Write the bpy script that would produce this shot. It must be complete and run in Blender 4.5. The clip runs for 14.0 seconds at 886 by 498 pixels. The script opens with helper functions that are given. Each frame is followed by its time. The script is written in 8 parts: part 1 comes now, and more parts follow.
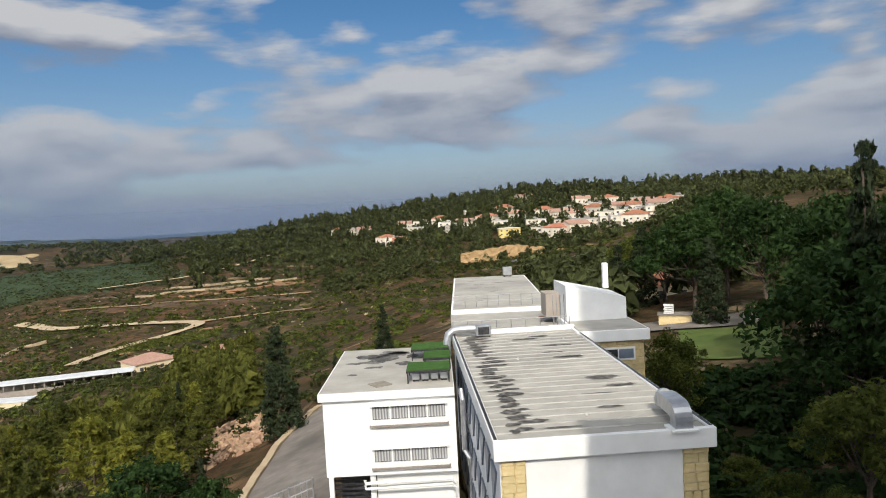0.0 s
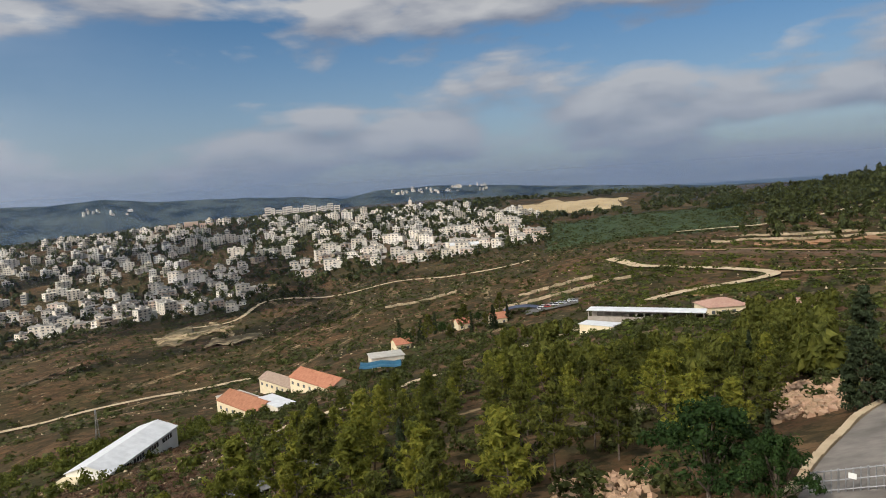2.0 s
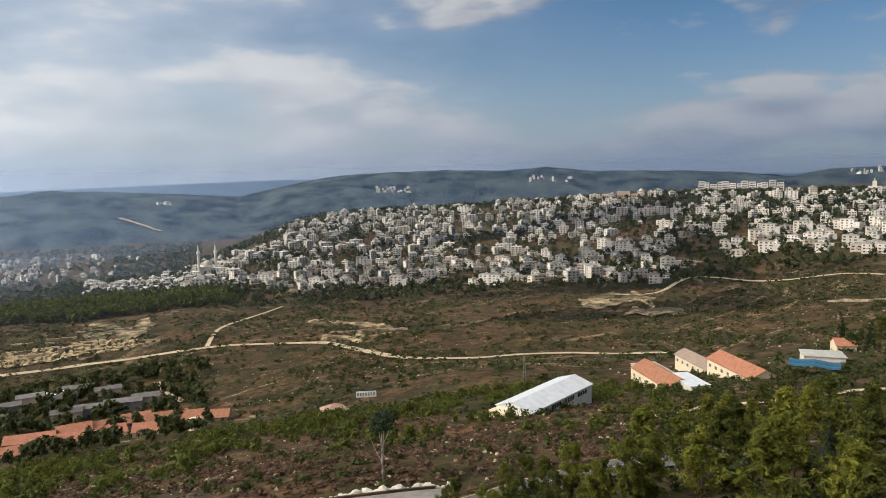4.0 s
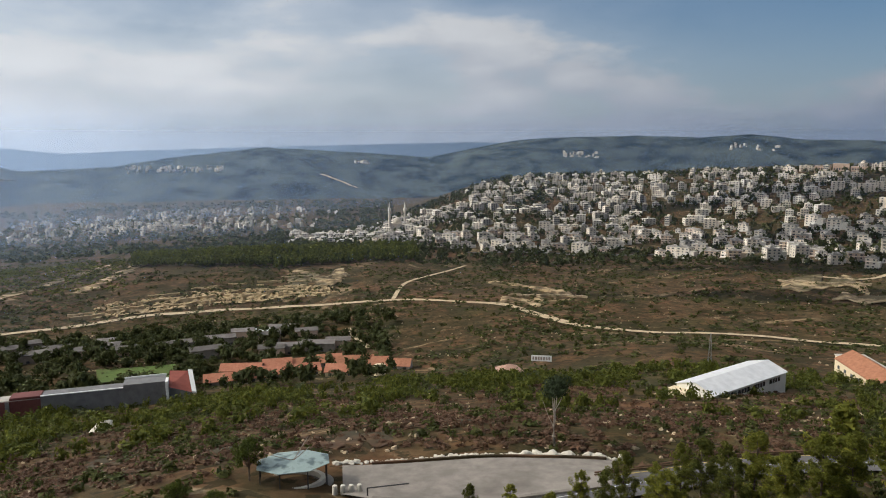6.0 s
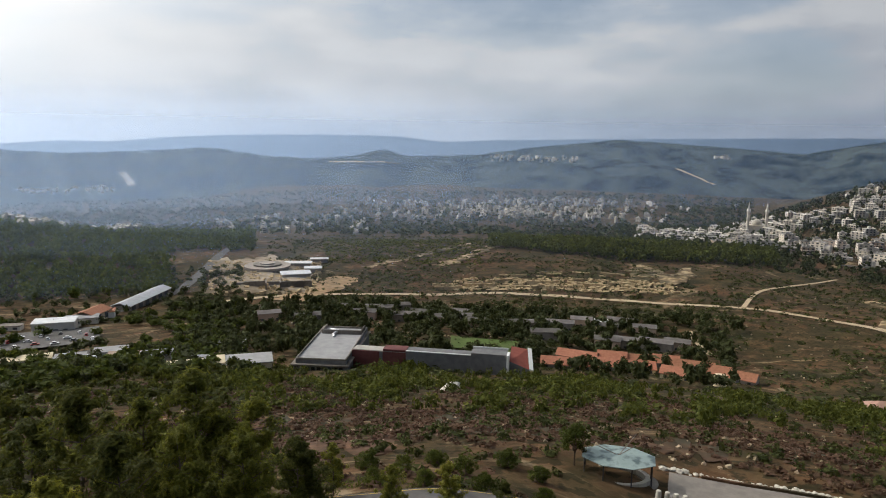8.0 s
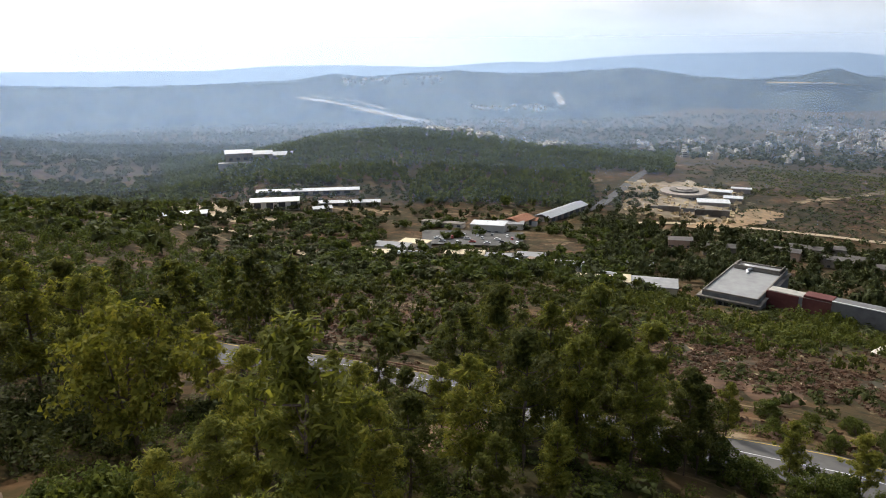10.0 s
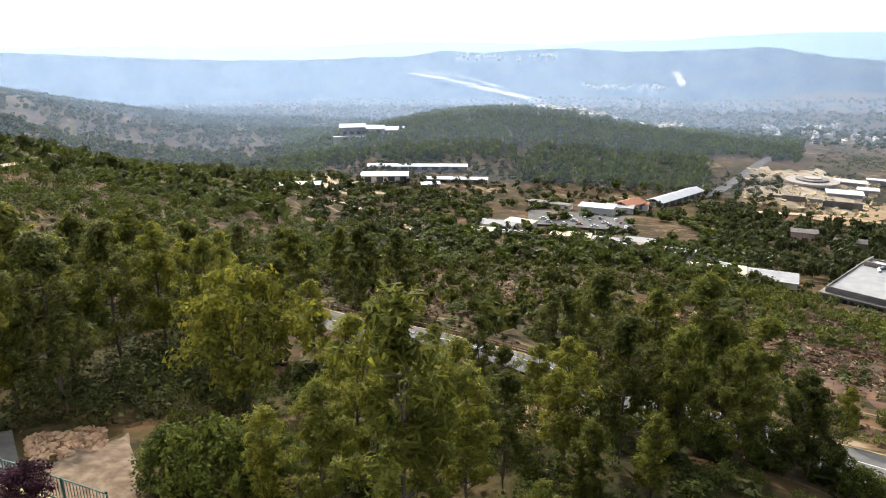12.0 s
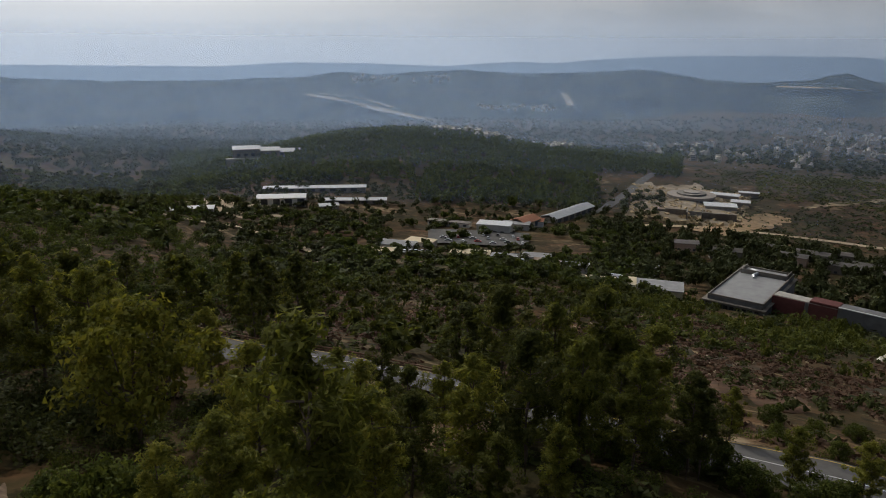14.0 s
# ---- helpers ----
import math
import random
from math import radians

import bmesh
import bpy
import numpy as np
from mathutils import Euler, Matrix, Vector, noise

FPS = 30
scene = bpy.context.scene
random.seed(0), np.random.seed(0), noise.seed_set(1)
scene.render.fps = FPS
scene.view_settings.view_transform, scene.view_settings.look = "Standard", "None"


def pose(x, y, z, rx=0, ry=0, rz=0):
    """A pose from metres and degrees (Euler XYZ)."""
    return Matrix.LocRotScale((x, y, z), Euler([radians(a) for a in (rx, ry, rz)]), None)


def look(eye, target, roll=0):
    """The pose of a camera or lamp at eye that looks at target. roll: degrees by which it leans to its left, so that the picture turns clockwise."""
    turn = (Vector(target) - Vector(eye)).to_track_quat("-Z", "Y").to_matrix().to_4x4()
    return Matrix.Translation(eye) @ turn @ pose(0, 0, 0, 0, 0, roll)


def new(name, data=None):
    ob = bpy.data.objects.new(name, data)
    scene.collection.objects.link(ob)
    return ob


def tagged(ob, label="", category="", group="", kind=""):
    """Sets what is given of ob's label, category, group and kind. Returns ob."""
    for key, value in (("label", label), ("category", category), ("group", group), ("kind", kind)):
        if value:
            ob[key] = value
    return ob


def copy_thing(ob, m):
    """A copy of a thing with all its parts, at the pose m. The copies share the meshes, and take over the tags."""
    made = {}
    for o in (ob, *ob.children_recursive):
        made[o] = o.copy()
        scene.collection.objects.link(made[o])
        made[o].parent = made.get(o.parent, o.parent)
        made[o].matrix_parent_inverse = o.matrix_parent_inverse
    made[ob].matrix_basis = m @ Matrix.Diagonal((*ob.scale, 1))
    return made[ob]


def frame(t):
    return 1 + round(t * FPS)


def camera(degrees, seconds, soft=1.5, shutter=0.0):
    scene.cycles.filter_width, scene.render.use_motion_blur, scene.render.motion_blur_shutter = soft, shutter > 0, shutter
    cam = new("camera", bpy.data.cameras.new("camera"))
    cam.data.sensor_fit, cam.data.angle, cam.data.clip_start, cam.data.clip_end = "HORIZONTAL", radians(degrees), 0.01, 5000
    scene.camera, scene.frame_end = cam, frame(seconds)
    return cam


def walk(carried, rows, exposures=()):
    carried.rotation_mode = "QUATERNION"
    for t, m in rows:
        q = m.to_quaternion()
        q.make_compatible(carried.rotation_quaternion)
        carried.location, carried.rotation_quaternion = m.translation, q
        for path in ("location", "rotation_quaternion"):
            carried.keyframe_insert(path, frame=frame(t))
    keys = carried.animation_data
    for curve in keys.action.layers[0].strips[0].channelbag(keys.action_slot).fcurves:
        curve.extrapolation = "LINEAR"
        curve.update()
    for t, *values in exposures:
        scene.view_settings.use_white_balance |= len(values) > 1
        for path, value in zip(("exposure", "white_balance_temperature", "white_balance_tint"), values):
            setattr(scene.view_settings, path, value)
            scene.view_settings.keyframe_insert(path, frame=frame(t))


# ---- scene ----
cam = camera(64.4, 14.0, soft=1.0)
EYE = (0.0, 0.0, 22.0)
PATH = [
    (0.0, 86.52, 2.98, -0.05),
    (0.5, 85.02, 3.34, 8.69),
    (1.0, 85.14, 2.38, 20.87),
    (1.5, 84.98, 2.88, 32.57),
    (2.0, 84.77, 3.48, 44.64),
    (2.5, 85.37, 2.76, 53.34),
    (3.0, 85.31, 2.43, 60.19),
    (3.5, 84.28, 1.86, 68.46),
    (3.7, 84.24, 1.72, 73.30),
    (5.8, 81.63, 0.13, 91.52),
    (6.0, 81.16, -0.01, 93.86),
    (6.5, 79.88, -0.82, 101.57),
    (7.0, 80.68, -0.53, 107.82),
    (7.5, 79.90, -0.48, 112.78),
    (8.0, 80.33, -0.86, 121.91),
    (8.5, 79.21, -0.38, 131.80),
    (9.0, 78.11, -0.36, 141.54),
    (9.2, 77.84, -0.35, 144.76),
    (11.3, 69.11, 1.49, 164.00),
    (11.5, 69.91, 1.09, 164.37),
    (12.0, 72.24, 0.19, 164.08),
    (12.5, 74.74, -1.17, 166.26),
    (13.0, 77.46, -0.26, 165.27),
    (13.5, 80.31, 0.37, 162.46),
    (14.0, 73.88, -0.36, 155.83),
]
EXPOSURES = [(0.0, -0.42), (1.5, -0.55), (2.2, -0.5), (3.0, -0.34), (3.5, -0.48), (3.8, -0.5), (6.0, -0.66), (7.5, -0.75), (9.0, -1.0), (10.0, -0.5), (11.3, 0.1), (11.7, 0.24), (12.5, 0.1), (13.0, -0.6), (13.5, -1.35), (14.0, -1.68)]
walk(cam, [(r[0], pose(*EYE, *r[1:])) for r in PATH], EXPOSURES)

# ---- world and sun ----
SUN_HEADING, SUN_HEIGHT = 182.0, 38.0


def heading(az, r=1.0, z=0.0):
    """A place r metres from the eye's foot, az degrees to the left of +y."""
    return Vector((-r * math.sin(radians(az)), r * math.cos(radians(az)), z))


def make_world():
    world = bpy.data.worlds.new("sky")
    scene.world = world
    world.use_nodes = True
    nt = world.node_tree
    n, l = nt.nodes, nt.links
    n.clear()
    out, bg = n.new("ShaderNodeOutputWorld"), n.new("ShaderNodeBackground")
    sky = n.new("ShaderNodeTexSky")
    sky.sky_type, sky.sun_disc = "NISHITA", False
    sky.sun_elevation = radians(SUN_HEIGHT)
    s = heading(SUN_HEADING)
    sky.sun_rotation = math.atan2(s.x, s.y)
    sky.altitude, sky.air_density, sky.dust_density, sky.ozone_density = 700, 1.0, 0.5, 2.5
    # layered cloud: directions laid out on a flat layer overhead
    tc = n.new("ShaderNodeTexCoord")
    sep = n.new("ShaderNodeSeparateXYZ")
    l.new(tc.outputs["Generated"], sep.inputs[0])

    def mth(op, a, b=None, c=None):
        m = n.new("ShaderNodeMath")
        m.operation = op
        for i, v in enumerate((a, b, c)):
            if v is None:
                continue
            if isinstance(v, (int, float)):
                m.inputs[i].default_value = v
            else:
                l.new(v, m.inputs[i])
        return m.outputs[0]

    def cloud(lift):
        """The clouds' density, or that a little higher in the sky."""
        v = n.new("ShaderNodeVectorMath")
        v.operation = "MULTIPLY_ADD"
        l.new(tc.outputs["Generated"], v.inputs[0])
        v.inputs[1].default_value, v.inputs[2].default_value = (0.95, 0.95, 3.5), (3.0, 1.7, lift)
        t = n.new("ShaderNodeTexNoise")
        t.inputs["Scale"].default_value, t.inputs["Detail"].default_value = 2.7, 12.0
        t.inputs["Roughness"].default_value, t.inputs["Distortion"].default_value = 0.53, 0.12
        l.new(v.outputs[0], t.inputs["Vector"])
        # rounded heads on the cloud banks
        w, q = n.new("ShaderNodeVectorMath"), n.new("ShaderNodeTexVoronoi")
        w.operation = "MULTIPLY_ADD"
        l.new(tc.outputs["Generated"], w.inputs[0])
        w.inputs[1].default_value, w.inputs[2].default_value = (1.0, 1.0, 2.0), (0.4, 0.9, lift * 0.57)
        q.feature = "SMOOTH_F1"
        q.inputs["Scale"].default_value, q.inputs["Detail"].default_value, q.inputs["Smoothness"].default_value = 7.0, 2.0, 0.6
        l.new(w.outputs[0], q.inputs["Vector"])
        return mth("ADD", t.outputs[0], mth("MULTIPLY", mth("SUBTRACT", 0.42, q.outputs["Distance"]), 0.17))

    here, above = cloud(0.0), cloud(0.10)
    ramp = n.new("ShaderNodeValToRGB")
    ramp.color_ramp.elements[0].position, ramp.color_ramp.elements[1].position = 0.385, 0.475
    l.new(here, ramp.inputs[0])
    tone = mth("ADD", mth("MULTIPLY", mth("SUBTRACT", here, above), 4.2), 0.50)
    tramp = n.new("ShaderNodeValToRGB")
    tramp.color_ramp.elements[0].position, tramp.color_ramp.elements[1].position = 0.10, 0.95
    tramp.color_ramp.elements[0].color = (3.0, 3.4, 4.4, 1)
    tramp.color_ramp.elements[1].color = (7.8, 7.8, 7.9, 1)
    l.new(tone, tramp.inputs[0])
    mix = n.new("ShaderNodeMix")
    mix.data_type = "RGBA"
    l.new(mth("MULTIPLY", ramp.outputs[0], 0.92), mix.inputs[0])
    clear = n.new("ShaderNodeHueSaturation")
    clear.inputs["Saturation"].default_value, clear.inputs["Value"].default_value = 1.25, 1.1
    l.new(sky.outputs[0], clear.inputs["Color"])
    l.new(clear.outputs[0], mix.inputs[6])
    l.new(tramp.outputs[0], mix.inputs[7])
    # grey-blue vapour low over the land
    low = mth("POWER", mth("SUBTRACT", 1.0, mth("MINIMUM", mth("MULTIPLY", mth("ABSOLUTE", sep.outputs[2]), 3.9), 1.0)), 1.4)
    haze = n.new("ShaderNodeMix")
    haze.data_type = "RGBA"
    l.new(mth("MULTIPLY", low, 0.85), haze.inputs[0])
    l.new(mix.outputs[2], haze.inputs[6])
    haze.inputs[7].default_value = (3.5, 4.3, 5.8, 1)
    # the bright veil of thin cloud round the sun
    dot = n.new("ShaderNodeVectorMath")
    dot.operation = "DOT_PRODUCT"
    l.new(tc.outputs["Generated"], dot.inputs[0])
    dot.inputs[1].default_value = heading(SUN_HEADING, math.cos(radians(SUN_HEIGHT)), math.sin(radians(SUN_HEIGHT)))
    glow = mth("POWER", mth("MAXIMUM", dot.outputs["Value"], 0.0), 7.0)
    sunny = n.new("ShaderNodeMix")
    sunny.data_type = "RGBA"
    l.new(mth("MINIMUM", mth("MULTIPLY", glow, 2.7), 0.95), sunny.inputs[0])
    # high thin cloud that thickens towards the sun's side
    side = n.new("ShaderNodeVectorMath")
    side.operation = "DOT_PRODUCT"
    l.new(tc.outputs["Generated"], side.inputs[0])
    side.inputs[1].default_value = heading(SUN_HEADING)
    spread = n.new("ShaderNodeMapRange")
    spread.interpolation_type = "SMOOTHSTEP"
    l.new(side.outputs["Value"], spread.inputs[0])
    spread.inputs[1].default_value, spread.inputs[2].default_value = -0.55, 0.50
    veil = n.new("ShaderNodeMix")
    veil.data_type = "RGBA"
    l.new(mth("MULTIPLY", spread.outputs[0], mth("ADD", -0.05, mth("MULTIPLY", here, 1.7))), veil.inputs[0])
    l.new(haze.outputs[2], veil.inputs[6])
    veil.inputs[7].default_value = (11.8, 12.3, 12.9, 1)
    l.new(veil.outputs[2], sunny.inputs[6])
    sunny.inputs[7].default_value = (32, 31.8, 31.2, 1)
    l.new(sunny.outputs[2], bg.inputs[0])
    bg.inputs[1].default_value = 0.10
    l.new(bg.outputs[0], out.inputs[0])


make_world()
sun = new("sun", bpy.data.lights.new("sun", "SUN"))
sun.data.energy, sun.data.angle, sun.data.color = 4.6, radians(0.6), (1.0, 0.93, 0.82)
sun.matrix_world = look(heading(SUN_HEADING, 100 * math.cos(radians(SUN_HEIGHT)), 100 * math.sin(radians(SUN_HEIGHT))), (0, 0, 0))

# ---- materials ----


def material(name, stops, scale=1.0, rough=0.9, bump=0.0, metal=0.0, detail=6.0, scale2=0.0, mixin=None, amount=0.5, island=0.0, obj=0.0, spec=0.3, bump_scale=None):
    """Noise-coloured surface. stops: (position, colour) along the first noise; mixin: a second, coarser noise's (low, high, colour)."""
    m = bpy.data.materials.new(name)
    m.use_nodes = True
    nt = m.node_tree
    n, l = nt.nodes, nt.links
    bsdf = n["Principled BSDF"]
    bsdf.inputs["Roughness"].default_value, bsdf.inputs["Metallic"].default_value = rough, metal
    bsdf.inputs["Specular IOR Level"].default_value = spec
    tc = n.new("ShaderNodeTexCoord")
    geo = n.new("ShaderNodeNewGeometry")
    place = geo.outputs["Position"] if scale2 else tc.outputs["Object"]
    a = n.new("ShaderNodeTexNoise")
    a.inputs["Scale"].default_value, a.inputs["Detail"].default_value, a.inputs["Roughness"].default_value = scale, detail, 0.6
    l.new(place, a.inputs["Vector"])
    r = n.new("ShaderNodeValToRGB")
    els = r.color_ramp.elements
    while len(els) < len(stops):
        els.new(0.5)
    for el, (p, c) in zip(els, stops):
        el.position, el.color = p, (*c, 1)
    l.new(a.outputs[0], r.inputs[0])
    col = r.outputs[0]
    if mixin:
        b = n.new("ShaderNodeTexNoise")
        b.inputs["Scale"].default_value, b.inputs["Detail"].default_value = scale2 or scale * 0.15, 5.0
        l.new(place, b.inputs["Vector"])
        br = n.new("ShaderNodeValToRGB")
        br.color_ramp.elements[0].position, br.color_ramp.elements[1].position = mixin[0], mixin[1]
        l.new(b.outputs[0], br.inputs[0])
        k = n.new("ShaderNodeMath")
        k.operation = "MULTIPLY"
        l.new(br.outputs[0], k.inputs[0])
        k.inputs[1].default_value = amount
        mx = n.new("ShaderNodeMix")
        mx.data_type = "RGBA"
        l.new(k.outputs[0], mx.inputs[0])
        l.new(col, mx.inputs[6])
        mx.inputs[7].default_value = (*mixin[2], 1)
        col = mx.outputs[2]
    for src, amt in ((geo.outputs["Random Per Island"], island), (None, obj)):
        if amt:
            if src is None:
                oi = n.new("ShaderNodeObjectInfo")
                src = oi.outputs["Random"]
            hs = n.new("ShaderNodeHueSaturation")
            mr = n.new("ShaderNodeMapRange")
            l.new(src, mr.inputs[0])
            mr.inputs[3].default_value, mr.inputs[4].default_value = 1 - amt, 1 + amt
            l.new(mr.outputs[0], hs.inputs["Value"])
            mr2 = n.new("ShaderNodeMapRange")
            l.new(src, mr2.inputs[0])
            mr2.inputs[3].default_value, mr2.inputs[4].default_value = 0.5 + amt * 0.03, 0.5 - amt * 0.03
            l.new(mr2.outputs[0], hs.inputs["Hue"])
            l.new(col, hs.inputs["Color"])
            col = hs.outputs[0]
    l.new(col, bsdf.inputs["Base Color"])
    if bump:
        bp = n.new("ShaderNodeBump")
        bp.inputs["Strength"].default_value, bp.inputs["Distance"].default_value = bump, 0.05 if bump_scale is None else bump_scale
        l.new(a.outputs[0], bp.inputs["Height"])
        l.new(bp.outputs[0], bsdf.inputs["Normal"])
    return m


def leaf_material(name, dark, light, island=0.3, obj=0.0, trans=0.25, through_leaf=1.6):
    m = material(name, [(0.3, dark), (0.7, light)], scale=0.9, rough=0.75, island=island, obj=obj, spec=0.15)
    nt = m.node_tree
    n, l = nt.nodes, nt.links
    bsdf, out = n["Principled BSDF"], n["Material Output"]
    tr, mx = n.new("ShaderNodeBsdfTranslucent"), n.new("ShaderNodeMixShader")
    mx.inputs[0].default_value = trans
    # the colour let through is yellower, and boosted to brighten backlit leaves
    hs = n.new("ShaderNodeHueSaturation")
    hs.inputs["Hue"].default_value, hs.inputs["Saturation"].default_value, hs.inputs["Value"].default_value = 0.485, 1.05, through_leaf
    l.new(bsdf.inputs["Base Color"].links[0].from_socket, hs.inputs["Color"])
    l.new(hs.outputs[0], tr.inputs[0])
    l.new(bsdf.outputs[0], mx.inputs[1])
    l.new(tr.outputs[0], mx.inputs[2])
    l.new(mx.outputs[0], out.inputs[0])
    return m


def ground_material():
    """Dry hillside: red-brown earth, dead grass, pale limestone outcrops and low scrub, by several noises at real size."""
    m = material("dry_hillside", [(0.32, (0.030, 0.020, 0.010)), (0.45, (0.070, 0.042, 0.021)), (0.58, (0.116, 0.069, 0.035)), (0.72, (0.20, 0.128, 0.070))],
                 scale=0.16, rough=0.95, bump=0.7, bump_scale=0.5, detail=9.0, scale2=0.012,
                 mixin=(0.46, 0.62, (0.055, 0.050, 0.018)), amount=0.65, spec=0.1)
    nt = m.node_tree
    n, l = nt.nodes, nt.links
    bsdf = n["Principled BSDF"]
    geo = n.new("ShaderNodeNewGeometry")

    def layer(scale, rough, lo, hi, amount, colour, stretch=(1, 1, 1)):
        v, r, k, mx = n.new("ShaderNodeTexNoise"), n.new("ShaderNodeValToRGB"), n.new("ShaderNodeMath"), n.new("ShaderNodeMix")
        v.inputs["Scale"].default_value, v.inputs["Detail"].default_value, v.inputs["Roughness"].default_value = scale, 8.0, rough
        st = n.new("ShaderNodeVectorMath")
        st.operation = "MULTIPLY"
        st.inputs[1].default_value = stretch
        l.new(geo.outputs["Position"], st.inputs[0])
        l.new(st.outputs[0], v.inputs["Vector"])
        r.color_ramp.elements[0].position, r.color_ramp.elements[1].position = lo, hi
        l.new(v.outputs[0], r.inputs[0])
        k.operation, k.inputs[1].default_value = "MULTIPLY", amount
        l.new(r.outputs[0], k.inputs[0])
        mx.data_type = "RGBA"
        col = bsdf.inputs["Base Color"].links[0].from_socket
        l.new(k.outputs[0], mx.inputs[0])
        l.new(col, mx.inputs[6])
        mx.inputs[7].default_value = (*colour, 1)
        l.new(mx.outputs[2], bsdf.inputs["Base Color"])

    layer(0.045, 0.70, 0.51, 0.63, 0.55, (0.165, 0.078, 0.040))   # red soil
    layer(0.035, 0.72, 0.48, 0.58, 0.78, (0.034, 0.032, 0.013))   # low dark scrub
    layer(0.021, 0.70, 0.56, 0.66, 0.50, (0.15, 0.100, 0.054))    # dead grass
    layer(1.0, 0.62, 0.59, 0.67, 0.75, (0.31, 0.23, 0.135), (0.013, 0.013, 0.55))   # pale terrace edges along the contours
    layer(1.0, 0.66, 0.53, 0.62, 0.70, (0.022, 0.024, 0.010), (0.018, 0.018, 0.42))  # bands of scrub along the contours
    layer(0.060, 0.74, 0.61, 0.67, 0.60, (0.36, 0.28, 0.18))      # bare rock
    layer(0.32, 0.60, 0.52, 0.58, 0.80, (0.018, 0.019, 0.008))    # single low bushes
    return m


M = {}
M["ground"] = ground_material()
M["dirt"] = material("pale_dirt", [(0.3, (0.36, 0.27, 0.17)), (0.7, (0.52, 0.42, 0.28))], 0.3, 0.95, bump=0.3)
M["slope_soil"] = material("slope_soil", [(0.3, (0.045, 0.026, 0.014)), (0.5, (0.09, 0.048, 0.025)), (0.7, (0.17, 0.092, 0.05))], 0.3, 0.95, bump=0.5, scale2=0.05, mixin=(0.42, 0.58, (0.03, 0.028, 0.012)), amount=0.85)
M["red_earth"] = material("red_earth", [(0.3, (0.20, 0.10, 0.05)), (0.7, (0.33, 0.19, 0.10))], 0.25, 0.95, bump=0.4, mixin=(0.45, 0.65, (0.10, 0.08, 0.04)), amount=0.6, scale2=0.03)
M["sand"] = material("quarry_sand", [(0.3, (0.34, 0.25, 0.13)), (0.7, (0.50, 0.39, 0.23))], 0.03, 0.95, bump=0.2)
M["limestone"] = material("limestone", [(0.3, (0.24, 0.18, 0.11)), (0.7, (0.42, 0.34, 0.23))], 0.8, 0.9, bump=0.5, island=0.25)
M["field"] = material("orchard_green", [(0.35, (0.022, 0.042, 0.013)), (0.65, (0.038, 0.064, 0.021))], 0.15, 0.95, bump=0.3)
M["lawn"] = material("lawn", [(0.35, (0.050, 0.088, 0.014)), (0.65, (0.085, 0.128, 0.024))], 0.4, 0.95, mixin=(0.45, 0.65, (0.10, 0.10, 0.035)), amount=0.5)
M["asphalt"] = material("asphalt", [(0.35, (0.085, 0.083, 0.08)), (0.65, (0.13, 0.125, 0.12))], 0.7, 0.85, bump=0.2, mixin=(0.5, 0.7, (0.16, 0.15, 0.14)), amount=0.5, spec=0.1)
M["concrete"] = material("concrete_paving", [(0.35, (0.17, 0.15, 0.13)), (0.65, (0.25, 0.225, 0.195))], 0.5, 0.9, bump=0.2, mixin=(0.52, 0.64, (0.10, 0.088, 0.075)), amount=0.8)
M["line_white"] = material("road_paint_white", [(0.4, (0.62, 0.62, 0.6)), (0.6, (0.72, 0.72, 0.7))], 2.0)
M["line_yellow"] = material("road_paint_yellow", [(0.4, (0.55, 0.38, 0.05)), (0.6, (0.62, 0.44, 0.08))], 2.0)
M["white_wall"] = material("white_plaster", [(0.35, (0.74, 0.74, 0.73)), (0.65, (0.82, 0.82, 0.81))], 0.7, 0.85, bump=0.08, mixin=(0.55, 0.8, (0.62, 0.61, 0.58)), amount=0.4)
M["shade_blue_wall"] = material("shade_blue_plaster", [(0.35, (0.68, 0.69, 0.71)), (0.65, (0.76, 0.77, 0.78))], 0.7, 0.85, bump=0.08)
M["roof_grey"] = material("weathered_roof_membrane", [(0.3, (0.33, 0.315, 0.28)), (0.7, (0.45, 0.43, 0.385))], 0.5, 0.9, bump=0.15, mixin=(0.56, 0.68, (0.20, 0.19, 0.18)), amount=0.55)
M["stain"] = material("water_stain", [(0.3, (0.04, 0.038, 0.036)), (0.5, (0.10, 0.096, 0.09)), (0.7, (0.24, 0.23, 0.215))], 2.5, 0.8)
M["stone_wall"] = material("yellow_stone", [(0.3, (0.52, 0.40, 0.20)), (0.7, (0.66, 0.54, 0.30))], 1.5, 0.9, bump=0.4, obj=0.12)
M["mortar"] = material("mortar", [(0.4, (0.42, 0.36, 0.25)), (0.6, (0.5, 0.43, 0.3))], 3.0)
M["glass_dark"] = material("window_glass", [(0.4, (0.025, 0.03, 0.035)), (0.6, (0.045, 0.05, 0.055))], 0.8, 0.12, spec=0.6)


def curtain_material():
    m = material("pleat_banded_curtain", [(0.3, (0.30, 0.30, 0.30)), (0.7, (0.42, 0.42, 0.42))], 3.0, 0.8)
    n, l = m.node_tree.nodes, m.node_tree.links
    tc, w, r = n.new("ShaderNodeTexCoord"), n.new("ShaderNodeTexWave"), n.new("ShaderNodeValToRGB")
    # the shading of the pleats is put into the colour as bands
    w.inputs["Scale"].default_value, w.inputs["Distortion"].default_value = 1.7, 1.2
    l.new(tc.outputs["Object"], w.inputs["Vector"])
    r.color_ramp.elements[0].color, r.color_ramp.elements[1].color = (0.16, 0.16, 0.165, 1), (0.46, 0.46, 0.46, 1)
    l.new(w.outputs[1], r.inputs[0])
    l.new(r.outputs[0], n["Principled BSDF"].inputs["Base Color"])
    return m


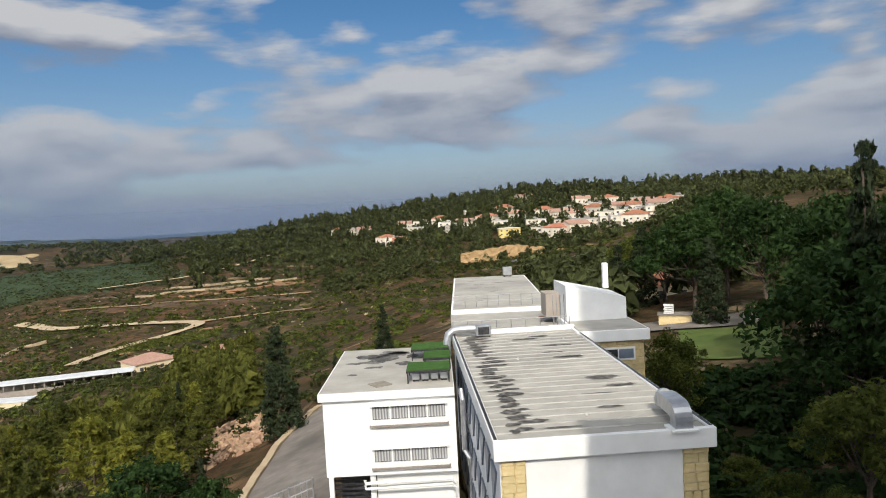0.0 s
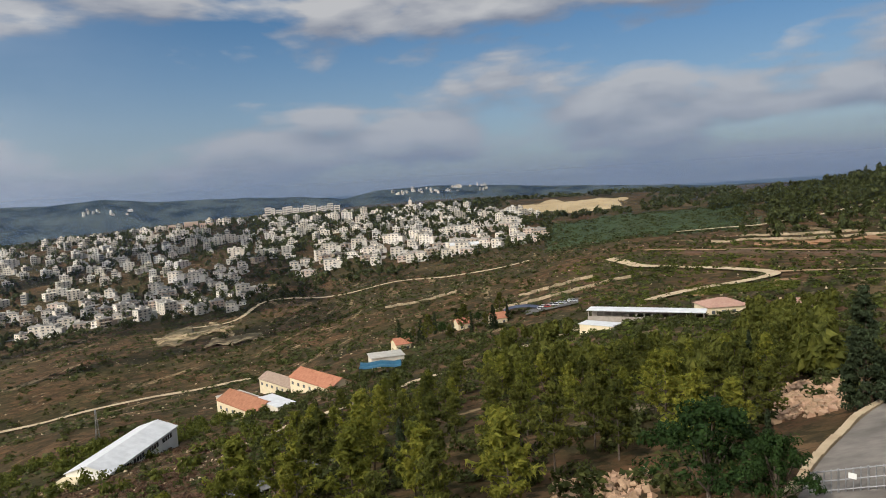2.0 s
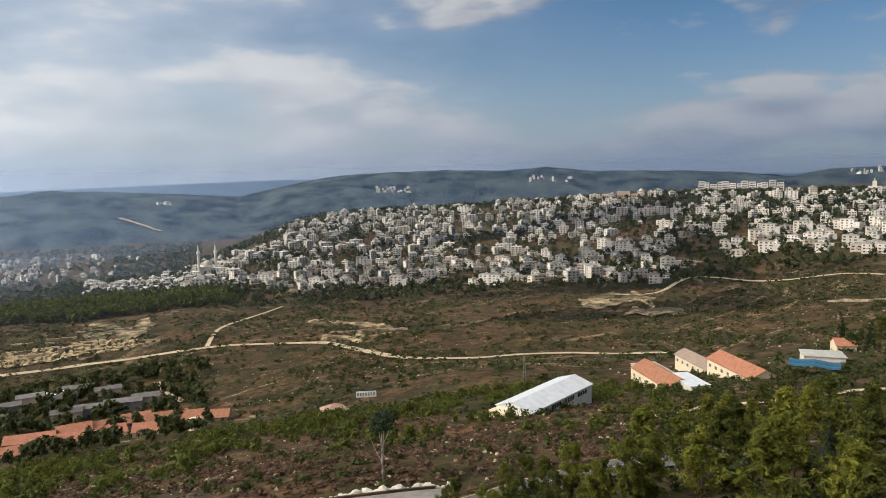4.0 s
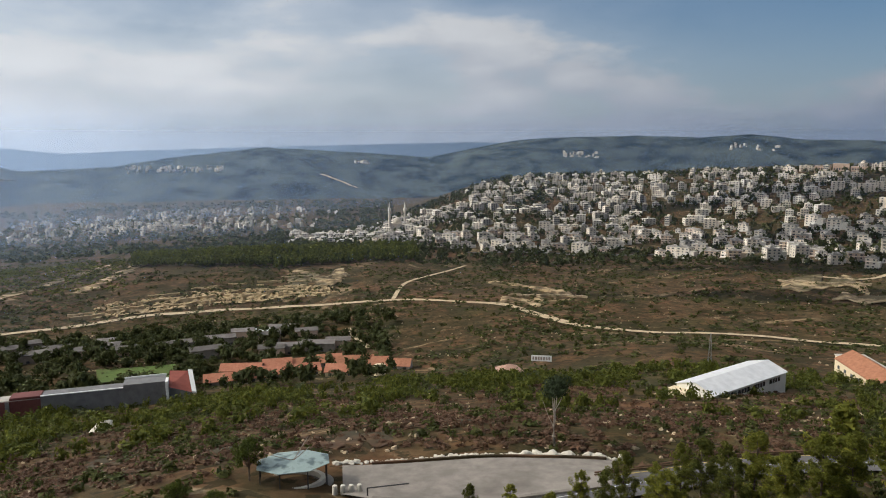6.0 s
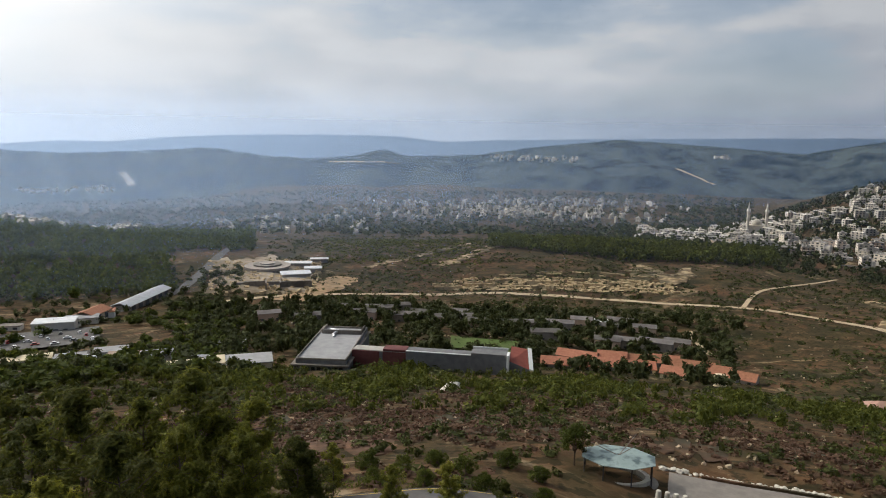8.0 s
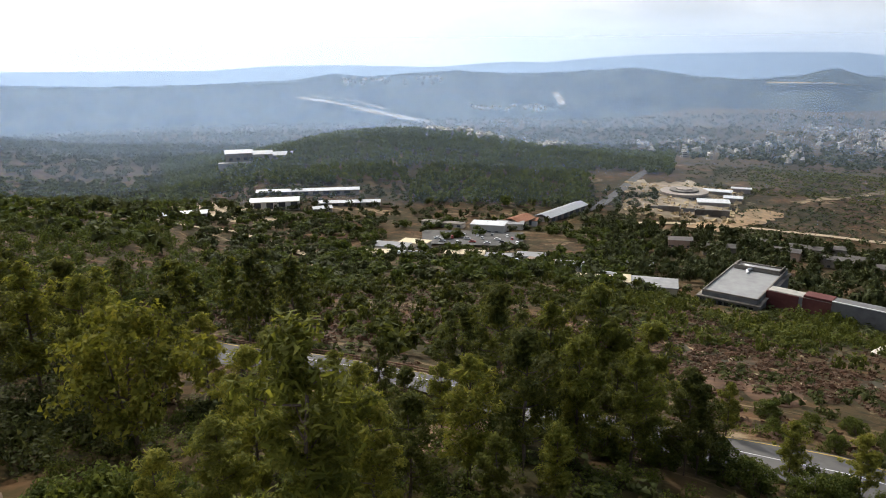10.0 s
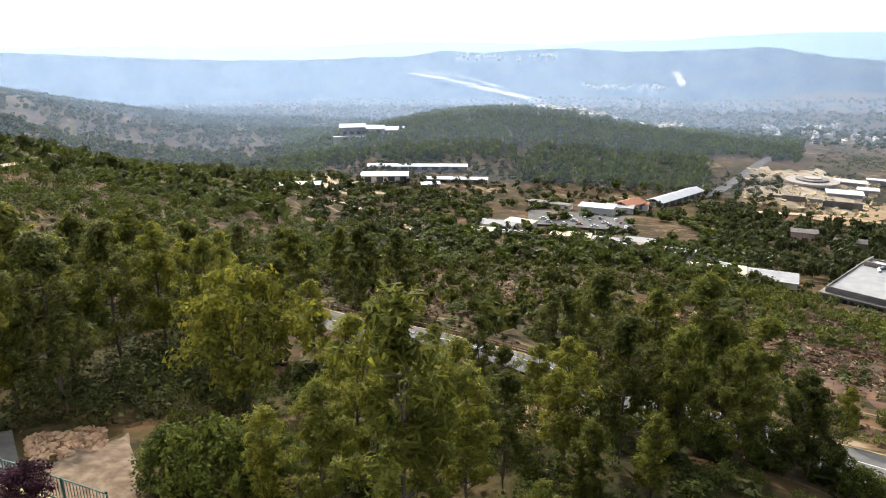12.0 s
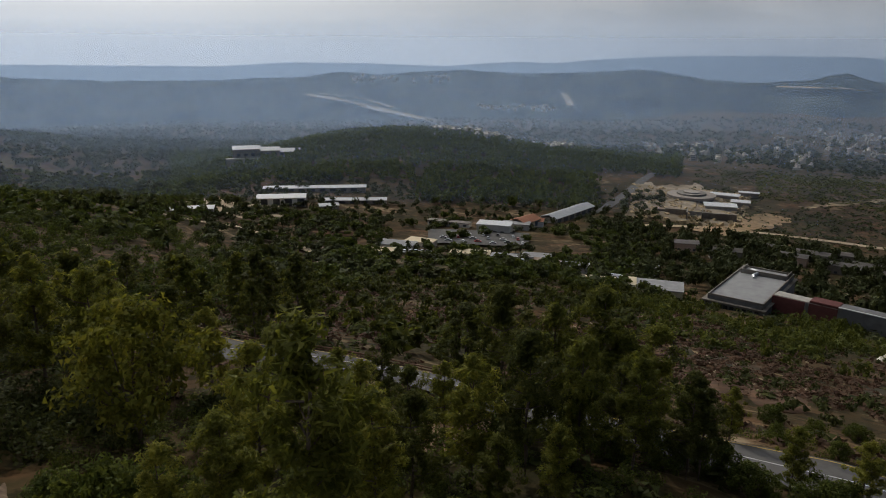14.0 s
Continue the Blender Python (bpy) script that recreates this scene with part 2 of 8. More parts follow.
M["curtain"] = curtain_material()
M["frame_white"] = material("white_frame", [(0.4, (0.72, 0.72, 0.7)), (0.6, (0.78, 0.78, 0.76))], 2.0, 0.5)
M["steel"] = material("galvanised_steel", [(0.3, (0.42, 0.43, 0.45)), (0.7, (0.58, 0.59, 0.61))], 2.0, 0.38, metal=0.8)
M["dark_metal"] = material("dark_metal", [(0.4, (0.04, 0.04, 0.045)), (0.6, (0.07, 0.07, 0.075))], 2.0, 0.5, metal=0.4)
M["rail"] = material("rail_metal", [(0.4, (0.26, 0.26, 0.27)), (0.6, (0.34, 0.34, 0.35))], 2.0, 0.5, metal=0.6)
M["green_turf"] = material("artificial_turf", [(0.35, (0.03, 0.085, 0.012)), (0.65, (0.05, 0.12, 0.02))], 3.0, 0.9)
M["red_tile"] = material("red_roof_tile", [(0.3, (0.27, 0.105, 0.06)), (0.7, (0.40, 0.18, 0.105))], 0.9, 0.85, bump=0.3, obj=0.15)
M["pink_tile"] = material("faded_pink_roof", [(0.3, (0.31, 0.18, 0.135)), (0.7, (0.41, 0.26, 0.20))], 0.9, 0.85, obj=0.08)
M["house_white"] = material("village_plaster", [(0.3, (0.40, 0.37, 0.32)), (0.45, (0.62, 0.56, 0.46)), (0.55, (0.56, 0.53, 0.48)), (0.7, (0.68, 0.65, 0.60))], 0.05, 0.9, obj=0.2, island=0.28, mixin=(0.55, 0.8, (0.34, 0.30, 0.25)), amount=0.5)
M["villa_white"] = material("villa_plaster", [(0.3, (0.50, 0.44, 0.35)), (0.7, (0.68, 0.62, 0.52))], 0.2, 0.9, obj=0.15)
M["house_tint"] = material("tinted_village_plaster", [(0.3, (0.52, 0.40, 0.22)), (0.5, (0.46, 0.36, 0.29)), (0.7, (0.40, 0.38, 0.34))], 0.03, 0.9, obj=0.25)
M["house_roof"] = material("village_flat_roof", [(0.3, (0.28, 0.26, 0.24)), (0.7, (0.46, 0.44, 0.40))], 0.2, 0.9, obj=0.2)
M["house_window"] = material("village_window", [(0.4, (0.05, 0.055, 0.065)), (0.6, (0.10, 0.105, 0.11))], 0.5, 0.3)
M["cream"] = material("cream_plaster", [(0.3, (0.60, 0.50, 0.33)), (0.7, (0.70, 0.60, 0.42))], 0.5, 0.9, obj=0.08)
M["shed_white"] = material("white_sheet_roof", [(0.35, (0.54, 0.55, 0.56)), (0.65, (0.66, 0.67, 0.68))], 0.4, 0.5, bump=0.05)
M["grey_house"] = material("grey_render", [(0.3, (0.25, 0.215, 0.185)), (0.7, (0.37, 0.325, 0.28))], 0.4, 0.9, obj=0.15)
M["roof_pale"] = material("pale_gravel_roof", [(0.3, (0.25, 0.25, 0.255)), (0.7, (0.35, 0.35, 0.35))], 0.3, 0.9)
M["row_roof"] = material("dull_row_roof", [(0.3, (0.105, 0.095, 0.088)), (0.7, (0.17, 0.155, 0.145))], 0.4, 0.9, obj=0.25)
M["museum_grey"] = material("grey_cladding", [(0.3, (0.12, 0.12, 0.122)), (0.7, (0.19, 0.19, 0.19))], 0.4, 0.8, bump=0.1)
M["museum_red"] = material("dark_red_cladding", [(0.3, (0.11, 0.035, 0.032)), (0.7, (0.16, 0.055, 0.05))], 0.5, 0.8, bump=0.1)
M["copper_green"] = material("grey_green_sheet", [(0.35, (0.22, 0.29, 0.28)), (0.65, (0.30, 0.37, 0.355))], 0.6, 0.6, mixin=(0.5, 0.62, (0.05, 0.08, 0.09)), amount=0.85, scale2=0.6)
M["blue_sheet"] = material("blue_tarpaulin", [(0.4, (0.018, 0.08, 0.14)), (0.6, (0.03, 0.115, 0.18))], 1.0, 0.6)
M["bark"] = material("bark", [(0.3, (0.06, 0.045, 0.035)), (0.7, (0.13, 0.10, 0.08))], 4.0, 0.95, bump=0.6)
M["dead_bark"] = material("bleached_bark", [(0.3, (0.20, 0.17, 0.14)), (0.7, (0.32, 0.28, 0.24))], 4.0, 0.95, bump=0.4)
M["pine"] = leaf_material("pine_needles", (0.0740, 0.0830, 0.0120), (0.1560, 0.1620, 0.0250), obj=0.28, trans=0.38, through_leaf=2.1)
# darker copy of the pine needles that puts shade contrast into the colour
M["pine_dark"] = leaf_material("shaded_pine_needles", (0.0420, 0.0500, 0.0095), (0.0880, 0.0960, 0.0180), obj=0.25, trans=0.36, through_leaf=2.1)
M["dark_conifer"] = leaf_material("dark_conifer_needles", (0.0182, 0.0294, 0.0140), (0.0385, 0.0525, 0.0238), obj=0.15)
M["broadleaf"] = leaf_material("broad_leaves", (0.0430, 0.0610, 0.0105), (0.0850, 0.1040, 0.0190), obj=0.2, trans=0.35)
# the sun's yellow on one backlit tree is put into its leaf colour
M["sun_yellow_leaf"] = leaf_material("sun_yellow_leaves", (0.0810, 0.092, 0.013), (0.1782, 0.175, 0.026), trans=0.4)
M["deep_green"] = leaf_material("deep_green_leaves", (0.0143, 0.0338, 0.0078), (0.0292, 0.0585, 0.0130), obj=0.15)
M["scrub"] = leaf_material("scrub_leaves", (0.0330, 0.0430, 0.0120), (0.0680, 0.0770, 0.0210), island=0.4, trans=0.25)
M["bush_green"] = leaf_material("sunlit_bush_leaves", (0.0500, 0.0620, 0.0110), (0.1000, 0.1140, 0.0210), island=0.35, trans=0.3)
M["scrub_dry"] = leaf_material("dry_scrub", (0.0620, 0.0360, 0.0230), (0.1180, 0.0700, 0.0420), island=0.3, trans=0.1)
M["wood_far"] = leaf_material("woodland_leaves", (0.0350, 0.0440, 0.0150), (0.0640, 0.0740, 0.0250), island=0.35, trans=0.2)


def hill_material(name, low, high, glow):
    """Wooded hills far off, a plain backdrop; haze is put into their colour and glow."""
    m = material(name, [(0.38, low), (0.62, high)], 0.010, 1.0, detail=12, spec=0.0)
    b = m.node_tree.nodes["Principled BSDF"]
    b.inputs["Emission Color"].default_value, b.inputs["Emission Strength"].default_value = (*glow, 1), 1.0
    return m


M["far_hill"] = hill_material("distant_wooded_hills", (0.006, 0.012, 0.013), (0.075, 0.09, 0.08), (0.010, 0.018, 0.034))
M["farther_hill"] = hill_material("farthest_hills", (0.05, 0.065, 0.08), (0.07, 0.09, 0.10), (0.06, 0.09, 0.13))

# ---- helpers for shapes ----


def link(name, bm, mat, parent=None, label=""):
    me = bpy.data.meshes.new(name)
    bm.to_mesh(me)
    bm.free()
    for x in (mat if isinstance(mat, (list, tuple)) else [mat]):
        me.materials.append(x)
    ob = new(name, me)
    if parent is not None:
        ob.parent = parent
    if label:
        ob["label"] = label
    return ob


part = link


def thing(name, place, label, category, group="", turn=0.0, kind=""):
    ob = new(name)
    ob.matrix_world = pose(*place, 0, 0, turn)
    return tagged(ob, label, category, group, kind)


def array_mesh(name, verts, faces, mat, smooth=False):
    """A mesh from numpy arrays; faces all of one size."""
    verts, faces = np.asarray(verts, dtype=np.float32), np.asarray(faces, dtype=np.int32)
    k = faces.shape[1]
    me = bpy.data.meshes.new(name)
    me.vertices.add(len(verts))
    me.vertices.foreach_set("co", verts.ravel())
    me.loops.add(faces.size)
    me.loops.foreach_set("vertex_index", faces.ravel())
    me.polygons.add(len(faces))
    me.polygons.foreach_set("loop_start", np.arange(0, faces.size, k, dtype=np.int32))
    me.polygons.foreach_set("loop_total", np.full(len(faces), k, dtype=np.int32))
    me.polygons.foreach_set("use_smooth", np.full(len(faces), smooth, dtype=bool))
    me.update(calc_edges=True)
    for x in (mat if isinstance(mat, (list, tuple)) else [mat]):
        me.materials.append(x)
    return me


def box(bm, x0, y0, z0, x1, y1, z1, mi=0, bevel=0.0):
    r = bmesh.ops.create_cube(bm, size=1.0, matrix=Matrix.Translation(((x0 + x1) / 2, (y0 + y1) / 2, (z0 + z1) / 2)) @ Matrix.Diagonal((x1 - x0, y1 - y0, z1 - z0, 1)))
    for v in r["verts"]:
        for fc in v.link_faces:
            fc.material_index = mi
    if bevel:
        es = {e for v in r["verts"] for e in v.link_edges}
        bmesh.ops.bevel(bm, geom=list(es), offset=bevel, segments=1, affect="EDGES")
    return bm


def B():
    return bmesh.new()


def boxm(x0, y0, z0, x1, y1, z1, bevel=0.0):
    return box(bmesh.new(), x0, y0, z0, x1, y1, z1, 0, bevel)


def tube(bm, points, radius, sides=8, taper=None):
    """A tube along points; taper: the radius at the end."""
    points = [Vector(p) for p in points]
    rings = []
    for i, p in enumerate(points):
        d = (points[min(i + 1, len(points) - 1)] - points[max(i - 1, 0)]).normalized()
        q = d.to_track_quat("Z", "Y")
        rr = radius if taper is None else radius + (taper - radius) * i / max(1, len(points) - 1)
        rings.append([bm.verts.new(p + q @ Vector((rr * math.cos(2 * math.pi * k / sides), rr * math.sin(2 * math.pi * k / sides), 0))) for k in range(sides)])
    for a, b in zip(rings, rings[1:]):
        for k in range(sides):
            bm.faces.new((a[k], a[(k + 1) % sides], b[(k + 1) % sides], b[k]))
    bm.faces.new(rings[0][::-1])
    bm.faces.new(rings[-1])
    return bm


def prism(bm, outline, z0, z1):
    """An upright prism over a plan outline."""
    lo = [bm.verts.new((x, y, z0)) for x, y in outline]
    hi = [bm.verts.new((x, y, z1)) for x, y in outline]
    k = len(outline)
    for i in range(k):
        bm.faces.new((lo[i], lo[(i + 1) % k], hi[(i + 1) % k], hi[i]))
    bm.faces.new(hi)
    bm.faces.new(lo[::-1])
    bmesh.ops.recalc_face_normals(bm, faces=bm.faces)
    return bm


def gable(bm, x0, y0, x1, y1, z0, rise, over=0.4, thick=0.18, along="x"):
    """A pitched roof with thickness over a rectangle, its ridge along x or y."""
    if along == "x":
        pts = [(y0 - over, z0 - 0.1), ((y0 + y1) / 2, z0 + rise), (y1 + over, z0 - 0.1)]
        a, b = x0 - over, x1 + over
        mk = lambda u, v, w: (w, u, v)
    else:
        pts = [(x0 - over, z0 - 0.1), ((x0 + x1) / 2, z0 + rise), (x1 + over, z0 - 0.1)]
        a, b = y0 - over, y1 + over
        mk = lambda u, v, w: (u, w, v)
    ring = [(u, v) for u, v in pts] + [(u, v - thick) for u, v in pts[::-1]]
    A_ = [bm.verts.new(mk(u, v, a)) for u, v in ring]
    C_ = [bm.verts.new(mk(u, v, b)) for u, v in ring]
    k = len(ring)
    for i in range(k):
        bm.faces.new((A_[i], A_[(i + 1) % k], C_[(i + 1) % k], C_[i]))
    for s in (A_, C_):
        bm.faces.new((s[0], s[1], s[4], s[5]))
        bm.faces.new((s[1], s[2], s[3], s[4]))
    bmesh.ops.recalc_face_normals(bm, faces=bm.faces)
    return bm


# ---- the land ----
# for each heading, the ground's drop below the eye at growing distances
PROFILES = {}


def profile(az, *pairs):
    PROFILES[az] = pairs


profile(-40, (8, 20), (60, 20), (200, 14), (600, 2), (900, -6), (1500, 20), (4900, 60))
profile(-20, (8, 20), (60, 20.5), (120, 21), (300, 22), (600, 8), (820, -6), (1300, 15), (4900, 80))
profile(-8, (8, 20), (60, 20.5), (100, 21), (200, 30), (350, 36), (500, 32), (650, 15), (820, -8), (1200, 8), (2500, 60), (4900, 70))
profile(0, (8, 20.5), (60, 21), (100, 22), (200, 33), (350, 40), (500, 36), (650, 22), (900, 1), (1300, 20), (2500, 60), (4900, 60))
profile(10, (8, 20.5), (50, 21), (85, 24.5), (130, 28), (250, 46), (400, 53), (600, 50), (720, 44), (950, 13), (1400, 30), (2500, 60), (4900, 60))
profile(20, (8, 20.5), (45, 23), (70, 27), (110, 33), (180, 44), (300, 57), (400, 57), (600, 55), (900, 48), (1200, 34), (1800, 60), (3000, 55), (4900, 70))
profile(30, (8, 20.5), (50, 27), (100, 34), (160, 43), (280, 57), (360, 61), (500, 60), (650, 54), (1000, 58), (1160, 55), (1380, 32), (1800, 70), (3000, 58), (4900, 75))
profile(45, (8, 20.5), (50, 28), (90, 35), (150, 45), (300, 72), (450, 89), (650, 92), (850, 85), (1050, 60), (1300, 33), (1700, 80), (3000, 40), (4900, 60))
profile(62, (8, 20.5), (50, 29), (88, 37.5), (110, 42), (200, 66), (300, 86), (400, 103), (560, 115), (700, 121), (900, 115), (1100, 80), (1350, 38), (1800, 80), (3000, 60), (4900, 70))
profile(75, (8, 20.5), (50, 30), (80, 39), (90, 41), (110, 44.5), (200, 70), (330, 92), (420, 112), (590, 122), (760, 131), (900, 143), (1000, 138), (1200, 95), (1400, 54), (1800, 110), (2800, 90), (4900, 80))
profile(90, (8, 20.5), (50, 32), (72, 40), (90, 41), (110, 45), (220, 78), (300, 101), (380, 110), (520, 120), (800, 140), (900, 142), (1150, 111), (1500, 80), (1700, 85), (2400, 200), (3500, 140), (4900, 90))
profile(100, (8, 20.5), (50, 32), (72, 40), (90, 41.5), (120, 49), (230, 82), (300, 103), (380, 115), (560, 127), (700, 130), (900, 138), (1300, 178), (1600, 190), (2400, 200), (3300, 150), (4900, 90))
profile(110, (8, 20.5), (50, 31), (70, 38), (84, 39.5), (100, 44), (180, 68), (270, 96), (300, 103), (400, 116), (560, 134), (640, 130), (720, 131), (850, 133), (1100, 165), (1600, 205), (2000, 215), (2500, 190), (4900, 100))
profile(123, (8, 20.5), (40, 27), (58, 31), (100, 45), (180, 70), (265, 92), (300, 97), (400, 112), (560, 137), (680, 134), (800, 133), (1000, 150), (1300, 185), (2000, 220), (2400, 200), (4900, 100))
profile(135, (8, 20.5), (40, 26), (54, 30.5), (90, 42), (160, 62), (265, 91), (330, 103), (500, 122), (540, 126), (760, 134), (1000, 150), (1500, 190), (2100, 215), (2600, 190), (4900, 100))
profile(141, (8, 20.5), (40, 26), (56, 31), (90, 42), (160, 61), (258, 87), (340, 104), (490, 122), (580, 126), (680, 128), (760, 128), (860, 134), (1000, 150), (1300, 185), (1700, 214), (2250, 230), (4900, 100))
profile(147, (8, 20.5), (40, 26), (57, 31), (90, 42), (160, 60), (250, 83), (345, 104), (485, 122), (640, 130), (760, 127), (860, 125), (960, 136), (1200, 170), (1600, 206), (2250, 230), (4900, 100))
profile(154, (8, 20.5), (40, 26), (60, 31), (90, 41.5), (165, 61), (270, 86), (345, 104), (475, 121), (640, 129), (780, 121), (900, 116), (980, 120), (1200, 160), (1600, 206), (2250, 230), (4900, 120))
profile(160, (8, 20.5), (40, 26), (64, 31.3), (90, 40), (172, 64), (300, 95), (345, 103), (460, 118), (630, 128), (780, 117), (920, 108), (1000, 112), (1230, 160), (1650, 206), (2250, 230), (4900, 200))
profile(166, (8, 20.5), (40, 26), (68, 31.5), (90, 38), (180, 65), (330, 101), (450, 113), (620, 126), (770, 121), (890, 116), (980, 124), (1200, 162), (1600, 206), (2250, 230), (4900, 300))
profile(171, (8, 20.5), (40, 26), (70, 31.7), (100, 39.5), (200, 68), (330, 98), (440, 111), (560, 118), (700, 124), (835, 125), (900, 131), (1100, 160), (1500, 196), (2250, 230), (4900, 300))
profile(175, (8, 20.8), (40, 26), (72, 32), (110, 41), (220, 69), (330, 92), (420, 102), (560, 114), (680, 127), (850, 144), (1100, 158), (1400, 180), (2250, 230), (4900, 300))
profile(179, (8, 21), (40, 26), (75, 32), (120, 43), (220, 64), (330, 79), (410, 88), (500, 107), (620, 124), (800, 148), (950, 152), (1200, 156), (1450, 176), (2250, 230), (4900, 300))
profile(186, (8, 21), (40, 25.5), (75, 31), (120, 41), (220, 57), (330, 71), (430, 81), (520, 104), (700, 132), (850, 144), (1000, 141), (1250, 140), (1500, 165), (2250, 230), (4900, 300))
profile(193, (8, 21), (40, 24.8), (75, 29.5), (120, 37), (220, 48), (330, 57), (430, 65), (520, 88), (700, 118), (900, 114), (1100, 104), (1300, 112), (1600, 150), (2250, 230), (4900, 300))
profile(198, (8, 21), (40, 24.3), (75, 28.5), (120, 34), (220, 43), (330, 49), (420, 54), (520, 74), (700, 94), (900, 80), (1100, 70), (1400, 90), (2250, 200), (4900, 300))
profile(215, (8, 20.5), (40, 22), (100, 26), (400, 50), (900, 50), (2000, 60), (4900, 60))
profile(270, (8, 20), (60, 20), (400, 25), (1500, 40), (4900, 60))

R0, R1, NR = 8.0, 4900.0, 300
NA = 480
DA = 360 / NA
AZ = np.arange(NA) * DA
RR = R0 * (R1 / R0) ** (np.arange(NR) / (NR - 1))


def land():
    keys = sorted(PROFILES)
    rows = {k: np.interp(np.log(RR), np.log([p[0] for p in PROFILES[k]]), [p[1] for p in PROFILES[k]]) for k in keys}
    ka = np.array([keys[-1] - 360] + keys + [keys[0] + 360], dtype=float)
    kr = np.array([rows[keys[-1]]] + [rows[k] for k in keys] + [rows[keys[0]]])
    a = np.where(AZ > 300, AZ - 360, AZ)
    g = np.stack([np.interp(a, ka, kr[:, j]) for j in range(NR)], 1)

    def blur(x, sig, axis, wrap):
        k = np.exp(-0.5 * (np.arange(-4 * sig, 4 * sig + 1) / sig) ** 2)
        k /= k.sum()
        h = len(k) // 2
        padw = [(0, 0), (0, 0)]
        padw[axis] = (h, h)
        y = np.pad(x, padw, mode="wrap" if wrap else "edge")
        return np.apply_along_axis(lambda v: np.convolve(v, k, "valid"), axis, y)

    g = blur(blur(g, 3, 0, True), 2, 1, False)
    # past the valley the land sinks behind the far ridges
    g = np.maximum(g, np.interp(RR, (2300, 2900), (-99, 320))[None, :])
    z = EYE[2] - g
    for i, az in enumerate(AZ):
        for j, r in enumerate(RR):
            p = heading(az, r)
            amp = 0.12 + 0.0045 * r if r > 35 else 0.05
            z[i, j] += min(amp, 6.0) * noise.fractal(Vector((p.x, p.y, 0)) / (30 + 0.16 * r), 0.9, 2.1, 3)
    return z


LAND = land()


def height(x, y):
    """The ground's height at a place."""
    r = min(max(math.hypot(x, y), R0), R1 * 0.999)
    a = (math.degrees(math.atan2(-x, y)) % 360) / DA
    j = math.log(r / R0) / math.log(R1 / R0) * (NR - 1)
    i0, j0 = int(a) % NA, min(int(j), NR - 2)
    i1, fa, fj = (i0 + 1) % NA, a - int(a), j - j0
    return (LAND[i0, j0] * (1 - fj) + LAND[i0, j0 + 1] * fj) * (1 - fa) + (LAND[i1, j0] * (1 - fj) + LAND[i1, j0 + 1] * fj) * fa


def spot(az, r, dz=0.0):
    p = heading(az, r)
    return Vector((p.x, p.y, height(p.x, p.y) + dz))


def make_ground():
    pts = np.zeros((NA, NR, 3))
    pts[:, :, 0] = -np.sin(np.radians(AZ))[:, None] * RR[None]
    pts[:, :, 1] = np.cos(np.radians(AZ))[:, None] * RR[None]
    pts[:, :, 2] = LAND
    i, j = np.meshgrid(np.arange(NA), np.arange(NR - 1), indexing="ij")
    i2 = (i + 1) % NA
    f = np.stack([i * NR + j, i2 * NR + j, i2 * NR + j + 1, i * NR + j + 1], -1).reshape(-1, 4)[:, ::-1]
    ob = new("ground", array_mesh("ground", pts.reshape(-1, 3), f, M["ground"], smooth=True))
    tagged(ob, "dry brown hillsides and valley with scrub and pale rock", "ground", kind="structure")


make_ground()


def smooth_line(pts, n=6):
    """Catmull-Rom through plan points."""
    pts = [Vector(p) for p in pts]
    out = []
    for i in range(len(pts) - 1):
        p0, p1, p2, p3 = pts[max(i - 1, 0)], pts[i], pts[i + 1], pts[min(i + 2, len(pts) - 1)]
        for k in range(n):
            t = k / n
            out.append(0.5 * (2 * p1 + (p2 - p0) * t + (2 * p0 - 5 * p1 + 4 * p2 - p3) * t * t + (3 * p1 - p0 - 3 * p2 + p3) * t ** 3))
    return out + [pts[-1]]


def ribbon(name, marks, width, mat, label, category="road", lift=0.35, side=0.0, n=8, ragged=0.0, parent=None):
    """A way draped on the land through (heading, distance) marks."""
    line = smooth_line([heading(a, r) for a, r in marks], n)
    verts, k = [], 5
    rnd = random.Random(name)
    for i, p in enumerate(line):
        d = (line[min(i + 1, len(line) - 1)] - line[max(i - 1, 0)]).normalized()
        s = Vector((-d.y, d.x, 0))
        w = width * (1 + ragged * rnd.uniform(-1, 1))
        for u in range(k):
            q = p + s * (side + w * (u / (k - 1) - 0.5))
            verts.append((q.x, q.y, height(q.x, q.y) + lift))
    faces = [(i * k + u, i * k + u + 1, (i + 1) * k + u + 1, (i + 1) * k + u) for i in range(len(line) - 1) for u in range(k - 1)]
    ob = new(name, array_mesh(name, verts, faces, mat, True))
    if parent is not None:
        ob.parent = parent
        return ob
    return tagged(ob, label, category, kind="structure")


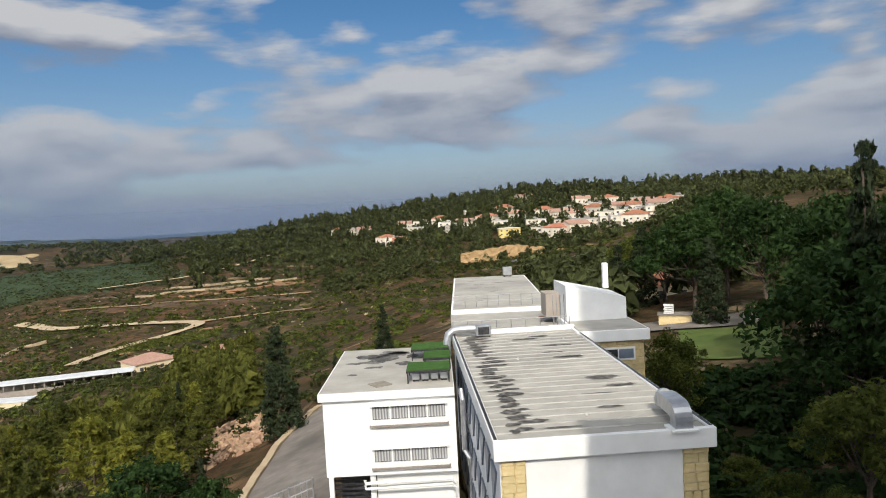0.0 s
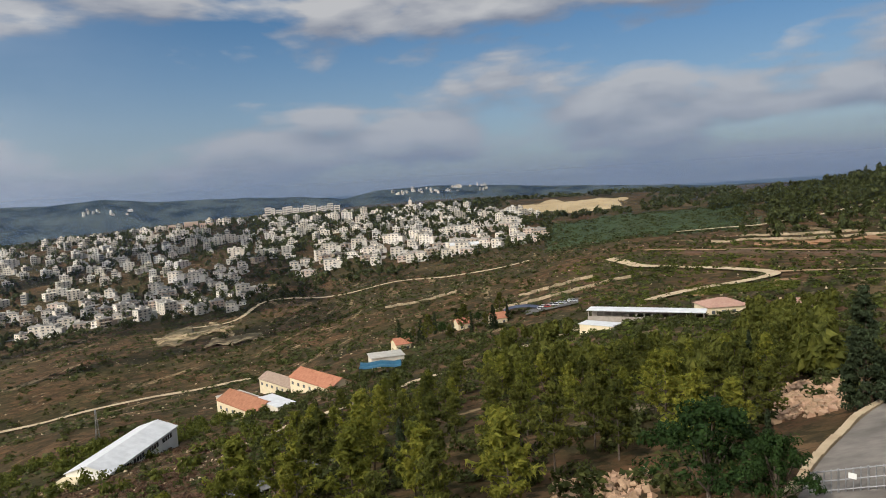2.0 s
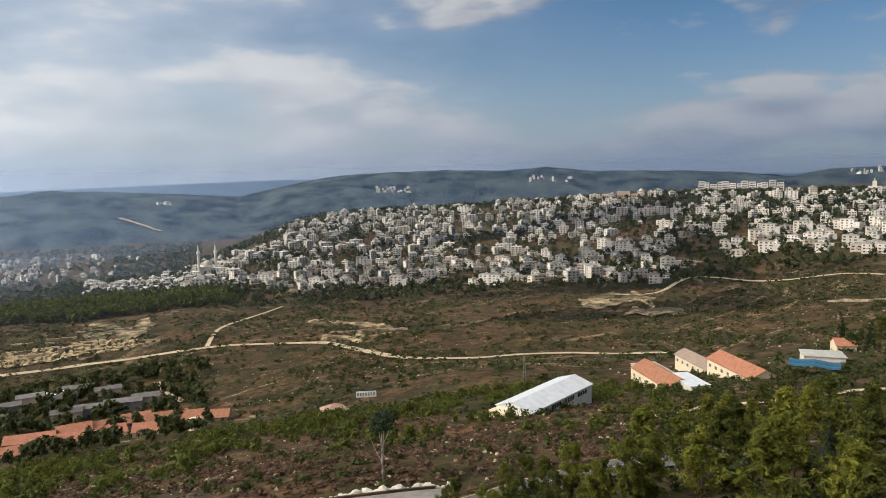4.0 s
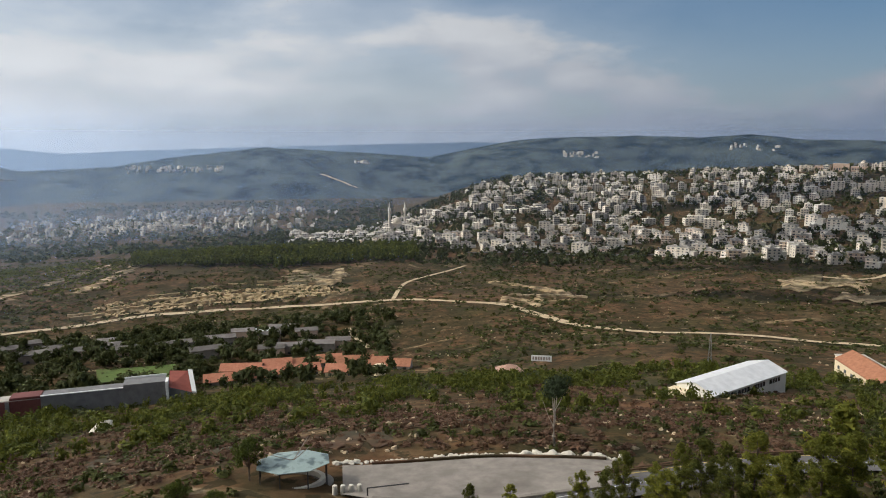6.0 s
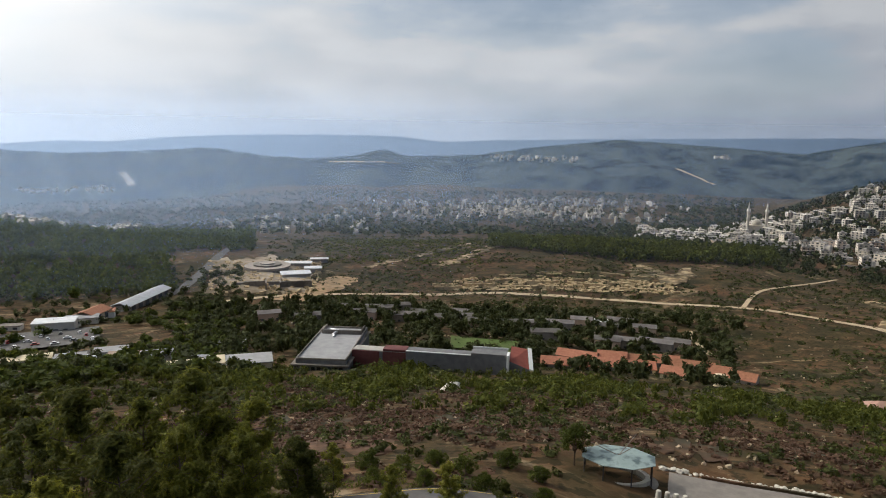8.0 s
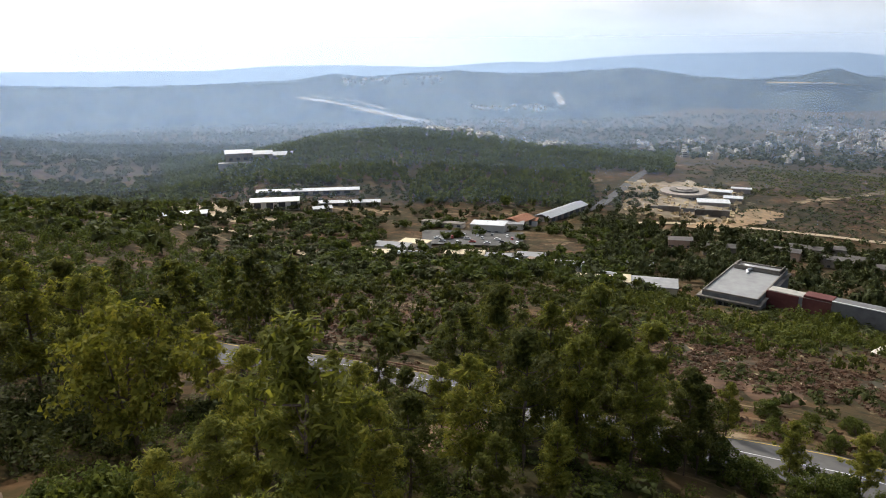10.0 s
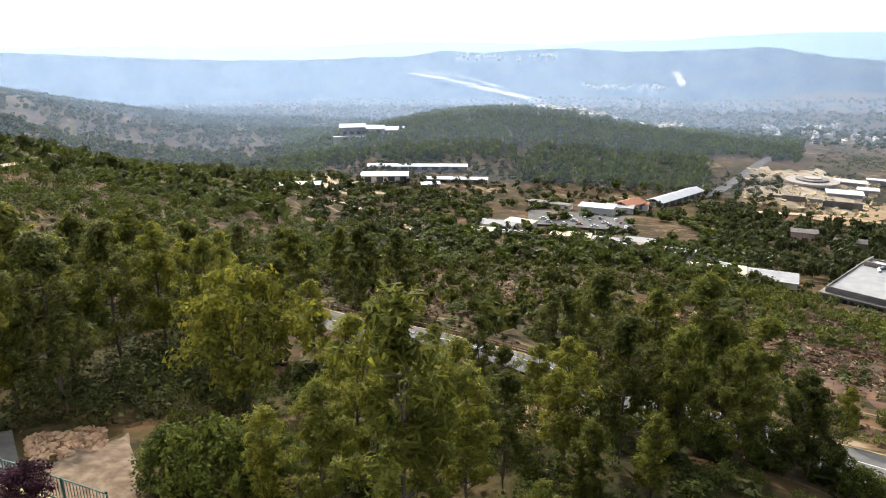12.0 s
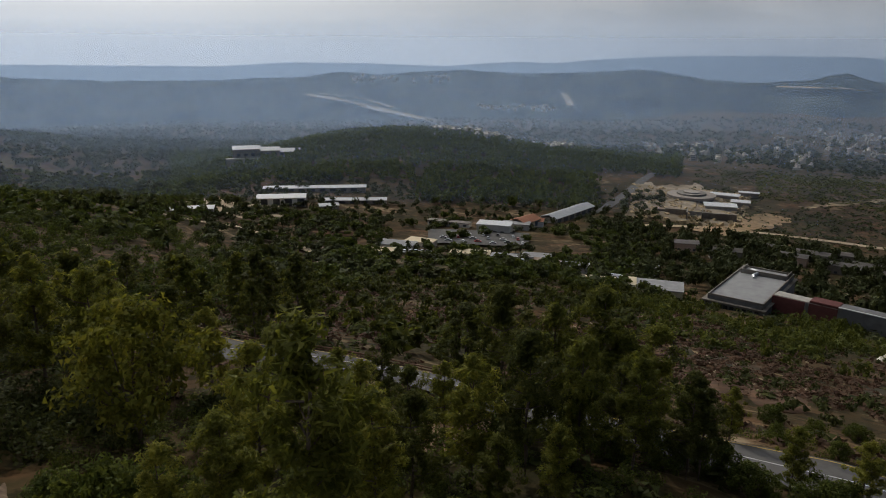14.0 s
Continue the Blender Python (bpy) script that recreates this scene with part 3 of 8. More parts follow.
def patch(name, az0, az1, r_in, r_out, mat, label, lift=0.5, wobble=0.0, category="field", na=24, nr=10):
    """An area of ground between two distances and two headings; r_in and r_out are functions or numbers of the heading."""
    fi = r_in if callable(r_in) else (lambda a: r_in)
    fo = r_out if callable(r_out) else (lambda a: r_out)
    verts = []
    if wobble:
        na, nr = 56, 20
    for i in range(na + 1):
        a = az0 + (az1 - az0) * i / na
        for j in range(nr + 1):
            s = j / nr
            r = fi(a) * (1 - s) + fo(a) * s
            r *= 1 + wobble * noise.noise(Vector((a * 0.7, s * 3, 5.0)))
            aa = a + wobble * 8 * noise.noise(Vector((a * 0.9, s * 4, 9.0)))
            p = spot(aa, r)
            if wobble:
                # the rim dips unevenly under the soil round it
                rim = min(1.0, 6.0 * min(s, 1 - s, i / na, 1 - i / na))
                lump = noise.fractal(Vector((p.x, p.y, 2.0)) / (2.0 + 0.011 * r), 0.9, 2.2, 3)
                p.z += -0.5 + (lift + 0.5) * rim + min(0.9, lift) * lump
            else:
                p.z += lift
            verts.append(p)
    faces = [(i * (nr + 1) + j, (i + 1) * (nr + 1) + j, (i + 1) * (nr + 1) + j + 1, i * (nr + 1) + j + 1) for i in range(na) for j in range(nr)]
    ob = new(name, array_mesh(name, verts, [f[::-1] for f in faces], mat, True))
    return tagged(ob, label, category, kind="structure")


def height_np(x, y):
    r = np.clip(np.hypot(x, y), R0, R1 * 0.999)
    a = (np.degrees(np.arctan2(-x, y)) % 360) / DA
    j = np.log(r / R0) / math.log(R1 / R0) * (NR - 1)
    i0, j0 = a.astype(int) % NA, np.minimum(j.astype(int), NR - 2)
    i1, fa, fj = (i0 + 1) % NA, a - np.floor(a), j - j0
    return (LAND[i0, j0] * (1 - fj) + LAND[i0, j0 + 1] * fj) * (1 - fa) + (LAND[i1, j0] * (1 - fj) + LAND[i1, j0 + 1] * fj) * fa


# ---- far ridges ----
CREST = [(-45, 0.2), (0, -1.0), (15, -1.3), (24, -1.25), (29, -1.05), (34, -0.65), (38.7, -0.4), (45, -0.05), (50, -0.15), (52.6, -0.66), (55.8, -0.3), (60, -0.13), (66.8, 0.0),
         (70.4, 0.4), (74, 0.15), (78.5, 0.3), (82.2, 0.25), (86.4, 0.1), (89, -0.2), (92, -0.8), (95, -1.4), (101, -1.0), (107.8, -0.6), (114, -1.25), (119, -1.97),
         (124.8, -2.2), (126.7, -1.62), (128.8, -2.15), (132, -2.45), (136, -2.25), (140, -1.62), (145, -1.95), (150, -2.1), (154, -1.82), (158.4, -2.0),
         (161, -2.2), (164, -1.98), (167, -2.45), (175, -2.65), (181, -2.6), (188, -2.2), (196, -1.7), (215, -1.5)]
RANGE = [(-45, -0.6), (20, -1.05), (29, -1.1), (45, -0.5), (60, -0.4), (86, -0.3), (92, -0.2), (101, -0.4), (110, -0.62), (117, -0.8), (122, -1.0), (125.7, -0.6), (131, -0.55),
         (139, -0.68), (143, -0.9), (147, -1.25), (150, -1.16), (156, -1.55), (162, -1.35), (168, -1.3), (173, -1.6), (185, -1.45), (198, -1.4), (215, -1.2)]


def slope_point(a, s, marks, crest_r, depth, foot, bumps):
    """A place on the front slope of a far range: s runs from its foot (0) to its crest (1)."""
    top = EYE[2] + crest_r * math.tan(radians(float(np.interp(a, [m[0] for m in marks], [m[1] for m in marks]))))
    p = heading(a, crest_r - depth * (1 - s))
    z = foot + (top - foot) * math.sin(min(s, 1) * math.pi / 2) ** 1.2
    z += bumps * 24 * noise.fractal(Vector((p.x, p.y, 3.0)) / 420, 1.0, 2.0, 4) * (0.12 + 0.88 * math.sin(min(s, 1) * math.pi))
    return Vector((p.x, p.y, z + bumps * 3.0 * noise.noise(Vector((p.x, p.y, 0)) / 60)))


def ridge(name, crest_r, depth, foot, marks, mat, label, bumps=1.0):
    """A far range of hills: marks are (heading, degrees above the eye's level) of its crest."""
    az = np.arange(marks[0][0], marks[-1][0], 0.2)
    verts, rows = [], 16
    for a in az:
        for k in range(rows):
            if k < rows - 2:
                verts.append(slope_point(a, k / (rows - 3), marks, crest_r, depth, foot, bumps))
            else:
                c = slope_point(a, 1.0, marks, crest_r, depth, foot, bumps)
                q = heading(a, crest_r + depth * (k - rows + 3) * 0.4)
                verts.append(Vector((q.x, q.y, c.z - (k - rows + 3) * 90)))
    n = len(az)
    faces = [(i * rows + k, (i + 1) * rows + k, (i + 1) * rows + k + 1, i * rows + k + 1) for i in range(n - 1) for k in range(rows - 1)]
    ob = new(name, array_mesh(name, verts, [f[::-1] for f in faces], mat, True))
    return tagged(ob, label, "hills", kind="structure")


HILLS = (CREST, 3200, 1000, -215, 1.0)
ridge("backdrop_hills", 3200, 1000, -215, CREST, M["far_hill"], "distant wooded hills with haze put in as blue colour and glow")
ridge("backdrop_range", 4500, 700, -300, RANGE, M["farther_hill"], "farthest range, haze put in as pale blue colour and glow", bumps=0.6)


def on_hills(a, el):
    """The place on the distant hills that lies el degrees above the eye's level."""
    for k in range(101):
        p = slope_point(a, k / 100, *HILLS)
        if math.degrees(math.atan2(p.z - EYE[2], p.xy.length)) >= el:
            break
    return p


def hill_strip(name, marks, width, mat, label):
    """A strip laid on the distant hills through (heading, degrees) marks."""
    pts = []
    for (a0, e0), (a1, e1) in zip(marks, marks[1:]):
        for k in range(6):
            pts.append(on_hills(a0 + (a1 - a0) * k / 6, e0 + (e1 - e0) * k / 6))
    pts.append(on_hills(*marks[-1]))
    verts = []
    for i, p in enumerate(pts):
        d = (pts[min(i + 1, len(pts) - 1)] - pts[max(i - 1, 0)])
        s = Vector((-d.y, d.x, 0)).normalized() * width / 2 + Vector((0, 0, 0))
        out = Vector((p.x, p.y, 0)).normalized()
        up = Vector((0, 0, 1)) * (0.22 * abs(s.dot(out)) + 7)
        verts += [p - s * 1.0 + up, p + s * 1.0 + up]
    faces = [(2 * i, 2 * i + 1, 2 * i + 3, 2 * i + 2) for i in range(len(pts) - 1)]
    tagged(new(name, array_mesh(name, verts, faces, mat)), label, "road", kind="structure")


M["cutting"] = material("pale_cut_rock", [(0.3, (0.16, 0.15, 0.13)), (0.5, (0.30, 0.28, 0.25)), (0.7, (0.42, 0.39, 0.35))], 0.012, 0.95, bump=0.2)
hill_strip("highway", [(166.6, -3.95), (164.8, -4.25), (162.6, -4.75), (160.4, -5.25), (158.2, -5.75), (156.0, -6.2)], 52, M["cutting"], "pale motorway cutting far off in the haze")
hill_strip("highway_bank", [(165.6, -3.85), (163.2, -4.1), (161.4, -4.5), (159.8, -4.95)], 22, M["cutting"], "pale upper bank of the motorway cutting")
hill_strip("far_road", [(157.5, -3.55), (152.0, -3.75), (147.2, -3.7)], 18, M["cutting"], "pale road line on the distant hill")
hill_strip("far_cutting", [(146.3, -3.7), (145.9, -4.2), (145.7, -4.7)], 26, M["cutting"], "pale cutting on the distant hill")
hill_strip("pale_field", [(125.6, -3.05), (128.0, -2.95), (131.0, -3.0)], 70, M["sand"], "pale bare field in front of the far hills")
hill_strip("far_lane", [(103.6, -2.9), (102.2, -3.5), (100.8, -4.1)], 16, M["dirt"], "pale lane on the distant hill")


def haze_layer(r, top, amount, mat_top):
    """A thin translucent ring round the eye, lit by the sun, standing in for haze; it thins out upwards."""
    m = bpy.data.materials.new("haze_sheet")
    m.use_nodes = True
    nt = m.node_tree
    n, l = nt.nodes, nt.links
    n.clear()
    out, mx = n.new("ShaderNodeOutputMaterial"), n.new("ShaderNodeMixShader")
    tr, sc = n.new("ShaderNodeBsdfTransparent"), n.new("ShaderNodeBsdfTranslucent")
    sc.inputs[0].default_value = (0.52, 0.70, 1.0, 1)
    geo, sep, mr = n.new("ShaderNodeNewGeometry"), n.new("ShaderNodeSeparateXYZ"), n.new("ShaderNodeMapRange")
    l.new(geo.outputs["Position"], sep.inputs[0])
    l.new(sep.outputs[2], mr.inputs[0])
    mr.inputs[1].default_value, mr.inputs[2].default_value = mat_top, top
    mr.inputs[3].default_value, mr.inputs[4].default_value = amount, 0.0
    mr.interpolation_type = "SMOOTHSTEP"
    # the stand-in haze is denser towards the sun, where haze looks brighter
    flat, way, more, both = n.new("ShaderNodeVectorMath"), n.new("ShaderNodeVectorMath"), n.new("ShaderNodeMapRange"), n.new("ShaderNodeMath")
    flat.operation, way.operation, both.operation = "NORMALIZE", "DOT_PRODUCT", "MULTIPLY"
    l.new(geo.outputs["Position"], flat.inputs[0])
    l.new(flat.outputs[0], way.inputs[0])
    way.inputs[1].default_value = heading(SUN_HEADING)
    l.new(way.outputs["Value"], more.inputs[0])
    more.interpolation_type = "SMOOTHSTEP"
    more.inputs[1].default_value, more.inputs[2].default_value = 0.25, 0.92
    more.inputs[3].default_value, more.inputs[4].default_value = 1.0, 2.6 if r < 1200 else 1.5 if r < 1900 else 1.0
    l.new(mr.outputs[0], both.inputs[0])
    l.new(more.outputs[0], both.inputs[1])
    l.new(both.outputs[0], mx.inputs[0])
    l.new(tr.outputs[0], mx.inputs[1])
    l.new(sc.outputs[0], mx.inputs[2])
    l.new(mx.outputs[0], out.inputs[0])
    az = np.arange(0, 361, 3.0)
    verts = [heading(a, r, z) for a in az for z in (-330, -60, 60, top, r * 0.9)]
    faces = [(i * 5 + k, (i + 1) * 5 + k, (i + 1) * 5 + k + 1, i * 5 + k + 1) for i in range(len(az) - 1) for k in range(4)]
    tagged(new("haze_layer", array_mesh("haze_layer", verts, faces, m)), "translucent ring sheet standing in for distance haze", "haze", kind="structure")


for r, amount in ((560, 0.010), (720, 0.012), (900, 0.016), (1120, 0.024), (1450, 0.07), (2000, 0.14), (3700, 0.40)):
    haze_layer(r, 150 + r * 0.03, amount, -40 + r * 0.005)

# ---- fields, tracks and roads ----
M["site_dirt"] = material("churned_site_earth", [(0.3, (0.12, 0.085, 0.052)), (0.5, (0.27, 0.215, 0.15)), (0.7, (0.40, 0.34, 0.26))], 0.05, 0.95, bump=0.5, bump_scale=0.3, mixin=(0.5, 0.62, (0.10, 0.075, 0.04)), amount=0.7, scale2=0.018)
M["scar"] = material("broken_ochre_earth", [(0.32, (0.045, 0.04, 0.018)), (0.46, (0.16, 0.11, 0.06)), (0.55, (0.36, 0.27, 0.15)), (0.7, (0.52, 0.41, 0.25))], 0.09, 0.95, bump=0.6, bump_scale=0.3, scale2=0.02, mixin=(0.48, 0.6, (0.05, 0.045, 0.02)), amount=0.75)
M["red_cut"] = material("bare_orange_earth", [(0.3, (0.20, 0.125, 0.065)), (0.7, (0.42, 0.29, 0.16))], 0.12, 0.95, bump=0.4, bump_scale=0.3, mixin=(0.5, 0.65, (0.12, 0.09, 0.045)), amount=0.6, scale2=0.04)
M["terrace_earth"] = material("ochre_terrace_earth", [(0.35, (0.26, 0.185, 0.095)), (0.65, (0.50, 0.38, 0.21))], 0.12, 0.95, bump=0.5, bump_scale=0.3)
patch("green_field", 20.5, 37.0, lambda a: 610 + 5 * abs(a - 27), lambda a: 1030 - 9 * abs(a - 30), M["field"], "dark green orchard field on the far slope", wobble=0.03, lift=0.8)
patch("vineyard", 17.8, 26.5, lambda a: 349 - (a - 18) * 0.6, lambda a: 389 - (a - 18) * 3.2, M["red_earth"], "rows of vines on a terraced plot", wobble=0.02)
patch("quarry", 30.0, 39.0, lambda a: 1085 + 12 * abs(a - 34), lambda a: 1285 - 9 * abs(a - 34), M["sand"], "bare yellow sand of a quarry on the far hill", lift=1.5, wobble=0.04, category="quarry")
M["ploughed"] = material("ploughed_red_earth", [(0.3, (0.060, 0.034, 0.020)), (0.7, (0.125, 0.070, 0.040))], 0.3, 0.95, bump=0.6, bump_scale=0.3, mixin=(0.45, 0.65, (0.05, 0.045, 0.02)), amount=0.6, scale2=0.03)
patch("bare_terrace", 10.0, 28.4, lambda a: 434 + (a - 10) * 4.5, lambda a: 458 + (a - 10) * 4.2, M["ploughed"], "long terrace of dark ploughed red earth", wobble=0.015, category="terrace", lift=0.8)
patch("dark_terrace", 10.5, 21.5, 528, lambda a: 546, M["red_earth"], "second terrace of bare red earth", wobble=0.03, category="terrace", lift=0.8)
ribbon("field_track", [(31.6, 530), (30.7, 503), (29.3, 467), (26.8, 446), (24.1, 434), (21.6, 420), (20.1, 409), (19.8, 396), (21.6, 382), (24.2, 369), (26.2, 357), (27.7, 347), (28.6, 338)], 7, M["dirt"], "winding pale dirt track through the terraces", lift=1.0)
ribbon("upper_track", [(20.0, 408), (17.5, 404), (14, 398), (11, 392)], 5, M["red_cut"], "orange dirt track along a terrace", lift=0.8)
ribbon("field_path", [(29.0, 540), (27.0, 531), (24, 518), (20, 500), (16, 484), (11, 463)], 4.5, M["red_cut"], "orange earth track above the ploughed terrace", lift=1.0, ragged=0.3)
ribbon("hill_path", [(26.5, 640), (21, 660), (16, 720), (13, 780)], 5, M["dirt"], "pale path along the top of the field", lift=1.6)
ribbon("slope_track", [(65.6, 705), (62, 698), (59, 772), (52.4, 703), (48, 706), (41.4, 640), (38, 640)], 5, M["dirt"], "pale track across the brown slope under the village", lift=0.9)
ribbon("valley_track", [(140, 505), (134, 522), (126, 556), (118, 572), (110, 560), (104, 545), (98, 540), (93, 524), (89, 505), (86, 468), (82, 428), (77, 415), (70.5, 415), (65, 405), (61, 400)], 7.5, M["dirt"], "pale dirt road along the valley side", lift=0.6, ragged=0.15)
# pale strips added in place of terrace wall faces that lie in shade
for k in range(2):
    ribbon("terrace_strip", [(104 + k * 1.3 + 2.3 * i, 588 + k * 12 + 5.5 * math.sin(i * 1.9 + 2.1 * k)) for i in range(8 - k)], 4.6, M["terrace_earth"], "pale ochre ground strip standing in for a terrace wall", "terrace", lift=0.7, ragged=0.55)
ribbon("side_path", [(98, 545), (97, 620), (94.5, 690), (92, 760)], 3.5, M["dirt"], "faint path up the brown hill", lift=0.7)
ribbon("steep_path", [(101.8, 440), (101.2, 410), (100.0, 375)], 3.5, M["dirt"], "pale steps beside the houses", lift=1.0)
ribbon("low_track", [(39.5, 258), (36, 270), (34.0, 286)], 7, M["dirt"], "pale bare track above the pines", lift=0.6, ragged=0.3)
ribbon("bank_track", [(63, 170), (58, 185), (52, 200), (46, 225)], 6, M["dirt"], "bare earth bank above the pines", lift=0.5, ragged=0.4)
patch("lower_pit", 82.5, 90.8, lambda a: 546 + 10.5 * (a - 82.8), lambda a: 566 + 10.5 * (a - 82.8), M["scar"], "yellow earth cutting on the slope", wobble=0.015, category="cutting", lift=1.3)
patch("rock_pit", 85.2, 89.3, 508, 540, M["scar"], "pale broken rock beside the dirt road", wobble=0.04, category="cutting", lift=0.8)
patch("pale_pit", 59.5, 64.5, 575, 605, M["scar"], "pale rock cutting below the village", wobble=0.07, category="cutting", lift=1.2)
patch("upper_pit", 62.0, 68.0, 655, 672, M["scar"], "pale rock bank below the village", wobble=0.12, category="cutting", lift=1.0)
ribbon("terrace_scar", [(122.0, 684), (120.4, 718), (118.6, 770), (116.4, 852)], 17, M["scar"], "bare yellow earth streak down the terraced hill", "cutting", lift=0.7, ragged=0.6)
ribbon("lower_scar", [(128.2, 664), (126.0, 700), (123.2, 752), (119.4, 842)], 11, M["scar"], "streak of bare yellow earth on the terraced hill", "cutting", lift=0.7, ragged=0.7)
patch("terrace_pit", 101.5, 107.0, 655, 685, M["scar"], "old quarry cut on the terraced hill", wobble=0.12, category="cutting", lift=0.5)
ribbon("red_cutting", [(134.6, 496), (133.0, 530), (131.4, 570), (129.6, 618)], 24, M["red_cut"], "bare orange earth slope", "cutting", lift=0.8, ragged=0.3)
patch("building_site", 131.5, 141.0, lambda a: 540 - 3 * abs(a - 139), lambda a: 735 - 6 * abs(a - 136), M["site_dirt"], "bare pale earth of a building site", wobble=0.09, category="site", lift=1.2)
patch("yard_left", 168.5, 177.0, 470, lambda a: 560, M["dirt"], "bare earth yard in the valley", wobble=0.06, category="yard", lift=1.0)
patch("valley_clearing", 163.0, 166.5, 322, 342, M["dirt"], "bare sandy clearing in the valley", wobble=0.06, category="yard", lift=1.0)
ribbon("valley_path", [(179, 420), (173, 425), (169, 385), (166.5, 350)], 5, M["dirt"], "pale path along the valley side", lift=0.9, ragged=0.2)
ribbon("left_path", [(197, 300), (194, 345), (191, 398)], 3.5, M["dirt"], "pale path on the wooded slope", lift=1.2)
ribbon("car_park_road", [(158, 395), (156, 408), (152, 432), (149, 480), (146, 520), (143, 560), (141, 640), (139.5, 740), (138, 860)], 9, M["asphalt"], "grey road through the valley", lift=0.8)
patch("car_park", 148.5, 157.0, lambda a: 392, lambda a: 448, M["asphalt"], "grey asphalt car park in the valley", category="car park", lift=1.1)
patch("lower_car_park", 146.5, 151.0, 325, 365, M["asphalt"], "grey asphalt yard among the trees", category="car park", lift=1.1)
ribbon("village_road", [(92, 868), (86, 880), (82, 872), (78, 885), (72, 880)], 9, M["asphalt"], "grey road along the foot of the village", lift=1.0)
ribbon("ridge_road", [(4.0, 545), (0, 480), (357, 452), (353, 405), (349, 352), (345, 330)], 8, M["asphalt"], "grey road along the hillside", lift=0.8)
ROAD = [(52, 108), (56, 103), (60, 97), (65, 92), (69.5, 87), (76, 79), (84, 72), (94, 67), (105, 62), (115, 57), (125, 52.5), (136, 52), (145, 53.5), (150, 57), (156, 62), (165, 68), (173, 76), (179, 92), (186, 114)]
ribbon("near_road", ROAD, 8.5, M["asphalt"], "two-lane asphalt road curving round the hill", lift=0.30, n=10)
ribbon("edge_line", ROAD, 0.16, M["line_yellow"], "yellow edge line of the road", "road marking", lift=0.34, side=-3.7, n=10)
ribbon("centre_line", ROAD, 0.14, M["line_white"], "white centre line of the road", "road marking", lift=0.34, n=10)


for a0, a1, r0, r1 in ((97, 107, 97, 106), (108, 121, 100, 113), (124, 137, 84, 98), (112, 124, 128, 140), (128, 138, 120, 131), (88, 97, 112, 122), (139, 148, 98, 110)):
    patch("bare_soil", a0, a1, r0, r1, M["slope_soil"], "bare red-brown soil on the near slope", category="soil", lift=0.12, wobble=0.12)


def parking():
    patch("parking", 79.5, 102.5, lambda a: 71.8 + 0.028 * (a - 92) ** 2, lambda a: 86.5 - 0.11 * (a - 80), M["concrete"], "worn grey concrete parking area beside the road", category="parking", lift=0.35)
    for name, f, w, h, mat, label in (("kerb", lambda a: 71.6 + 0.028 * (a - 92) ** 2, 0.5, 0.30, M["concrete"], "low dark kerb between road and parking"),
                                      ("kerb", lambda a: 86.7 - 0.11 * (a - 80), 0.35, 0.35, M["slope_soil"], "low reddish kerb along the parking")):
        line = [heading(a, f(a)) for a in np.linspace(80, 100, 40)]
        bm = B()
        for p, q in zip(line, line[1:]):
            z = height(p.x, p.y) + 0.3
            d = (q - p).normalized()
            s = Vector((-d.y, d.x, 0)) * w / 2
            lo = [bm.verts.new((*(v.xy), z)) for v in (p - s, q - s, q + s, p + s)]
            hi = [bm.verts.new((v.co.x, v.co.y, z + h)) for v in lo]
            for i in range(4):
                bm.faces.new((lo[i], lo[(i + 1) % 4], hi[(i + 1) % 4], hi[i]))
            bm.faces.new(hi)
        bmesh.ops.recalc_face_normals(bm, faces=bm.faces)
        tagged(link(name, bm, mat), label, "kerb", kind="structure")


parking()


def guard_rail():
    rail = thing("guard_rail", (0, 0, 0), "weathered brown guard rail on posts beside the road", "guard rail")
    for a0, a1 in ((138, 180), (56, 79)):
        pts = [Vector(p) for p in smooth_line([heading(a, r) for a, r in ROAD], 10)]
        run = []
        for i, p in enumerate(pts[:-1]):
            az = math.degrees(math.atan2(-p.x, p.y)) % 360
            if a0 <= az <= a1:
                d = (pts[i + 1] - p).normalized()
                q = p + Vector((d.y, -d.x, 0)) * 4.7
                run.append(Vector((q.x, q.y, height(q.x, q.y))))
        for h in (0.45, 0.75):
            part("beam", tube(B(), [q + Vector((0, 0, h)) for q in run], 0.09, 6), M["rust"], rail)
        for q in run[::2]:
            part("post", tube(B(), [q - Vector((0, 0, 0.3)), q + Vector((0, 0, 0.85))], 0.08, 6), M["rust"], rail)


M["rust"] = material("rusty_brown", [(0.3, (0.10, 0.055, 0.035)), (0.7, (0.19, 0.11, 0.07))], 2.0, 0.85)
guard_rail()

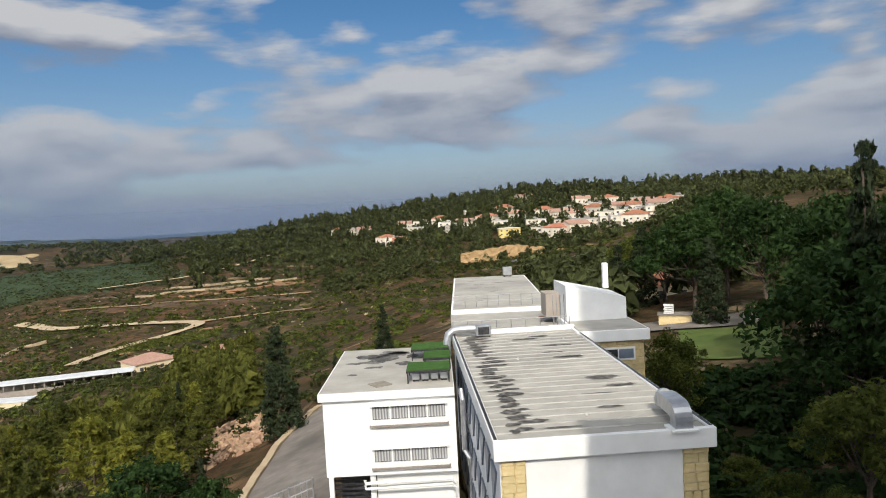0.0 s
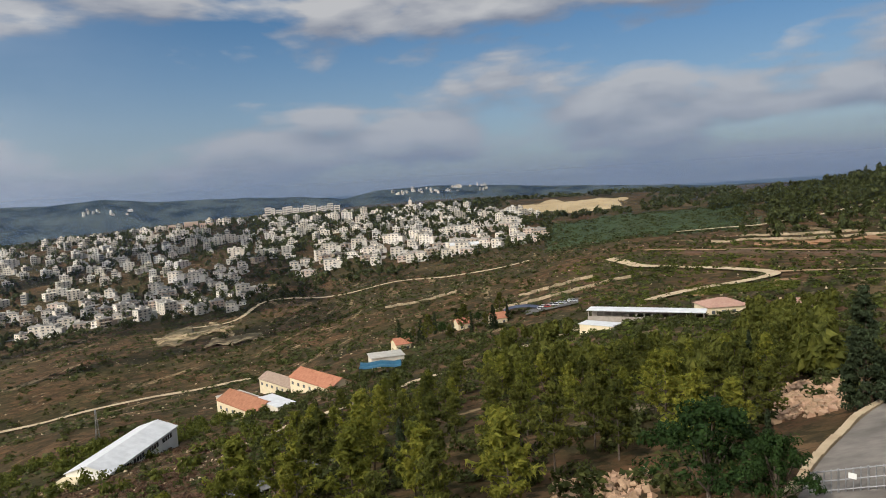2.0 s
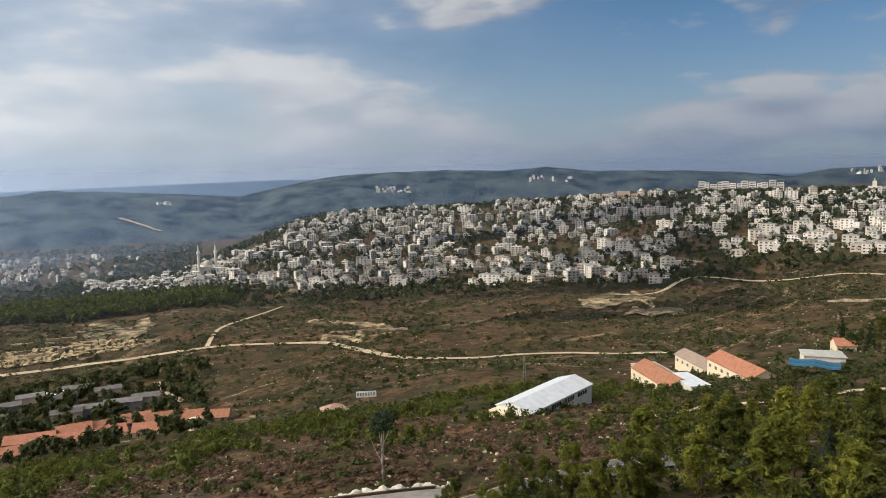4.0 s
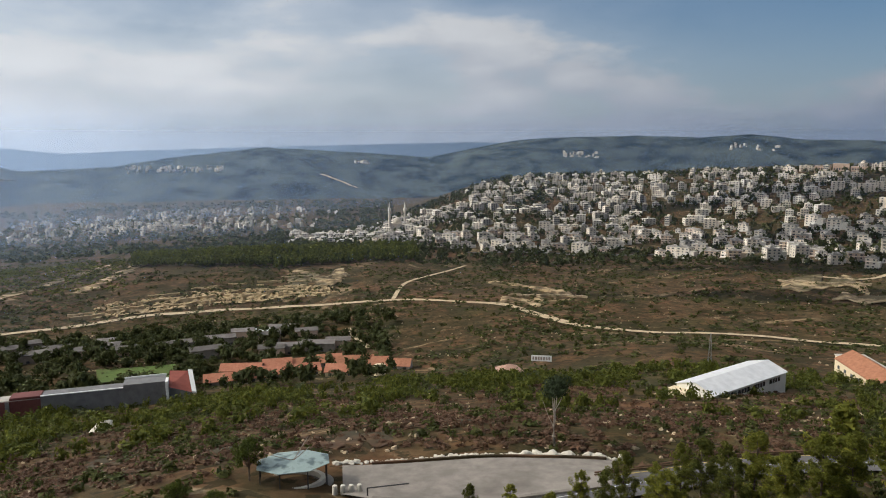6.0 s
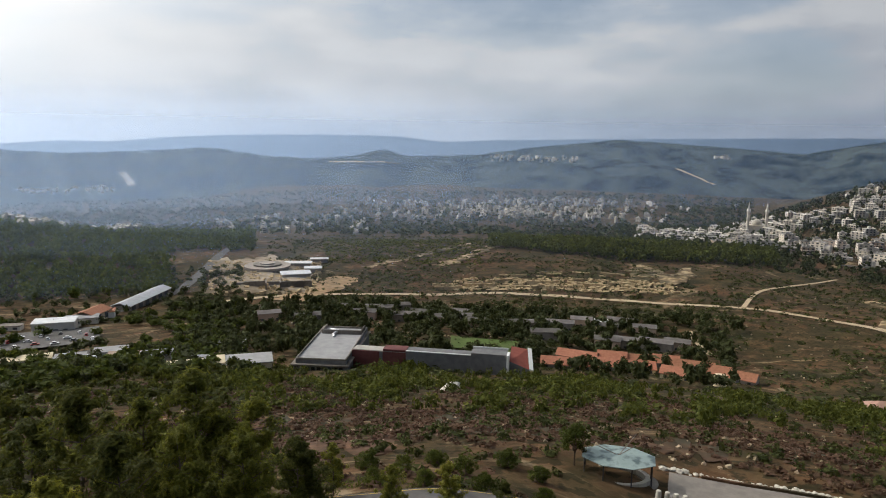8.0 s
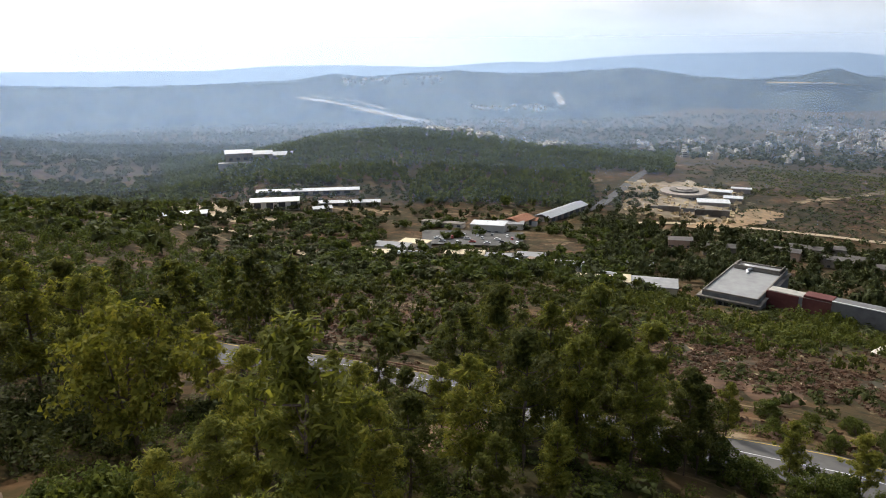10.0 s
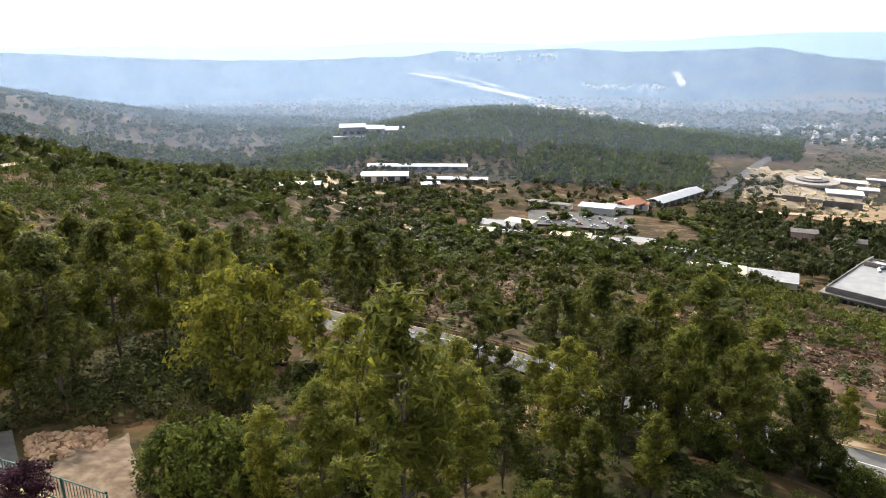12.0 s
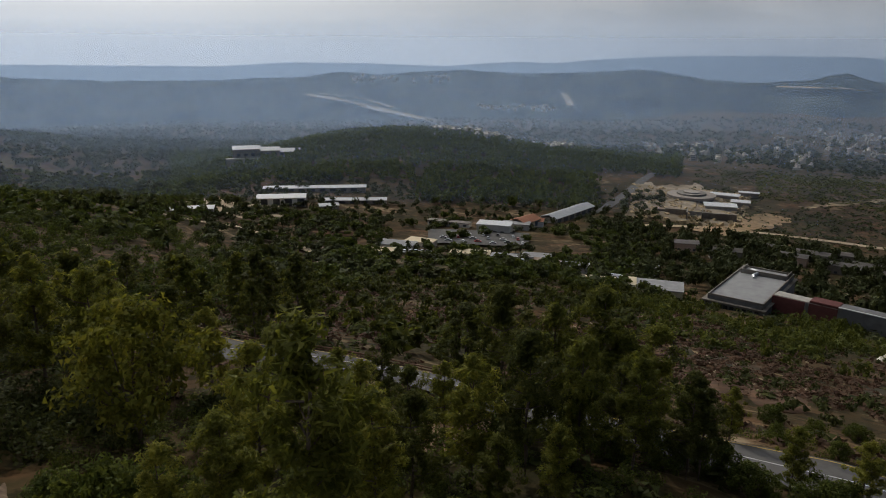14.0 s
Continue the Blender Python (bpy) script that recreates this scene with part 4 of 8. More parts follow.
# ---- the white building below ----


def window_unit(parent, x0, x1, z0, z1, y, panes, turn_out=0.0):
    """A ribbon window in a wall that faces -y: frame, panes, curtains, hood and sill."""
    w = part("window", boxm(x0, y - 0.03, z0, x1, y + 0.10, z1), M["glass_dark"], parent)
    step = (x1 - x0) / panes
    for i in range(panes):
        part("curtain", boxm(x0 + i * step + 0.05, y - 0.04, z0 + 0.04, x0 + (i + 1) * step - 0.05, y - 0.034, z1 - 0.12), M["curtain"], w, "grey curtain with pleats put in as dark and light bands")
    for i in range(panes + 1):
        part("mullion", boxm(x0 + i * step - 0.05, y - 0.09, z0, x0 + i * step + 0.05, y - 0.03, z1), M["frame_white"], w)
    part("sill", boxm(x0 - 0.1, y - 0.22, z0 - 0.34, x1 + 0.1, y + 0.02, z0 - 0.02, 0.03), M["frame_white"], w)
    part("sill_edge", boxm(x0 - 0.15, y - 0.30, z0 - 0.44, x1 + 0.15, y + 0.02, z0 - 0.345), M["grey_house"], w)
    part("hood", boxm(x0 - 0.1, y - 0.30, z1 + 0.01, x1 + 0.1, y + 0.02, z1 + 0.14), M["frame_white"], w)


def stones(parent, x0, x1, z0, z1, y, seed, size=0.42, face="y"):
    """Rough squared stones laid proud of a wall that faces -y."""
    rnd = random.Random(seed)
    shapes = []
    for k in range(6):
        bm = boxm(-0.5, 0, -0.5, 0.5, 0.07, 0.5, 0.05)
        for v in bm.verts:
            v.co += Vector((rnd.uniform(-0.07, 0.07), rnd.uniform(-0.02, 0.01), rnd.uniform(-0.07, 0.07)))
        me = bpy.data.meshes.new("stone")
        bm.to_mesh(me)
        bm.free()
        me.materials.append(M["stone_wall"])
        shapes.append(me)
    z = z0
    while z < z1 - 0.1:
        h = min(rnd.uniform(0.8, 1.2) * size, z1 - z)
        x = x0
        while x < x1 - 0.05:
            w = rnd.uniform(0.8, 1.6) * size
            if x + w > x1 - 0.2:
                w = x1 - x
            ob = new("stone", rnd.choice(shapes))
            ob.parent = parent
            ob.location, ob.scale = (x + w / 2, y - 0.05 - rnd.uniform(0, 0.02), z + h / 2), ((w - 0.025), 1, (h - 0.025))
            x += w
        z += h


def stain(parent, x, y, z, w, d, seed):
    rnd = random.Random(seed)
    bm = B()
    n = 14
    c = bm.verts.new((x, y, z))
    ring = [bm.verts.new((x + w * math.cos(2 * math.pi * k / n) * rnd.uniform(0.55, 1.0), y + d * math.sin(2 * math.pi * k / n) * rnd.uniform(0.4, 1.0), z)) for k in range(n)]
    for k in range(n):
        bm.faces.new((c, ring[k], ring[(k + 1) % n]))
    part("water_stain", bm, M["stain"], parent)


def railing(parent, x0, x1, y, z, h=1.0, n=8):
    r = part("rail", tube(B(), [(x0, y, z + h), (x1, y, z + h)], 0.03, 6), M["rail"], parent)
    part("mid_rail", tube(B(), [(x0, y, z + h * 0.5), (x1, y, z + h * 0.5)], 0.022, 6), M["rail"], parent)
    for i in range(n + 1):
        x = x0 + (x1 - x0) * i / n
        part("rail_post", tube(B(), [(x, y, z), (x, y, z + h)], 0.028, 6), M["rail"], parent)


def main_building():
    b = thing("white_building", (1.6, 28.8, 0), "long white flat-roofed building with stone corners and stained grey roof", "building", turn=3.1)
    W, L, Z = 9.55, 25.0, 12.0
    part("wall", boxm(0.3, 0.3, -3, W - 0.3, L, 11.25), M["white_wall"], b)
    # thin slab whose bluer, darker plaster carries this side's shade
    side = part("side_wall", boxm(0.26, 0.34, -3, 0.297, L, 11.2), M["shade_blue_wall"], b)
    fascia = B()
    box(fascia, 0, 0, 11.2, W, 0.28, Z + 0.06, bevel=0.02)
    box(fascia, 0, 0.282, 11.2, 0.25, L, Z + 0.06, bevel=0.02)
    box(fascia, W - 0.25, 0.282, 11.2, W, L, Z + 0.06, bevel=0.02)
    part("fascia", fascia, M["white_wall"], b)
    part("roof", boxm(0.252, 0.284, 11.3, W - 0.252, L, Z - 0.05), M["roof_grey"], b, "grey weathered roof membrane in strips")
    for i in range(1, 24):
        y = 0.3 + i * 1.035
        part("roof_seam", boxm(0.26, y - 0.035, Z - 0.05, W - 0.26, y + 0.035, Z - 0.005), M["roof_seam"], b)
    for x in (0.06, W - 0.2):
        part("gutter", boxm(x, 0.3, Z + 0.062, x + 0.14, L, Z + 0.085), M["dark_metal"], b)
    part("far_parapet", boxm(0, L, 11.2, W, L + 0.35, Z + 0.28, 0.03), M["white_wall"], b)
    rnd = random.Random(4)
    for i in range(24):
        stain(b, 1.75 + rnd.uniform(-0.25, 0.25) + 0.3 * math.sin(i), 1.7 + i * 0.97, Z + 0.002 + 0.0004 * i, rnd.uniform(0.45, 1.1), rnd.uniform(0.22, 0.5), i)
        stain(b, 1.25 + rnd.uniform(-0.2, 0.3), 1.4 + i * 0.97, Z + 0.013 + 0.0004 * i, rnd.uniform(0.3, 0.7), rnd.uniform(0.2, 0.5), 100 + i)
    for i, (x, y, w, d) in enumerate([(6.2, 4.2, 0.8, 0.25), (7.4, 9.8, 1.3, 0.5), (7.9, 8.0, 1.1, 0.35), (6.9, 15.5, 1.4, 0.35), (6.2, 17.0, 1.0, 0.3), (7.0, 19.2, 1.5, 0.4), (5.2, 22.0, 1.1, 0.3), (6.3, 22.8, 0.9, 0.3), (3.2, 1.6, 1.2, 0.14), (6.4, 6.6, 1.2, 0.12)]):
        stain(b, x, y, Z - 0.002, w, d, 40 + i)
    for i in range(4):
        x, y = rnd.uniform(1, 8.6), rnd.uniform(1, 23)
        part("vent_cap", tube(B(), [(x, y, Z - 0.02), (x, y, Z + 0.12)], 0.08, 8, 0.05), M["roof_seam"], b)
    # stone corners on the front
    part("pier_backing", boxm(0.3, 0.262, -3, 1.35, 0.298, 11.19), M["mortar"], b)
    part("pier_backing", boxm(W - 1.4, 0.262, -3, W - 0.3, 0.298, 11.19), M["mortar"], b)
    stones(b, 0.3, 1.35, 5.5, 11.15, 0.26, 1)
    stones(b, W - 1.4, W - 0.3, 5.5, 11.15, 0.26, 2)
    # dark triangles for the side windows and their shade, widened to suit the view
    for row in range(3):
        for i in range(10):
            y = 1.2 + i * 2.35 + 0.5 * (row % 2)
            z = 9.4 - row * 2.9
            bm = B()
            tri = [(y, z + 0.9), (y + 1.75, z + 0.9), (y + 1.6, z - 1.1)]
            a = [bm.verts.new((0.255, u, v)) for u, v in tri]
            c = [bm.verts.new((0.16, u, v)) for u, v in tri]
            for k in range(3):
                bm.faces.new((a[k], a[(k + 1) % 3], c[(k + 1) % 3], c[k]))
            bm.faces.new(c)
            bm.faces.new(a[::-1])
            bmesh.ops.recalc_face_normals(bm, faces=bm.faces)
            part("side_window", bm, M["glass_blue"], b)
    return b


M["roof_seam"] = material("roof_seam", [(0.3, (0.38, 0.37, 0.35)), (0.7, (0.50, 0.49, 0.46))], 0.8, 0.9)
# window glass with a bluish shade put into its colour
M["glass_blue"] = material("shaded_window", [(0.4, (0.12, 0.15, 0.20)), (0.6, (0.17, 0.20, 0.25))], 0.8, 0.4)
main_building()


def roof_duct():
    d = thing("roof_duct", (9.75, 29.6, 12.0), "curved galvanised steel ventilation duct on the roof edge", "duct", turn=3)
    d.scale = (0.8, 0.8, 0.8)
    bm = B()
    # a square duct that rises, bends and runs along the roof edge
    pts = [(0, 0, -0.05), (0, 0, 0.45)] + [(-0.0, 0.75 - 0.75 * math.cos(a), 0.45 + 0.55 * math.sin(a)) for a in np.linspace(0.2, math.pi / 2, 6)] + [(0.1, 2.2, 0.95), (0.15, 2.9, 0.85)]
    prev = None
    for i, p in enumerate(pts):
        p = Vector(p)
        t = (Vector(pts[min(i + 1, len(pts) - 1)]) - Vector(pts[max(i - 1, 0)])).normalized()
        u = Vector((1, 0, 0))
        v = t.cross(u).normalized()
        ring = [bm.verts.new(p + u * sx * 0.48 + v * sv * 0.40) for sx, sv in ((-1, -1), (1, -1), (1, 1), (-1, 1))]
        if prev:
            for k in range(4):
                bm.faces.new((prev[k], prev[(k + 1) % 4], ring[(k + 1) % 4], ring[k]))
        else:
            bm.faces.new(ring[::-1])
        prev = ring
    bm.faces.new(prev)
    bmesh.ops.recalc_face_normals(bm, faces=bm.faces)
    part("duct", bm, M["steel"], d)
    part("base", boxm(-0.75, -0.65, -0.06, 0.7, 0.6, 0.08, 0.02), M["frame_white"], d)
    part("flange", tube(B(), [(0.15, 2.85, 0.85), (0.15, 3.05, 0.83)], 0.55, 16), M["steel"], d)
    part("fan", tube(B(), [(0.15, 3.06, 0.7), (0.15, 3.6, 0.55)], 0.45, 16, 0.38), M["steel"], d)
    s = thing("skylight", (11.4, 37.0, 9.6), "red-brown skylight box with a white rim beside the roof", "skylight", turn=3)
    part("rim", boxm(-1.1, -2.0, -10.5, 1.0, 2.0, 1.0, 0.03), M["frame_white"], s)
    part("cover", boxm(-0.9, -1.8, 1.002, 0.8, 1.8, 1.05), M["brown_red"], s)


M["brown_red"] = material("brown_red_sheet", [(0.3, (0.16, 0.06, 0.045)), (0.7, (0.24, 0.10, 0.07))], 1.5, 0.6)
roof_duct()


def link_and_rear():
    c = thing("link_building", (0.25, 54.2, 0), "low grey roof between two wings with steel railings", "building")
    part("wall", boxm(0.2, 0, -3, 9.6, 12.6, 11.3), M["white_wall"], c)
    part("roof", boxm(0.0, 0.0, 11.302, 9.8, 12.6, 11.6, 0.02), M["roof_grey"], c)
    railing(c, 0.1, 9.3, 0.9, 11.6, 1.25, 8)
    part("bench", boxm(7.6, 6.0, 11.95, 9.0, 6.5, 12.05), M["rust"], c)
    for x in (7.7, 8.85):
        part("bench_leg", boxm(x, 6.05, 11.6, x + 0.1, 6.45, 11.95), M["rust"], c)
    d = thing("rear_building", (0.3, 66.9, 0), "rear white wing with a flat grey stained roof", "building", turn=-1.5)
    part("wall", boxm(0.2, 0.2, -3, 9.4, 29.5, 11.4), M["white_wall"], d)
    part("fascia", boxm(0, 0, 11.402, 9.7, 29.8, 12.0, 0.03), M["white_wall"], d)
    part("roof", boxm(0.2, 0.2, 12.002, 9.5, 29.6, 12.05), M["roof_grey"], d)
    railing(d, 0.3, 9.0, 1.2, 12.05, 1.1, 8)
    for i in range(14):
        rnd = random.Random(i)
        stain(d, rnd.uniform(1, 8.5), rnd.uniform(3, 28), 12.056, rnd.uniform(0.5, 1.3), rnd.uniform(0.1, 0.3), i + 90)
    u = thing("rooftop_unit", (8.3, 94.8, 12.06), "small grey ventilation box on the far roof edge", "ventilator")
    part("casing", boxm(-0.6, -0.5, 0.25, 0.6, 0.5, 1.3, 0.04), M["steel"], u)
    for x in (-0.5, 0.4):
        part("foot", boxm(x, -0.4, 0, x + 0.1, 0.4, 0.25), M["dark_metal"], u)
    a = thing("air_conditioner", (2.6, 53.0, 12.0), "grey air-conditioning unit on the roof", "air conditioner", turn=3)
    a.scale = (0.75, 0.75, 0.75)
    part("casing", boxm(-0.75, -0.5, 0.1, 0.75, 0.5, 1.15, 0.04), M["steel"], a)
    part("grille", boxm(-0.55, -0.53, 0.25, 0.55, -0.502, 1.0), M["dark_metal"], a)
    for x in (-0.65, 0.55):
        part("foot", boxm(x, -0.4, -0.05, x + 0.1, 0.4, 0.1), M["dark_metal"], a)
    p = thing("wall_duct", (0, 0, 0), "thick silver duct bending over the roof edge down the wall", "duct")
    part("pipe", tube(B(), [(2.2, 53.4, 12.55), (1.0, 53.4, 12.55), (0.35, 53.35, 12.5), (-0.05, 53.3, 12.2), (-0.2, 53.25, 11.6), (-0.2, 53.2, 10.6)], 0.30, 12), M["steel"], p)
    part("pipe", tube(B(), [(0.55, 44.0, 10.4), (0.62, 43.6, 9.8), (0.62, 43.6, 6.6), (0.9, 43.2, 6.2), (0.9, 43.2, 3.2)], 0.16, 10), M["steel"], p)
    # the side wing with stone walls and a white stair head
    w = thing("side_wing", (9.75, 52.0, 0), "yellow stone side wing with a white roof edge and high window", "building", turn=2)
    part("wall", boxm(0.1, 0.35, -3, 4.9, 9.6, 11.2), M["mortar"], w)
    stones(w, 0.1, 4.9, 5.0, 11.15, 0.33, 7, 0.5)
    part("fascia", boxm(-0.2, 0, 11.25, 5.3, 9.9, 12.1, 0.03), M["white_wall"], w)
    part("roof", boxm(0, 0.2, 12.102, 5.1, 9.7, 12.15), M["roof_grey"], w)
    part("window", boxm(1.6, 0.20, 9.75, 4.2, 0.28, 10.75), M["frame_white"], w)
    part("pane", boxm(1.75, 0.17, 9.9, 2.85, 0.199, 10.6), M["glass_dark"], w)
    part("pane", boxm(2.95, 0.17, 9.9, 4.05, 0.199, 10.6), M["glass_blue"], w)
    s = thing("stair_head", (9.6, 56.6, 12.15), "white stair house with a sloping top on the roof", "stair house", turn=2)
    bm = B()
    ol = [(0.0, 0.0), (4.9, 0.0), (4.9, 5.0), (0.0, 5.0)]
    lo = [bm.verts.new((x, y, 0)) for x, y in ol]
    hi = [bm.verts.new((x, y, h)) for (x, y), h in zip(ol, (2.9, 1.75, 1.75, 2.9))]
    for i in range(4):
        bm.faces.new((lo[i], lo[(i + 1) % 4], hi[(i + 1) % 4], hi[i]))
    bm.faces.new(hi)
    bmesh.ops.recalc_face_normals(bm, faces=bm.faces)
    part("wall", bm, M["white_wall"], s)
    part("lean_to", boxm(-1.2, 2.6, 0, -0.02, 5.0, 2.0, 0.03), M["grey_house"], s)
    part("dark_door", boxm(-1.2, 2.55, 0.0, -0.3, 2.598, 2.0), M["grey_house"], s)
    part("chimney", boxm(4.2, 4.2, 2.0, 4.65, 4.7, 4.2, 0.04), M["white_wall"], s)
    for x in (-1.2, -0.9, -0.6, -0.3):
        part("ladder_bar", tube(B(), [(x, -0.6, -0.1), (x, -0.6, 2.3)], 0.03, 6), M["rail"], s)


link_and_rear()


def annex():
    a = thing("annex_building", (-8.45, 44.0, 0), "white two-storey annex on pillars with curtained ribbon windows", "building", turn=0.6)
    W, D = 8.6, 13.2
    part("wall", boxm(0.15, 0.2, 5.0, W, D, 9.98), M["white_wall"], a)
    part("fascia", boxm(-0.1, -0.1, 9.982, W, D + 0.2, 10.5, 0.02), M["white_wall"], a)
    part("roof", boxm(0.0, 0.0, 10.502, W - 0.05, D + 0.1, 10.53), M["roof_grey"], a)
    window_unit(a, 3.25, 8.0, 8.62, 9.50, 0.2, 4)
    window_unit(a, 3.25, 8.0, 5.85, 6.72, 0.2, 4)
    part("ground_wall", boxm(3.3, 0.8, -2, W, D, 4.96), M["white_wall"], a)
    # the recess's shade is put in as a dark-coloured back wall
    part("back_wall", boxm(0.3, 5.0, -2, 3.25, 5.3, 4.96), M["dark_metal"], a, "recess wall behind a slatted screen, shade put in as dark colour")
    for i in range(9):
        part("screen_slat", boxm(0.4, 1.2, 2.2 + i * 0.3, 3.2, 1.26, 2.35 + i * 0.3), M["dark_metal"], a)
    part("pillar", boxm(0.25, 0.3, -2, 0.55, 0.6, 4.98), M["white_wall"], a)
    part("pillar", boxm(2.9, 0.45, -2, 3.25, 0.8, 4.98), M["frame_white"], a)
    for z, r in ((4.55, 0.11), (4.2, 0.09)):
        part("drain_pipe", tube(B(), [(2.6, 0.1, z + 0.2), (2.62, 0.0, z), (8.2, 0.0, z + 0.05), (8.45, 0.1, z - 0.3), (8.5, 0.3, z - 1.6)], r, 8), M["frame_white"], a)
    for i, (x, y, w, d) in enumerate([(2.2, 10.5, 1.5, 1.2), (3.6, 9.6, 1.8, 1.3), (4.2, 11.0, 1.6, 1.0), (2.8, 8.4, 1.4, 0.9), (1.4, 8.2, 0.8, 0.5), (4.6, 11.4, 1.0, 0.7), (2.9, 6.6, 0.9, 0.5), (5.0, 7.6, 0.9, 0.9), (1.6, 4.6, 0.5, 0.4), (5.6, 10.0, 0.6, 1.2), (3.9, 12.0, 1.3, 0.4)]):
        stain(a, x, y, 10.536, w, d, 200 + i)
    h = thing("roof_hatch", (-4.7, 45.6, 10.53), "flat square hatch lying on the annex roof", "hatch", turn=35)
    part("lid", boxm(-0.6, -0.6, 0, 0.6, 0.6, 0.06, 0.01), M["stain_lid"], h)
    # turf-topped sun shades on posts
    for i, (x, y) in enumerate(((-2.9, 45.4), (-1.9, 49.0), (-2.9, 52.2))):
        t = thing("turf_canopy", (x, y, 10.53), "small steel canopy topped with bright green artificial turf", "canopy", "turf canopies on the annex roof")
        w = 2.8 if i != 1 else 1.9
        part("turf", boxm(0, 0, 0.85, w, 2.3, 0.92, 0.01), M["green_turf"], t)
        part("edge", boxm(-0.04, -0.04, 0.7, w + 0.04, 2.34, 0.848), M["dark_metal"], t)
        for px, py in ((0.05, 0.05), (w - 0.05, 0.05), (0.05, 2.25), (w - 0.05, 2.25)):
            part("post", tube(B(), [(px, py, 0), (px, py, 0.7)], 0.04, 6), M["dark_metal"], t)
    for i in range(4):
        ch = thing("outdoor_unit", (-2.6 + i * 0.62, 45.9, 10.53), "grey metal unit under the turf canopy", "unit", "units under the canopies")
        part("casing", boxm(0, 0, 0.12, 0.5, 0.4, 0.55, 0.03), M["steel"], ch)
        part("foot", boxm(0.05, 0.05, 0, 0.45, 0.35, 0.12), M["dark_metal"], ch)


M["stain_lid"] = material("rusted_sheet", [(0.3, (0.20, 0.18, 0.14)), (0.7, (0.30, 0.27, 0.22))], 1.5, 0.8)
annex()


def tower():
    """The unseen tall building that the view is taken from; it stands behind and to the right, sized to shade facade
    and garden.
    """
    t = thing("tower_building", (6.7, 0, 0), "tall white building that the view is taken from", "building")
    part("block", boxm(0, -16, -2, 6, -0.5, 37), M["white_wall"], t)
    part("balcony_floor", boxm(-7.5, -1.2, 20.2, -0.005, 0.6, 20.4, 0.02), M["concrete"], t)
    part("balcony_wall", boxm(-7.2, -1.0, -2, -0.005, 0.4, 20.198), M["white_wall"], t)
    # a taller unseen block, added to shade the garden on the right
    part("shading_block", boxm(6.01, -18, -2, 42, 1.5, 60), M["white_wall"], t)


tower()

# driveway left of the annex, with a rubble edge and a steel gate
ribbon("driveway", [(15.0, 46), (14.2, 56), (13.2, 66), (11.9, 76), (10.2, 86), (8.6, 94)], 7.5, M["concrete"], "brownish concrete driveway beside the annex", "driveway", lift=0.3)


def edge_wall():
    line = smooth_line([heading(a, r) for a, r in ((19.0, 54), (17.2, 63), (15.5, 71.7), (14.0, 80.5), (11.9, 89), (10.8, 93))], 6)
    bm = B()
    rnd = random.Random(2)
    for p, q in zip(line, line[1:]):
        d = (q - p).normalized()
        s = Vector((-d.y, d.x, 0)) * 0.35
        z, h = height(p.x, p.y) - 0.3, 0.95 + rnd.uniform(-0.1, 0.15)
        lo = [bm.verts.new((*(v.xy), z)) for v in (p - s, q - s, q + s, p + s)]
        hi = [bm.verts.new((v.co.x, v.co.y, z + h)) for v in lo]
        for i in range(4):
            bm.faces.new((lo[i], lo[(i + 1) % 4], hi[(i + 1) % 4], hi[i]))
        bm.faces.new(hi)
    bmesh.ops.recalc_face_normals(bm, faces=bm.faces)
    tagged(link("edge_wall", bm, M["dirt"]), "low pale stone wall along the driveway", "wall", kind="structure")


edge_wall()


def gate():
    g = thing("steel_gate", (0, 0, 0), "grey steel sliding gate across the driveway", "gate")
    p, q = spot(17.5, 54, 0.35), spot(11.8, 53, 0.35)
    for h in (0.2, 0.9, 1.6):
        part("gate_rail", tube(B(), [p + Vector((0, 0, h)), q + Vector((0, 0, h))], 0.05, 6), M["rail"], g)
    for i in range(13):
        s = p.lerp(q, i / 12)
        part("gate_bar", tube(B(), [s, s + Vector((0, 0, 1.7))], 0.04 if i % 4 else 0.07, 6), M["rail"], g)
    part("notice", boxm(0, -0.02, 0, 0.5, 0.02, 0.4), M["frame_white"], g).location = p.lerp(q, 0.45) + Vector((0, -0.08, 1.0))


gate()

# garden to the right
patch("lawn", -25.5, -18.2, 92, lambda a: 113, M["lawn"], "bright green garden lawn", category="lawn", lift=0.25)
patch("garden_path", -24.0, -15.0, 114, lambda a: 124, M["concrete"], "grey paved garden path", category="path", lift=0.3)

# ---- plants ----


def leaf_cloud(centres, radii, count, size, rng, wide=0.62, up=0.3, long=1.0):
    """Small leaf triangles on and in ellipsoids: the centres, radii (n, 3) and how many for each."""
    n = len(centres)
    c = np.repeat(np.asarray(centres, float), count, 0)
    r = np.repeat(np.asarray(radii, float), count, 0)
    d = rng.normal(size=(n * count, 3))
    d /= np.linalg.norm(d, axis=1, keepdims=True)
    rad = rng.uniform(0.55, 1.08, size=(n * count, 1))
    p = c + d * r * rad
    nrm = d + rng.normal(size=d.shape) * 0.55 + np.array([0, 0, up])
    nrm /= np.linalg.norm(nrm, axis=1, keepdims=True)
    a = np.cross(nrm, rng.normal(size=d.shape))
    a /= np.linalg.norm(a, axis=1, keepdims=True) + 1e-9
    b = np.cross(nrm, a)
    s = size * rng.uniform(0.6, 1.35, size=(n * count, 1))
    tri = np.stack([p + a * s * long, p - a * s * 0.5 * long + b * s * wide, p - a * s * 0.5 * long - b * s * wide], 1)
    return tri.reshape(-1, 3), np.arange(n * count * 3).reshape(-1, 3)


